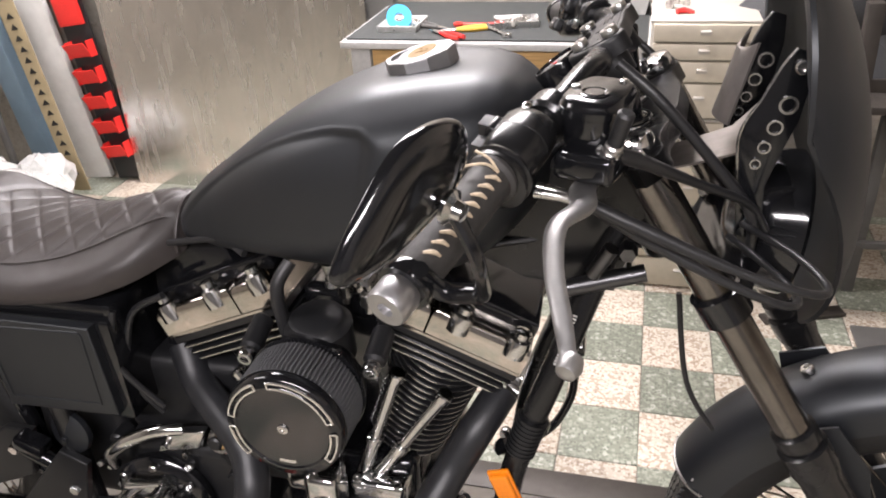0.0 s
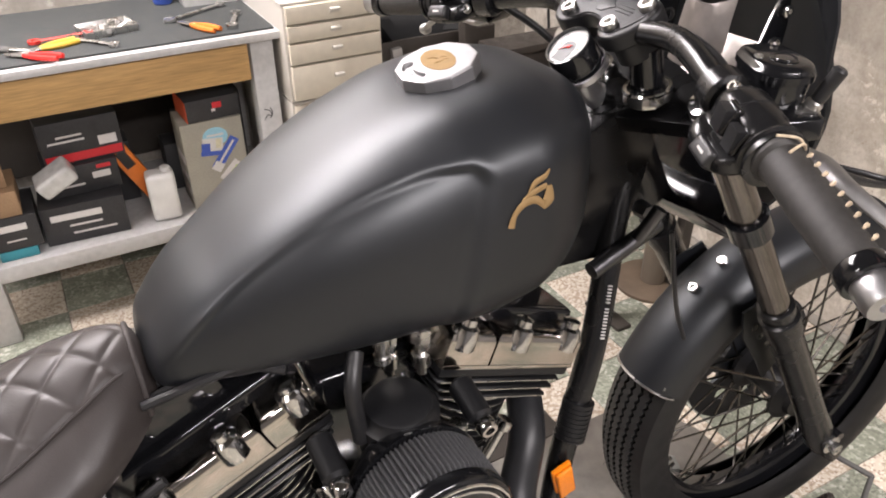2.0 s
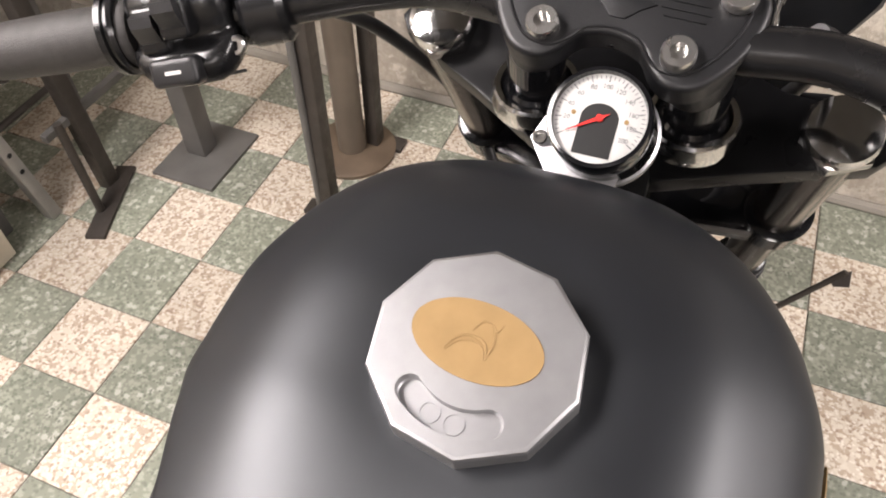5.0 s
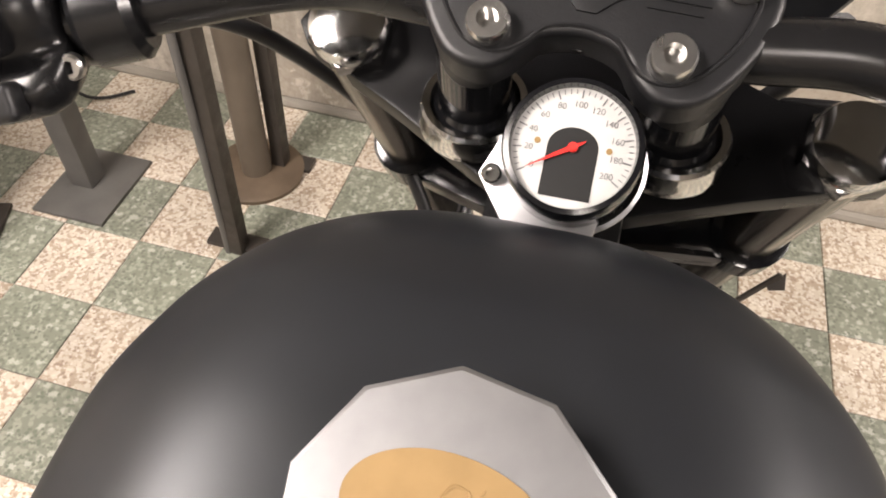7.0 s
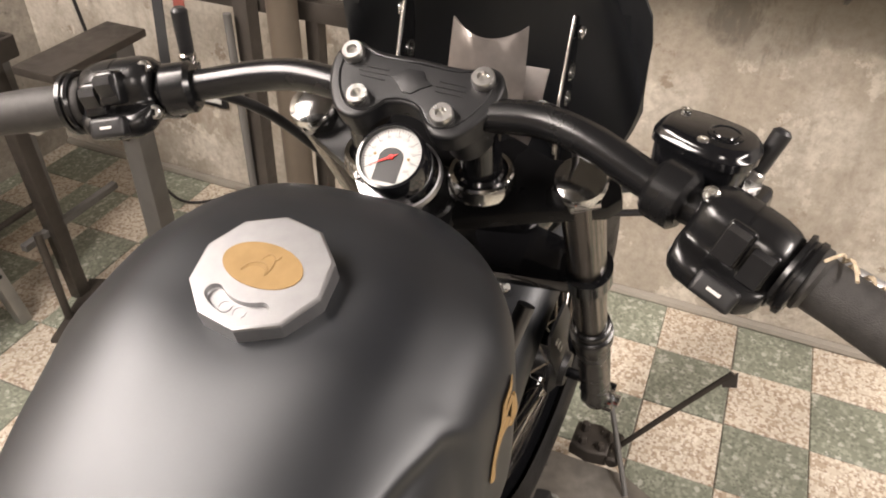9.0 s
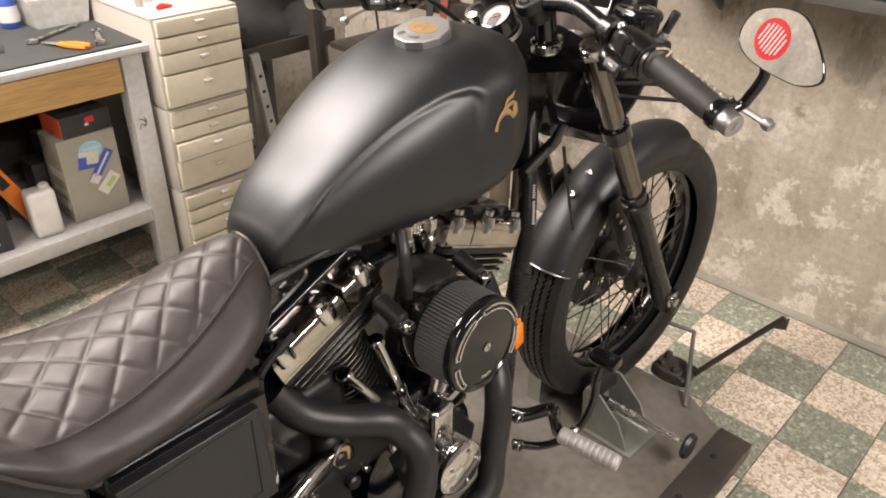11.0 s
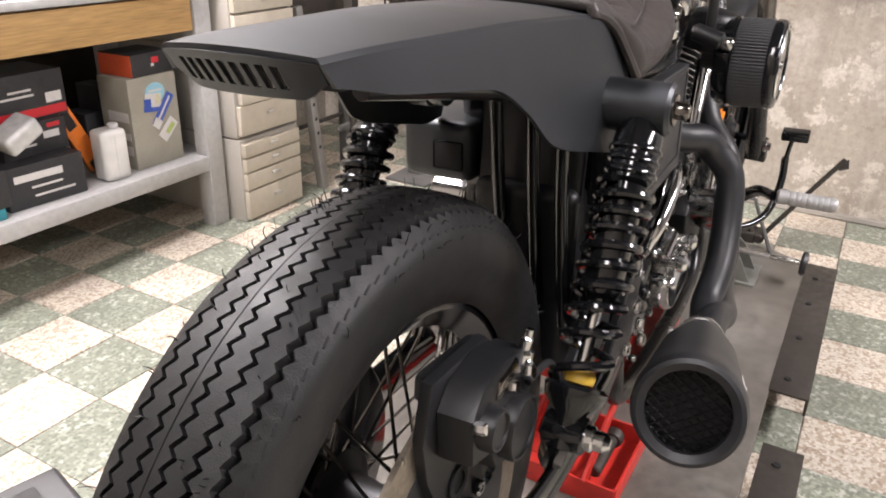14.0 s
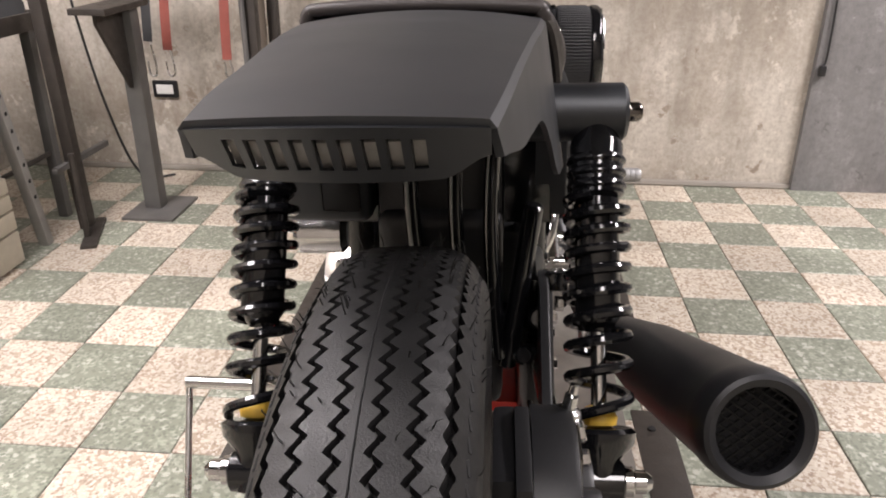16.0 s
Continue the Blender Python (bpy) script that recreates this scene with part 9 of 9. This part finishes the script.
cyl(bm, (-0.07, -0.1, 0.24), (0.28, -0.1, 0.24), 0.009, seg=10)
part("lower_rail", bm, DARKSTEEL, tr)
# leg holes as discs with their inner shade painted on
for k in range(5):
    bm = B()
    lathe(bm, [(0.007, 0), (0.0, 0.001)], frame_at((-0.07, -0.118, 0.2 + k * 0.05), (0, -1, 0)), 10)
    part("leg_hole", bm, BLACKHOLE, tr)
for k, (x, y, m, a) in enumerate(((0.0, -0.06, YELLOW, 20), (0.07, -0.03, YELLOW, 60), (0.12, -0.07, DARKSTEEL, 0), (0.18, -0.02, CARDBOARD, 35), (0.22, -0.06, PLASTIC, -20))):
    bm = B()
    box(bm, 0.085, 0.035, 0.03, T3((0, 0, 0.015)) @ rot("Y", 4), 0.008, 2)
    box(bm, 0.03, 0.02, 0.05, T3((0.02, 0, 0.03)), 0.006, 2)
    solid("power_tool", bm, m, "small yellow and black tool in the trolley tray" if m is YELLOW else "dark tool in the trolley tray", "tool", pose(0.56 + x, 2.62 + y, 0.668, 0, 0, a), group="tools in the trolley")
bm = B()
bmesh.ops.create_icosphere(bm, subdivisions=4, radius=1.0)
for v in bm.verts:
    n_ = noise.noise(v.co * 1.6) * 0.25 + noise.noise(v.co * 4.5 + Vector((3, 1, 0))) * 0.12
    v.co = Vector((math.copysign(abs(v.co.x) ** 0.7, v.co.x) * 0.27, math.copysign(abs(v.co.y) ** 0.7, v.co.y) * 0.19, max(-0.25, v.co.z) * 0.24)) * (1 + n_)
lo = min(v.co.z for v in bm.verts)
solid("covered_machine", bm, CLOTH, "small machine under a creased black cover", "cover", T3((0.67, 2.72, 0.668 - lo)), angle=25)

# ---- on the front wall ----
sh = thing("wall_shelf", "grey steel wall shelf with folded front edge", "shelf", T3((WX, 0, 0)))
bm = B()
box(bm, 0.24, 1.75, 0.012, T3((-0.12, 0.52, 1.048)), 0.002)
box(bm, 0.008, 1.75, 0.03, T3((-0.24, 0.52, 1.054)), 0.002)
part("board", bm, GREYSTEEL, sh)
for y in (0.0, 0.62, 1.25):
    bm = B()
    prism(bm, [(-0.01, 0.0), (-0.21, 0.0), (-0.01, -0.12)], 0.01, Matrix(((1, 0, 0, 0), (0, 0, -1, y), (0, 1, 0, 1.041), (0, 0, 0, 1))), 0.001)
    part("bracket", bm, GREYSTEEL, sh)
for k in range(7):
    bn = thing("storage_bin", "dark blue-grey plastic storage bin with a white label", "storage bin", T3((WX - 0.125, -0.22 + k * 0.225, 1.055)), group="bins on the wall shelf")
    bm = B()
    shell(bm, [[Vector((x * (0.095 + 0.014 * v), y * (0.095 + 0.010 * v), 0.16 * v)) for x, y in ((-1, -1), (-1, 1), (1, 1), (1, -1), (-1, -1))] for v in np.linspace(0, 1, 4)], 0.004)
    box(bm, 0.2, 0.2, 0.006, T3((0, 0, 0.003)))
    box(bm, 0.012, 0.215, 0.018, T3((-0.112, 0, 0.155)), 0.003)
    part("tub", bm, mat("blue_grey_plastic", (0.028, 0.042, 0.052), 0.45, grain=0.1), bn)
    bm = B()
    box(bm, 0.0015, 0.085, 0.035, T3((-0.1075, -0.02, 0.09)) @ rot("Y", -5))
    part("label", bm, WHITEP, bn, "white label")
    bm = B()
    box(bm, 0.001, 0.05, 0.012, T3((-0.1088, -0.02, 0.09)) @ rot("Y", -5))
    part("label_bar", bm, BLACKINK, bn)
ot = thing("wall_outlet", "black-framed electric socket low on the wall", "socket", T3((WX, 2.33, 0.345)))
bm = B()
box(bm, 0.014, 0.105, 0.07, T3((-0.007, 0, 0)), 0.006)
part("frame", bm, PLASTIC, ot)
bm = B()
box(bm, 0.006, 0.07, 0.038, T3((-0.015, 0, 0)), 0.002)
part("insert", bm, WHITEP, ot)
bm = B()
sweep(bm, [(0, 0, 0.9), (-0.004, 0.008, 0.5), (-0.005, -0.005, 0.06), (-0.006, 0.004, 0.0)], 0.004, 8, 8)
box(bm, 0.022, 0.024, 0.04, T3((-0.010, 0.004, -0.02)), 0.005)
solid("hanging_plug", bm, PLASTIC, "black power cord with plug hanging on the wall", "cord", T3((WX - 0.034, -0.245, 0.50)))
bm = B()
sweep(bm, [(WX - 0.01, 0.40, 0.97), (WX - 0.012, 0.2, 0.88), (WX - 0.012, 0.02, 0.84), (WX - 0.012, -0.1, 0.90), (WX - 0.01, -0.12, 0.99)], 0.005, 8, 8)
solid("white_cable", bm, WHITEP, "loose white cable drooping on the wall", "cable")
bm = B()
sweep(bm, [(WX - 0.3, 2.5, 0.75), (WX - 0.28, 2.45, 0.35), (WX - 0.2, 2.4, 0.05), (WX - 0.1, 2.3, 0.008)], 0.005, 8, 8)
solid("black_cable", bm, PLASTIC, "black cable hanging to the floor", "cable")

# ---- floor ----
TILE = 0.2
bm = B()
box(bm, WX - LX, BY - RY, 0.05, T3(((WX + LX) / 2, (BY + RY) / 2, -0.029)))
floor = solid("floor", bm, GROUT, "checkered floor of cream and green terrazzo tiles", "floor", kind="structure")


def tile_mesh(material):
    t = bmesh.new()
    h, b_ = TILE / 2 - 0.0012, 0.0022
    lo = [t.verts.new((sx * h, sy * h, -0.006)) for sx, sy in ((-1, -1), (1, -1), (1, 1), (-1, 1))]
    mid = [t.verts.new((sx * h, sy * h, -0.0016)) for sx, sy in ((-1, -1), (1, -1), (1, 1), (-1, 1))]
    hi = [t.verts.new((sx * (h - b_), sy * (h - b_), 0.0)) for sx, sy in ((-1, -1), (1, -1), (1, 1), (-1, 1))]
    t.faces.new(hi)
    for a, b in ((lo, mid), (mid, hi)):
        for k in range(4):
            t.faces.new((a[k], a[(k + 1) % 4], b[(k + 1) % 4], b[k]))
    me = bpy.data.meshes.new("tile")
    t.to_mesh(me)
    t.free()
    me.materials.append(material)
    return me


tiles = {0: tile_mesh(GREEN), 1: tile_mesh(CREAM)}
rnd = random.Random(5)
rest = {0: B(), 1: B()}
for i in range(-16, 7):
    for j in range(-12, 16):
        kind_ = (i + j) % 2
        m = pose((i + 0.5) * TILE + rnd.uniform(-1, 1) * 0.0008, (j + 0.5) * TILE + rnd.uniform(-1, 1) * 0.0008, rnd.uniform(-1, 1) * 0.0006, rnd.uniform(-1, 1) * 0.12, rnd.uniform(-1, 1) * 0.12, 90 * rnd.randrange(4) + rnd.uniform(-1, 1) * 0.25)
        if -7 <= i and -2 <= j <= 14:
            ob = new("tile", tiles[kind_])
            ob.parent = floor
            ob.matrix_basis = m
        else:
            t = bmesh.new()
            t.from_mesh(tiles[kind_])
            put(rest[kind_], t, m)
for k, name in ((0, "outer_tiles"), (1, "outer_tiles")):
    ob = new(name, mesh_of(name, rest[k], (GREEN, CREAM)[k]))
    ob.parent = floor
    ob["kind"] = "stuff"
